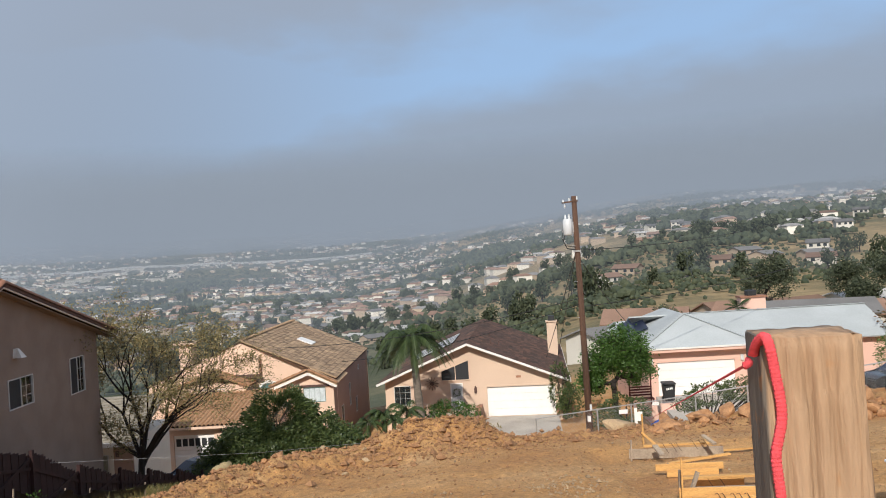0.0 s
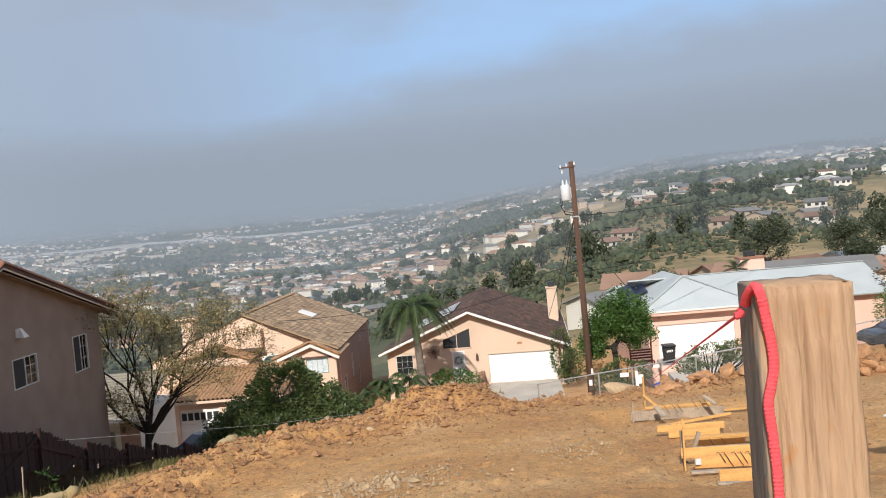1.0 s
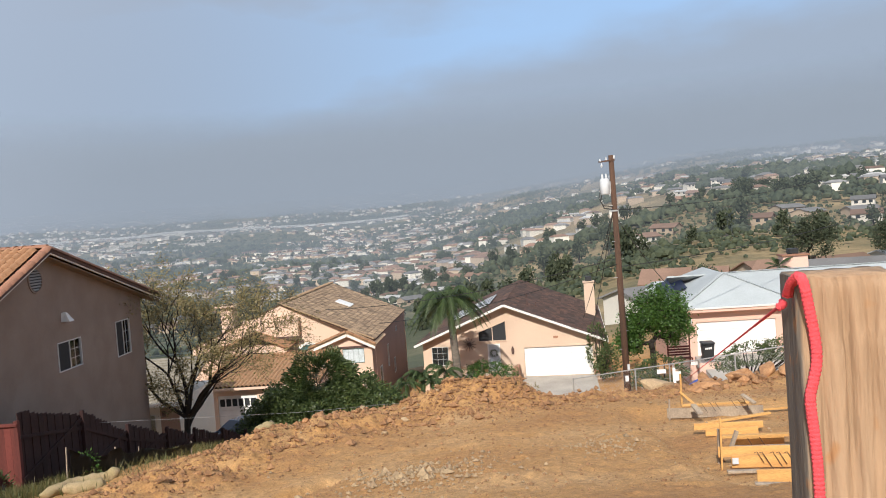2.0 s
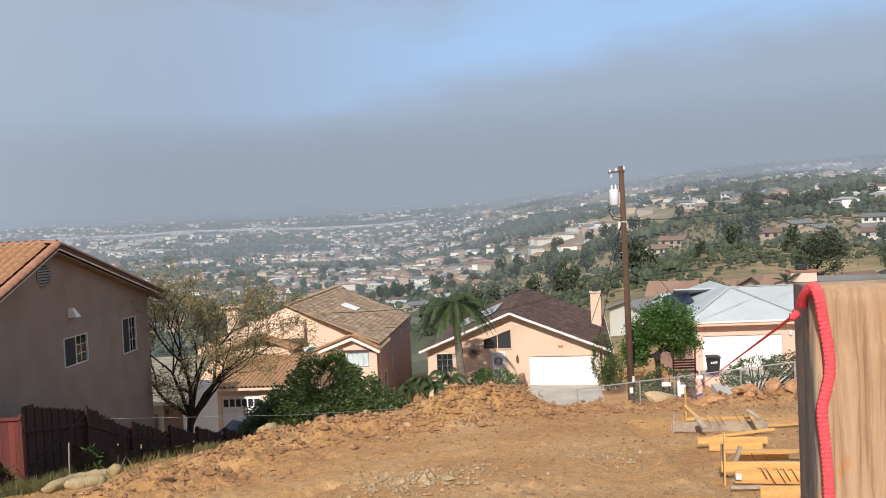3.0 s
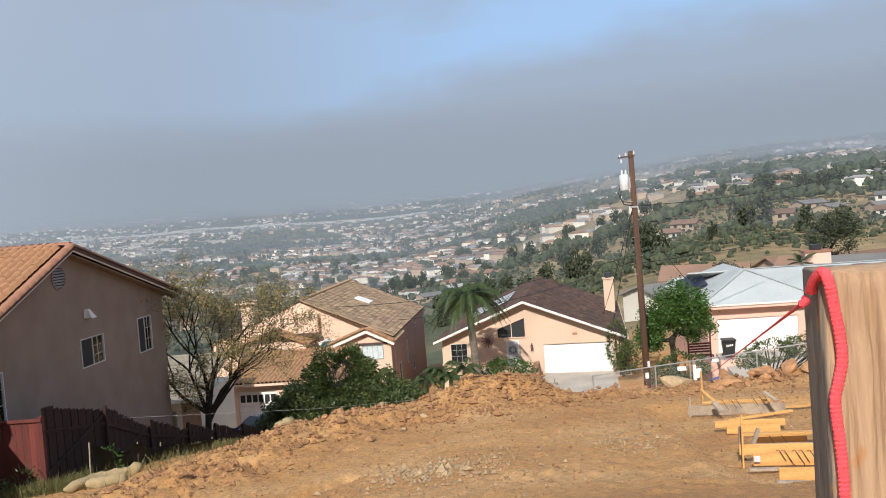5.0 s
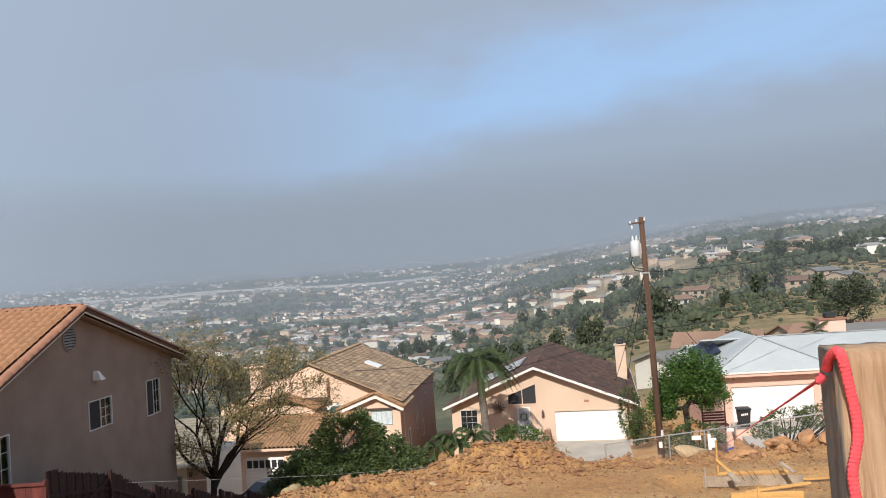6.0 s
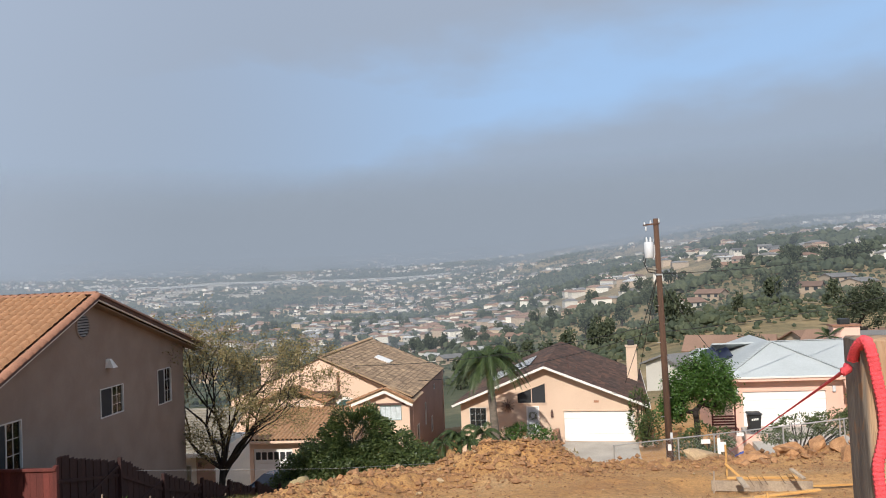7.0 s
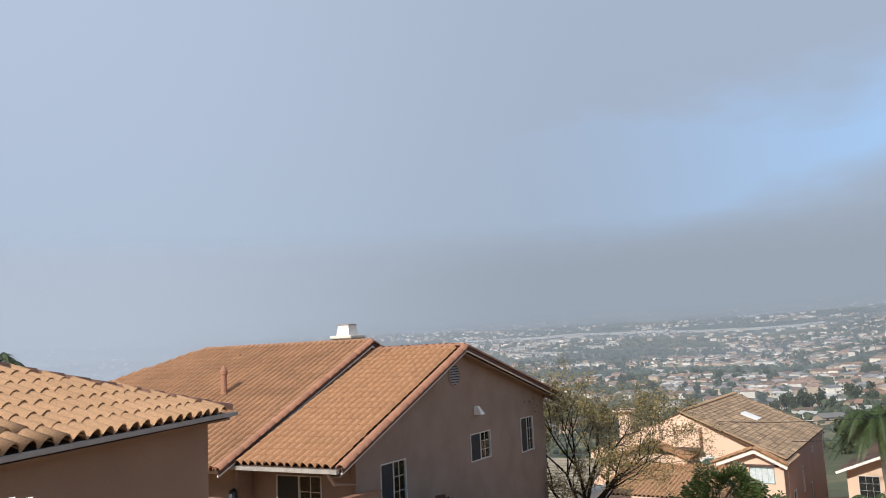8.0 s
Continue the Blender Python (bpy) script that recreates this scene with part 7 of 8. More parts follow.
# ---------------------------------------------------------------- beside the road
def driveway():
    ob = part("driveway", boxed(0, 0.01, 0, 0.01, 0, 0.01), CONCRETE)
    bm = bmesh.new()
    m = pose(2.0, 58.3, 0, 0, 0, -7)
    a = [m @ Vector(p) for p in ((1.0, -0.05, -0.04), (6.3, -0.05, -0.04), (6.6, -12.0, -0.55), (0.6, -12.0, -0.75))]
    slab(bm, a, 0.6)
    me = finish("driveway", bm, CONCRETE)
    ob.data = me
    tagged(ob, "sloping concrete driveway before the white garage door", "driveway", kind="structure")
    m2 = pose(2.0, 58.3, 0, 0, 0, -7)
    w = thing("planter", m2, "brick-capped stucco planter beside the driveway", "planter")
    part("wall_body", boxed(-2.7, 0.85, -5.6, -2.2, -1.6, 0.95), STUCCO_CREAM, w)
    part("brick_cap", boxed(0.55, 0.95, -5.7, -1.2, 0.95, 1.08, bevel=0.02), TILE_RIDGE, w)
    part("side_wall", boxed(0.62, 0.88, -2.2, -0.1, -1.2, 0.95), STUCCO_DARK_SIDE, w)
    mb = thing("mailbox", m2 @ Matrix.Translation((0.1, -6.3, -0.95)), "dark mailbox on a stucco pillar", "mailbox")
    part("pillar", boxed(-0.4, 0.4, -0.3, 0.3, 0, 1.15), STUCCO_CREAM, mb)
    part("pillar_cap", boxed(-0.5, 0.5, -0.4, 0.4, 1.15, 1.25, bevel=0.02), TILE_RIDGE, mb)
    bm = bmesh.new()
    box(bm, -0.18, 0.18, -0.25, 0.25, 1.25, 1.65)
    bmesh.ops.bevel(bm, geom=bm.edges[:], offset=0.06, segments=2, affect="EDGES")
    part("letter_box", bm, BLACK_PLASTIC, mb)
    part("plate", boxed(-0.05, 0.05, -0.27, -0.255, 1.38, 1.55), WHITE_PAINT, mb)
    for x, y, z, s in ((-1.9, -2.6, 0.95, 0.28), (-1.35, -2.7, 0.95, 0.2), (6.85, -0.5, 0.42, 0.3)):
        pot = thing("potted_plant", m2 @ Matrix.Translation((x, y, z)), "terracotta pot with a small leafy plant", "potted plant", "potted plants")
        bm = bmesh.new()
        tube(bm, [(0, 0, 0), (0, 0, s * 1.2), (0, 0, s * 1.25)], [s * 0.6, s * 0.85, s * 0.9], 14)
        part("pot", bm, TILE_RIDGE if z > 0.5 else BLACK_PLASTIC, pot)
        rng = np.random.default_rng(int(s * 100))
        v, f = leaf_cloud(rng.normal(0, s * 0.5, (160, 3)) + np.array([0, 0, s * 2.0]), None, 0.16, 0.5, 3)
        raw("leaves", v, f, LEAF_BRIGHT if z > 0.5 else LEAF_RUST, pot)


driveway()


def wheelie_bin(x, y, z):
    t = thing("wheelie_bin", pose(x, y, z, 0, 0, -4), "black wheeled rubbish bin with a white mark", "rubbish bin")
    bm = bmesh.new()
    v = box(bm, -0.36, 0.36, -0.36, 0.36, 0.05, 1.02)
    for q in v[:4]:
        q.co.x *= 0.78
        q.co.y *= 0.78
    bmesh.ops.bevel(bm, geom=bm.edges[:], offset=0.04, segments=2, affect="EDGES")
    part("bin_body", bm, BLACK_PLASTIC, t)
    bm = boxed(-0.40, 0.40, -0.42, 0.40, 1.02, 1.16, bevel=0.05)
    part("lid", bm, BLACK_PLASTIC, t)
    for sx in (-0.3, 0.3):
        bm = bmesh.new()
        bmesh.ops.create_cone(bm, cap_ends=True, segments=14, radius1=0.13, radius2=0.13, depth=0.06, matrix=Matrix.Translation((sx, 0.3, 0.13)) @ Matrix.Rotation(radians(90), 4, "Y"))
        part("wheel", bm, BLACK_PLASTIC, t)
    for i in range(4):
        part("mark", boxed(-0.2 + i * 0.1, -0.13 + i * 0.1, -0.365, -0.355, 0.72 + i * 0.012, 0.84 + i * 0.012), WHITE_PAINT, t)


wheelie_bin(13.75, 48.6, 2.2)


def bench():
    t = thing("garden_bench", pose(12.0, 48.2, 2.1), "dark red wooden garden bench", "bench")
    for i in range(4):
        part("back_slat", boxed(-0.7, 0.7, 0.28, 0.31, 0.55 + i * 0.16, 0.65 + i * 0.16), FENCE_RED, t)
    for i in range(4):
        part("seat_slat", boxed(-0.7, 0.7, -0.25 + i * 0.13, -0.15 + i * 0.13, 0.42, 0.45), FENCE_RED, t)
    for x in (-0.65, 0.65):
        part("leg", boxed(x - 0.04, x + 0.04, -0.25, -0.18, 0, 0.42), FENCE_RED, t)
        part("leg", boxed(x - 0.04, x + 0.04, 0.24, 0.31, 0, 1.9), FENCE_RED, t)


bench()
bm = bmesh.new()
bmesh.ops.create_icosphere(bm, subdivisions=3, radius=1.0)
for v in bm.verts:
    v.co *= 1 + 0.25 * noise.noise(v.co * 2.2)
    v.co = Vector((v.co.x * 0.5, v.co.y * 0.4, max(v.co.z, -0.6) * 0.42))
ob = part("blue_tarp", bm, BLUE_TARP, None, "crumpled bright blue tarpaulin on the ground", True)
ob.matrix_basis = Matrix.Translation((10.2, 37.6, 3.15))
tagged(ob, category="tarpaulin")


def car(m, paint, label):
    t = thing("car", m, label, "car", "parked cars")
    bm = bmesh.new()
    prof = [(-2.2, 0.35), (-2.25, 0.75), (-1.9, 0.92), (-1.1, 0.98), (-0.5, 1.42), (0.9, 1.45), (1.7, 1.0), (2.2, 0.92), (2.25, 0.4)]
    L = [bm.verts.new((x, -0.86 + (0.12 if z > 1.2 else 0), z)) for x, z in prof]
    R = [bm.verts.new((x, 0.86 - (0.12 if z > 1.2 else 0), z)) for x, z in prof]
    bm.faces.new(L)
    bm.faces.new(R[::-1])
    for i in range(len(prof)):
        j = (i + 1) % len(prof)
        bm.faces.new((L[i], R[i], R[j], L[j]))
    bmesh.ops.bevel(bm, geom=bm.edges[:], offset=0.06, segments=2, affect="EDGES")
    part("car_body", bm, paint, t)
    for s in (-1, 1):
        bm = bmesh.new()
        q = [(-0.95, 1.02), (-0.42, 1.36), (0.85, 1.38), (1.45, 1.04)]
        bm.faces.new([bm.verts.new((x, s * (0.87 - (0.11 if z > 1.2 else 0.0)), z)) for x, z in q])
        bmesh.ops.solidify(bm, geom=bm.faces, thickness=0.01)
        part("side_window", bm, SOLAR, t)
        for x in (-1.35, 1.35):
            bm = bmesh.new()
            bmesh.ops.create_cone(bm, cap_ends=True, segments=18, radius1=0.33, radius2=0.33, depth=0.2, matrix=Matrix.Translation((x, s * 0.78, 0.33)) @ Matrix.Rotation(radians(90), 4, "X"))
            w = part("wheel", bm, BLACK_PLASTIC, t)
            bm = bmesh.new()
            bmesh.ops.create_cone(bm, cap_ends=True, segments=14, radius1=0.2, radius2=0.17, depth=0.03, matrix=Matrix.Translation((x, s * 0.89, 0.33)) @ Matrix.Rotation(radians(90), 4, "X"))
            part("rim", bm, STEEL, w)
    bm = bmesh.new()
    slab(bm, [(-1.12, -0.68, 1.0), (-0.55, -0.62, 1.41), (-0.55, 0.62, 1.41), (-1.12, 0.68, 1.0)], 0.02)
    ob = part("windscreen", bm, SOLAR, t)
    ob.matrix_basis = Matrix.Translation((-0.02, 0, 0.015))


CAR_BLUE = material("dark_blue_car_paint", (0.02, 0.035, 0.06), 0.25, 2, 0.1, 60, 0.0)
CAR_BLACK = material("black_car_paint", (0.02, 0.022, 0.026), 0.2, 2, 0.1, 60, 0.0)
car(pose(-12.0, 39.5, gz(-12.0, 39.5) + 0.3, 0, 0, 60), CAR_BLUE, "dark blue car parked under the sparse tree")
car(pose(24.5, 42, gz(24.5, 42), 0, 0, 5), CAR_BLACK, "black car parked behind the chain-link fence")


RIB_ROOF = material("tan_ribbed_roof", (0.27, 0.24, 0.19), 0.85, 1, 0.2, 12, 0.3)


def small_white_house():
    t = thing("house", pose(-18.6, 41, 0), "small white house with pale ribbed roof", "house")
    part("wall_body", boxed(0.2, 2.5, 0.5, 6, -1, 3.35), STUCCO_WHITE, t)
    part("side_wall", boxed(1.5, 2.5, 0.4, 0.495, -1, 3.3), STUCCO_DARK_SIDE, t)
    bm = bmesh.new()
    slab(bm, [(-1.5, 0.0, 3.4), (2.8, 0.0, 3.4), (2.8, 5.0, 5.0), (-1.5, 5.0, 5.0)], 0.12)
    roof = part("roof", bm, RIB_ROOF, t)
    for i in range(16):
        bm = bmesh.new()
        beam(bm, (-1.5, 0.0 + i * 0.31, 3.43 + i * 0.0992), (2.8, 0.0 + i * 0.31, 3.43 + i * 0.0992), 0.03, 0.05)
        part("rib", bm, RIB_ROOF, roof)
    part("fascia", boxed(-1.5, 2.85, -0.08, 0.0, 3.2, 3.42), FASCIA_WHITE, t)
    window(t, (0.2, 0.46, 0), (1, 0, 0), 0.3, 1.0, 1.4, 2.7, split=False)
    part("lamp", boxed(1.6, 1.8, 0.35, 0.5, 2.6, 2.9, bevel=0.03), FASCIA_BROWN, t)


small_white_house()


# ---------------------------------------------------------------- the valley town
def far_place(az, r):
    x, y = r * math.sin(radians(az)), r * math.cos(radians(az))
    return x, y, ground_z(x, y)


WALLS = [material("pale_wall", (0.66, 0.62, 0.55), 0.9, 0.3, 0.06, 8, 0, island=0.3, objrand=0.15), material("tan_wall", (0.46, 0.36, 0.265), 0.9, 0.3, 0.06, 8, 0, island=0.3, objrand=0.15)]
ROOFS = [material("grey_roof", (0.17, 0.165, 0.16), 0.9, 0.3, 0.15, 8, 0, island=0.4, objrand=0.3), material("red_brown_roof", (0.27, 0.165, 0.115), 0.9, 0.3, 0.15, 8, 0, island=0.4, objrand=0.3), material("white_roof", (0.5, 0.49, 0.47), 0.9, 0.3, 0.1, 8, 0, island=0.2, objrand=0.15)]
DARK_GLASS = material("dark_window", (0.03, 0.035, 0.04), 0.2, 3, 0.1, 20, 0)


def town_house(w, d, h, pitch, wall_mat, roof_mat, name="house"):
    """A small far house: walls, overhanging roof, windows and a door."""
    t = thing(name, pose(0, 0, 0), "small stucco house among trees in the valley", "house", "houses in the valley")
    bm = bmesh.new()
    rz = h + d / 2 * pitch
    vs = [(-w / 2, -d / 2, -2), (w / 2, -d / 2, -2), (w / 2, d / 2, -2), (-w / 2, d / 2, -2), (-w / 2, -d / 2, h), (w / 2, -d / 2, h), (w / 2, d / 2, h), (-w / 2, d / 2, h), (-w / 2, 0, rz), (w / 2, 0, rz)]
    v = [bm.verts.new(p) for p in vs]
    for q in ((0, 1, 5, 4), (1, 2, 6, 9, 5), (2, 3, 7, 6), (3, 0, 4, 8, 7), (0, 3, 2, 1)):
        bm.faces.new([v[i] for i in q])
    part("wall_body", bm, wall_mat, t)
    o = 0.5
    bm = bmesh.new()
    slab(bm, [(-w / 2 - o, -d / 2 - o, h - o * pitch), (w / 2 + o, -d / 2 - o, h - o * pitch), (w / 2 + o, 0, rz), (-w / 2 - o, 0, rz)], -0.18)
    slab(bm, [(-w / 2 - o, d / 2 + o, h - o * pitch), (w / 2 + o, d / 2 + o, h - o * pitch), (w / 2 + o, 0, rz), (-w / 2 - o, 0, rz)], -0.18)
    part("roof", bm, roof_mat, t)
    for x in (-w * 0.3, w * 0.05, w * 0.33):
        part("window", boxed(x - 0.7, x + 0.7, -d / 2 - 0.03, -d / 2 - 0.004, h - 1.7, h - 0.5), DARK_GLASS, t)
    return t


TOWN = random.Random(42)
for az, r, turn in ((14.2, 96, 12), (11.5, 96, 30)):
    x, y, z = far_place(az, r)
    t = town_house(5.6, 6.5, 2.6, 0.32, WALLS[0], SHINGLE_GREY if turn < 20 else ROOFS[0])
    t.matrix_basis = pose(x, y, max(z, -1.4 if turn < 20 else -3.8), 0, 0, turn)
    tagged(t, "small house with solar panels down the hill", "house")
    for i in range(3):
        bm = bmesh.new()
        x0 = -2.55 + i * 1.7
        slab(bm, [(x0, -3.0, 2.85), (x0 + 1.6, -3.0, 2.85), (x0 + 1.6, -1.0, 3.5), (x0, -1.0, 3.5)], 0.06)
        part("solar_panel", bm, SOLAR, t)
protos = [town_house(10, 7.5, 3.0, 0.4, WALLS[0], ROOFS[1]), town_house(12, 8, 3.1, 0.35, WALLS[1], ROOFS[0]), town_house(8.5, 7, 5.4, 0.4, WALLS[0], ROOFS[0]), town_house(11, 8, 3.0, 0.4, WALLS[1], ROOFS[1]), town_house(13, 8.5, 3.2, 0.25, WALLS[0], ROOFS[2])]
placed = []


def free(x, y, gap):
    return all((x - a) ** 2 + (y - b) ** 2 > gap * gap for a, b in placed)


first = [(14.6, 118, -20, 3), (20.6, 130, 15, 3), (22.0, 122, -35, 3), (24.0, 135, 20, 0), (25.6, 112, -15, 1), (28.5, 150, 10, 4), (31, 120, -20, 0)]
for az, r, turn, k in first:
    x, y, z = far_place(az, r)
    placed.append((x, y))
used = set()
spots = [(far_place(az, r), turn, k) for az, r, turn, k in first]
tries = 0
while len(spots) < 200 and tries < 9000:
    tries += 1
    az = TOWN.uniform(-24, 33)
    r = (330 - 130 * smooth01((az + 8) / 18)) * math.exp(TOWN.uniform(0, 1) ** 0.8 * 1.5)
    x, y, z = far_place(az, r)
    if noise.noise(Vector((x * 0.008, y * 0.008, 2))) < (-0.12 if az < 0 else 0.12) or not free(x, y, 17) or (az > 0 and (r < 330 or TOWN.random() < 0.35)):
        continue
    placed.append((x, y))
    spots.append(((x, y, z), TOWN.uniform(-40, 40), TOWN.randrange(5)))
for (x, y, z), turn, k in spots:
    m = pose(x, y, z, 0, 0, turn)
    if k not in used:
        used.add(k)
        protos[k].matrix_basis = m
    else:
        copy_thing(protos[k], m)

# the rest of the town, too many to count
rng = np.random.default_rng(12)
count = 0
sets = {0: ([], []), 1: ([], [])}
rsets = {0: ([], []), 1: ([], []), 2: ([], [])}
while count < 4300:
    az = rng.uniform(-62, 36)
    r = 480 * math.exp(rng.uniform(0, 1) ** 0.72 * 2.05)
    x, y, z = far_place(az, r)
    dens = noise.noise(Vector((x * 0.0035, y * 0.0035, 6)))
    if dens < -0.15 or (az > 1 and rng.uniform() < 0.55) or r < 480 or (az > 0 and r < 1000 and rng.uniform() < 0.45):
        continue
    count += 1
    big = r > 900 and rng.uniform() < 0.006
    w, d, h = (rng.uniform(22, 36), rng.uniform(12, 18), rng.uniform(5, 7)) if big else (rng.uniform(8, 13), rng.uniform(7, 10), rng.uniform(3.0, 5.6))
    a = rng.uniform(-0.7, 0.7)
    p = 0.05 if big else 0.36
    rz = h + d / 2 * p
    loc = np.array([(-w / 2, -d / 2, -3), (w / 2, -d / 2, -3), (w / 2, d / 2, -3), (-w / 2, d / 2, -3), (-w / 2, -d / 2, h), (w / 2, -d / 2, h), (w / 2, d / 2, h), (-w / 2, d / 2, h)])
    top = np.array([(-w / 2 - 0.4, -d / 2 - 0.4, h), (w / 2 + 0.4, -d / 2 - 0.4, h), (w / 2 + 0.4, d / 2 + 0.4, h), (-w / 2 - 0.4, d / 2 + 0.4, h), (-w / 2 + (d * 0.25), 0, rz), (w / 2 - (d * 0.25), 0, rz)])
    R = np.array([[math.cos(a), -math.sin(a), 0], [math.sin(a), math.cos(a), 0], [0, 0, 1]])
    o = np.array([x, y, z])
    V, F = sets[0 if rng.uniform() < 0.65 else 1]
    k = len(V)
    V += (loc @ R.T + o).tolist()
    F += [tuple(k + i for i in q) for q in ((0, 1, 5, 4), (1, 2, 6, 5), (2, 3, 7, 6), (3, 0, 4, 7))]
    V, F = rsets[2 if big or rng.uniform() < 0.09 else int(rng.integers(0, 2))]
    k = len(V)
    V += (top @ R.T + o).tolist()
    F += [tuple(k + i for i in q) for q in ((0, 1, 5, 4), (1, 2, 5), (2, 3, 4, 5), (3, 0, 4))]
town = thing("distant_town", pose(0, 0, 0), "countless pale houses spread over the hazy valley", "town", kind="stuff")
for k, (V, F) in sets.items():
    tagged(raw("town_walls", V, F, WALLS[k], town), kind="stuff")
for k, (V, F) in rsets.items():
    tagged(raw("town_roofs", V, F, ROOFS[k], town), kind="stuff")

# woods and street trees of the valley
protos_t = []
for k in range(4):
    r_ = np.random.default_rng(200 + k)
    t = thing("tree", pose(0, 0, 0), "round dark tree among the valley's houses", "tree", "trees in the valley")
    bm = bmesh.new()
    tube(bm, [(0, 0, -1.5), (0.1, 0, 1.5), (0.2, 0.1, 3.5)], [0.35, 0.28, 0.15], 6)
    part("trunk", bm, BARK, t)
    pts = []
    for c in range(6):
        cc = np.array([r_.normal(0, 1.5), r_.normal(0, 1.5), 4.2 + r_.normal(0, 1.0)])
        p = r_.normal(size=(90, 3))
        p /= np.linalg.norm(p, axis=1)[:, None]
        pts.append(cc + p * r_.uniform(0.6, 1.0, (90, 1)) ** 0.4 * r_.uniform(1.2, 2.0))
    v, f = leaf_cloud(np.concatenate(pts), None, 0.95, 0.7, k)
    raw("crown", v, f, LEAF_FAR, t)
    protos_t.append(t)
used = set()
n = tries = 0
while n < 330 and tries < 20000:
    tries += 1
    az = TOWN.uniform(-26, 34)
    r = (290 - 150 * smooth01((az + 8) / 16)) * math.exp(TOWN.uniform(0, 1) ** 0.8 * 1.6)
    x, y, z = far_place(az, r)
    if (az > 0 and TOWN.random() < (0.85 if r < 420 else 0.5)) or not free(x, y, 7.5) or noise.noise(Vector((x * 0.009, y * 0.009, 30))) < 0.08:
        continue
    k = TOWN.randrange(4)
    s = TOWN.uniform(0.55, 1.05)
    m = pose(x, y, z - 0.3, 0, 0, TOWN.uniform(0, 360)) @ Matrix.Diagonal((s * 1.1, s * 1.1, s * 1.35, 1))
    if k not in used:
        used.add(k)
        protos_t[k].matrix_basis = m
    else:
        copy_thing(protos_t[k], m)
    n += 1
    
rng = np.random.default_rng(77)
V, F = [], []
count = 0
ico = [(0, 0, 1), (0.9, 0, 0.45), (0.28, 0.85, 0.45), (-0.72, 0.53, 0.45), (-0.72, -0.53, 0.45), (0.28, -0.85, 0.45), (0.72, 0.53, -0.3), (-0.28, 0.85, -0.3), (-0.9, 0, -0.3), (-0.28, -0.85, -0.3), (0.72, -0.53, -0.3)]
itri = [(0, 1, 2), (0, 2, 3), (0, 3, 4), (0, 4, 5), (0, 5, 1), (1, 6, 2), (2, 6, 7), (2, 7, 3), (3, 7, 8), (3, 8, 4), (4, 8, 9), (4, 9, 5), (5, 9, 10), (5, 10, 1), (1, 10, 6)]
ico = np.array(ico)
while count < 30000:
    az = rng.uniform(-62, 36)
    r = (280 - 100 * smooth01((az + 8) / 18)) * math.exp(rng.uniform(0, 1) ** 0.62 * 2.65)
    x, y, z = far_place(az, r)
    grove = noise.noise(Vector((x * 0.0060, y * 0.0060, 15)))
    if grove < rng.uniform(-0.40, 0.30) or (az > -2 and r < 1000 and (rng.uniform() < 0.32 or grove < -0.12)):
        continue
    count += 1
    s = rng.uniform(1.6, 4.0) * (1.45 if grove > 0.2 else 1.0)
    if r < 420:
        s *= 0.4
    for b in range(2):
        k = len(V)
        o = np.array([x + rng.normal(0, s * 0.6), y + rng.normal(0, s * 0.6), z + s * rng.uniform(0.5, 1.1)])
        V += (ico * rng.uniform(0.55, 1.1, (11, 3)) * s * rng.uniform(0.6, 1.0) + o).tolist()
        F += [tuple(k + i for i in q) for q in itri]
tagged(raw("distant_woods", V, F, LEAF_FAR), "dark groves and street trees across the valley", "woods", kind="stuff")


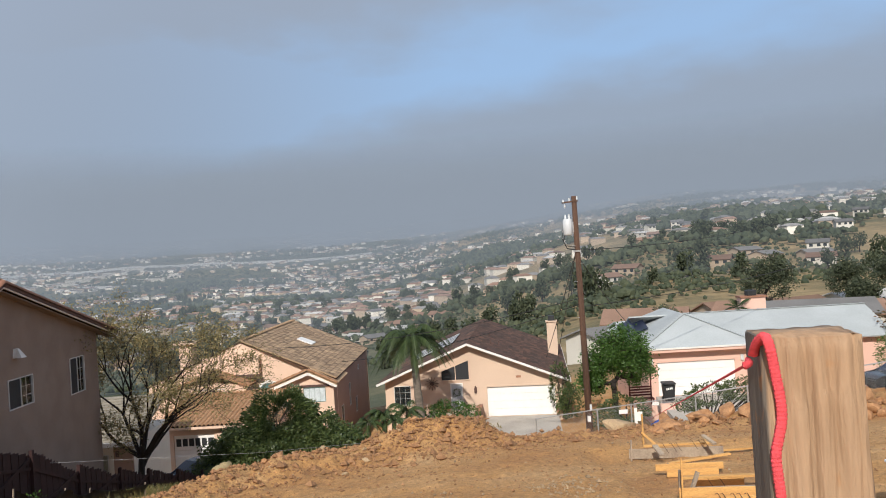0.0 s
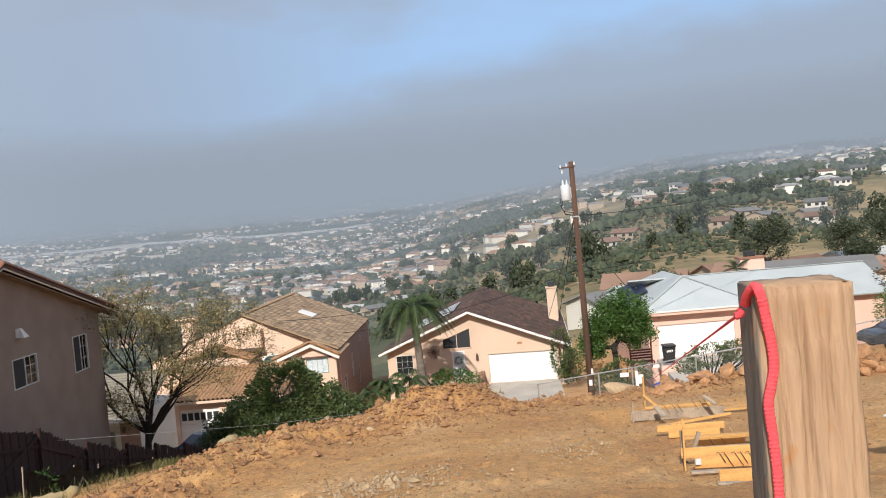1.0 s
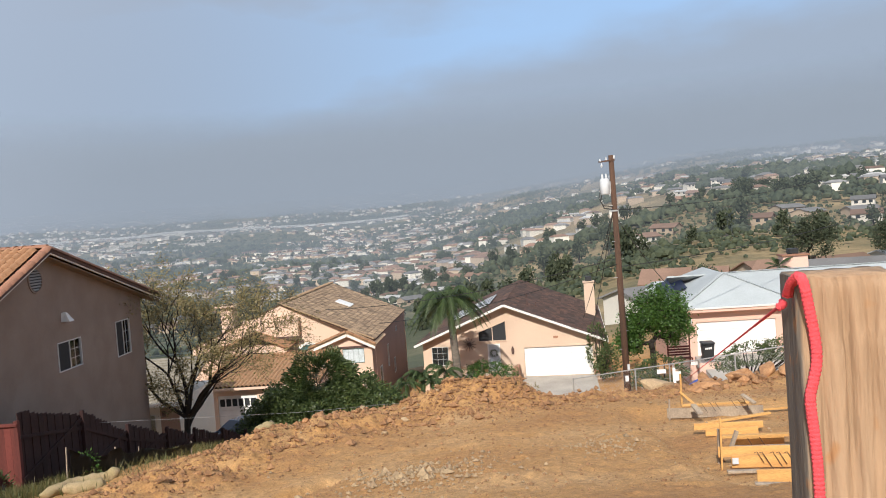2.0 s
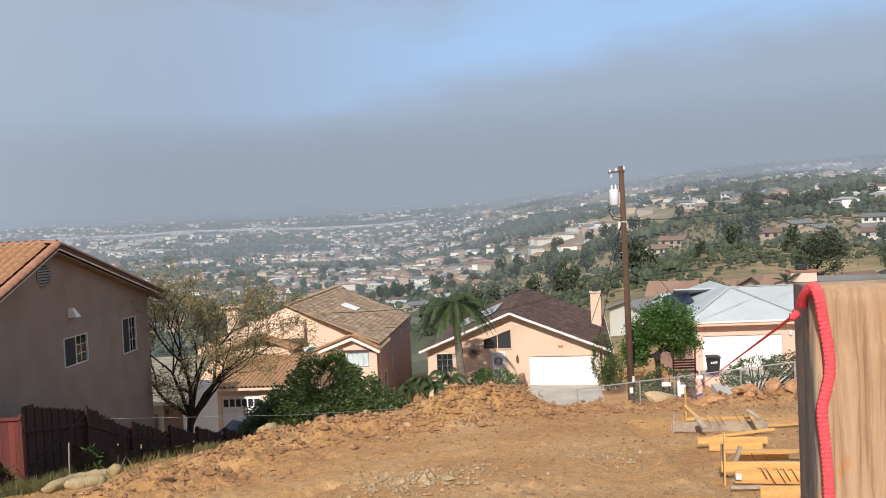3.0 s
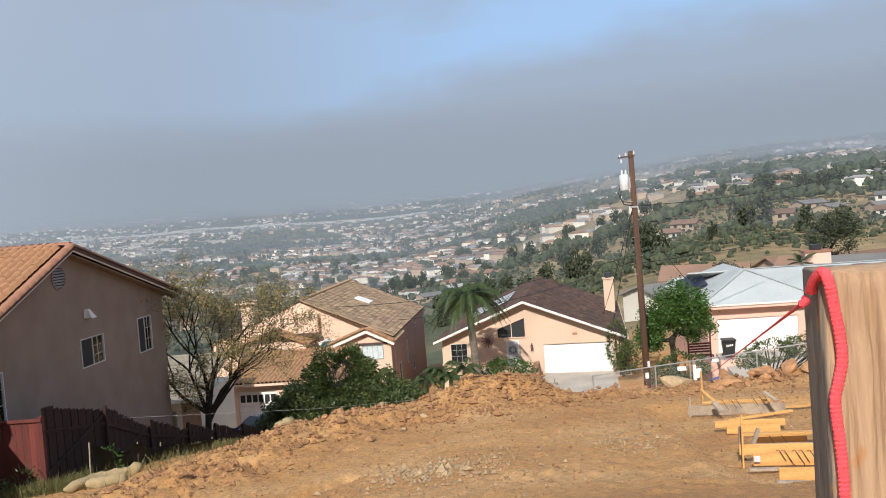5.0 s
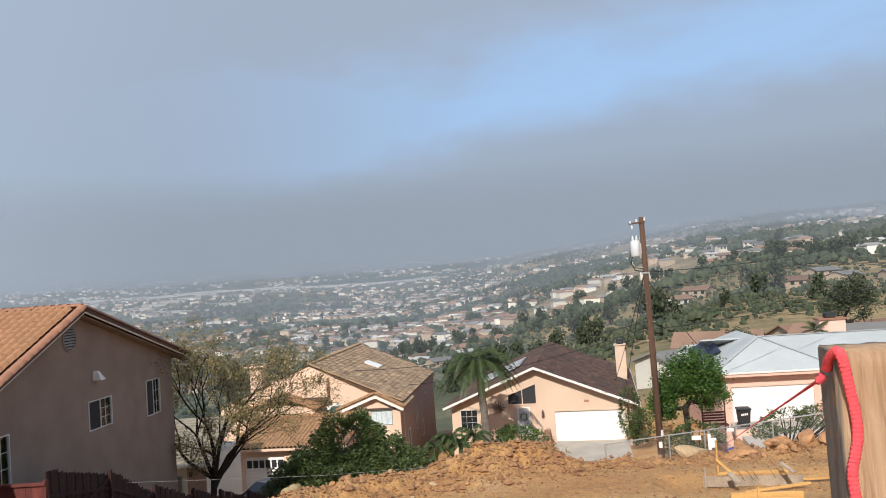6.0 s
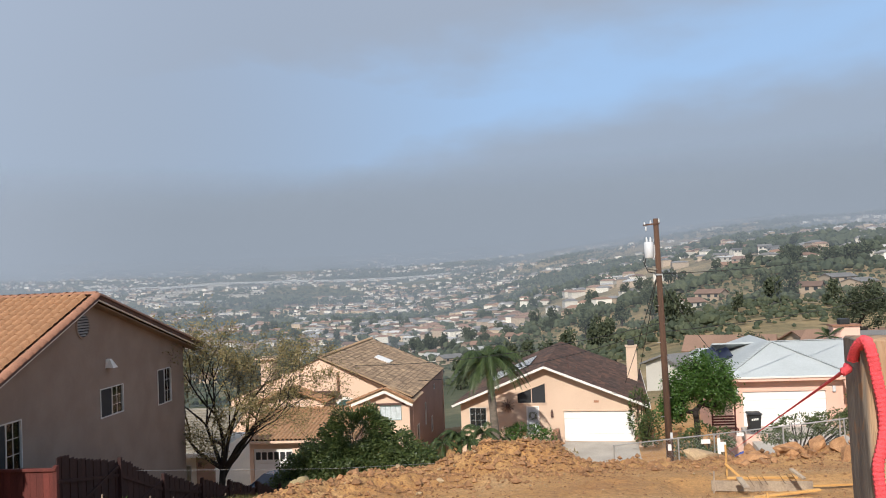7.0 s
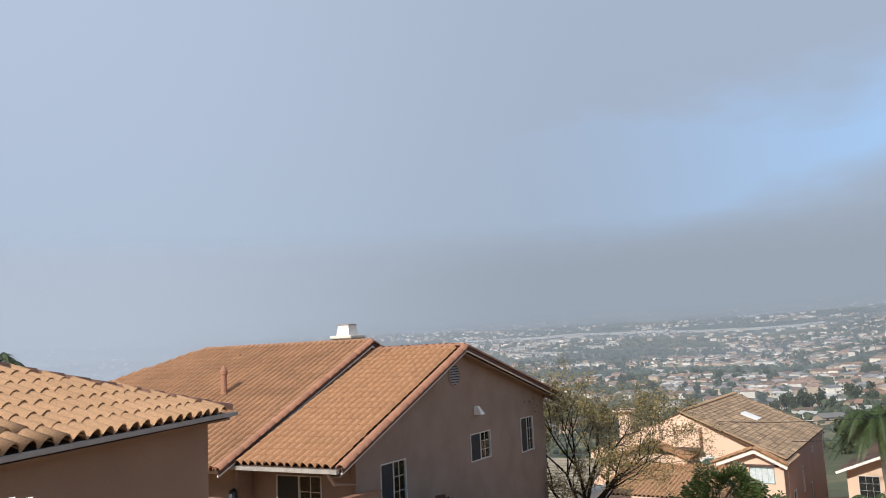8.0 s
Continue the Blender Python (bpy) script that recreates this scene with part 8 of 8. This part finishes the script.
# motorway, sports field and yards on the valley floor
def ribbon(name, pts, width, mat, label, category, lift=1.2):
    verts, faces = [], []
    P = [Vector((p[0], p[1], 0)) for p in pts]
    for i, p in enumerate(P):
        d = (P[min(i + 1, len(P) - 1)] - P[max(i - 1, 0)]).normalized()
        s = Vector((-d.y, d.x, 0)) * width / 2
        z = max(ground_z(p.x, p.y), ground_z(p.x + s.x, p.y + s.y), ground_z(p.x - s.x, p.y - s.y)) + lift
        for q, dz in ((p + s, 0), (p - s, 0), (p - s, -6), (p + s, -6)):
            verts.append((q.x, q.y, z + dz))
    for i in range(len(P) - 1):
        a, b = 4 * i, 4 * i + 4
        faces += [(a + j, a + (j + 1) % 4, b + (j + 1) % 4, b + j) for j in range(4)]
    tagged(raw(name, verts, faces, mat), label, category, kind="structure")


FIELD = material("mown_field", (0.10, 0.16, 0.06), 0.95, 0.05, 0.2, 2, 0)
BAREFIELD = material("bare_field", (0.44, 0.32, 0.18), 0.95, 0.02, 0.2, 1, 0)
PALE_ROAD = material("pale_concrete_road", (0.5, 0.5, 0.49), 0.9, 0.05, 0.1, 1, 0)
pts = [far_place(az, 2050 + 6 * abs(az + 10)) for az in np.arange(-30, -3, 1.5)]
ribbon("motorway", pts, 46, PALE_ROAD, "pale motorway crossing the valley floor", "motorway", 3.0)
pts = [far_place(az, 1030) for az in np.arange(-16.5, -10.4, 0.75)]
ribbon("sports_field", pts, 70, FIELD, "green sports field on the valley floor", "field", 2.0)
pts = [far_place(az, 1120) for az in np.arange(-18.0, -9.2, 0.75)]
ribbon("bare_field", pts, 45, BAREFIELD, "bare tan field beside the sports field", "field", 2.0)
pts = [far_place(az, 1560) for az in np.arange(-24, -19, 1.0)]
ribbon("works_yard", pts, 60, PALE_ROAD, "pale paved works yard on the valley floor", "yard", 2.5)
for k in range(7):
    az, r = -25 + k * 1.1, 1700 + (k % 5) * 90
    x, y, z = far_place(az, r)
    t = thing("warehouse", pose(x, y, z, 0, 0, -az), "long flat-roofed white warehouse on the valley floor", "warehouse", "warehouses in the valley")
    part("wall_body", boxed(-26, 26, -12, 12, -4, 6), WALLS[0], t)
    part("roof", boxed(-27, 27, -13, 13, 6.0, 6.7), ROOFS[2], t)
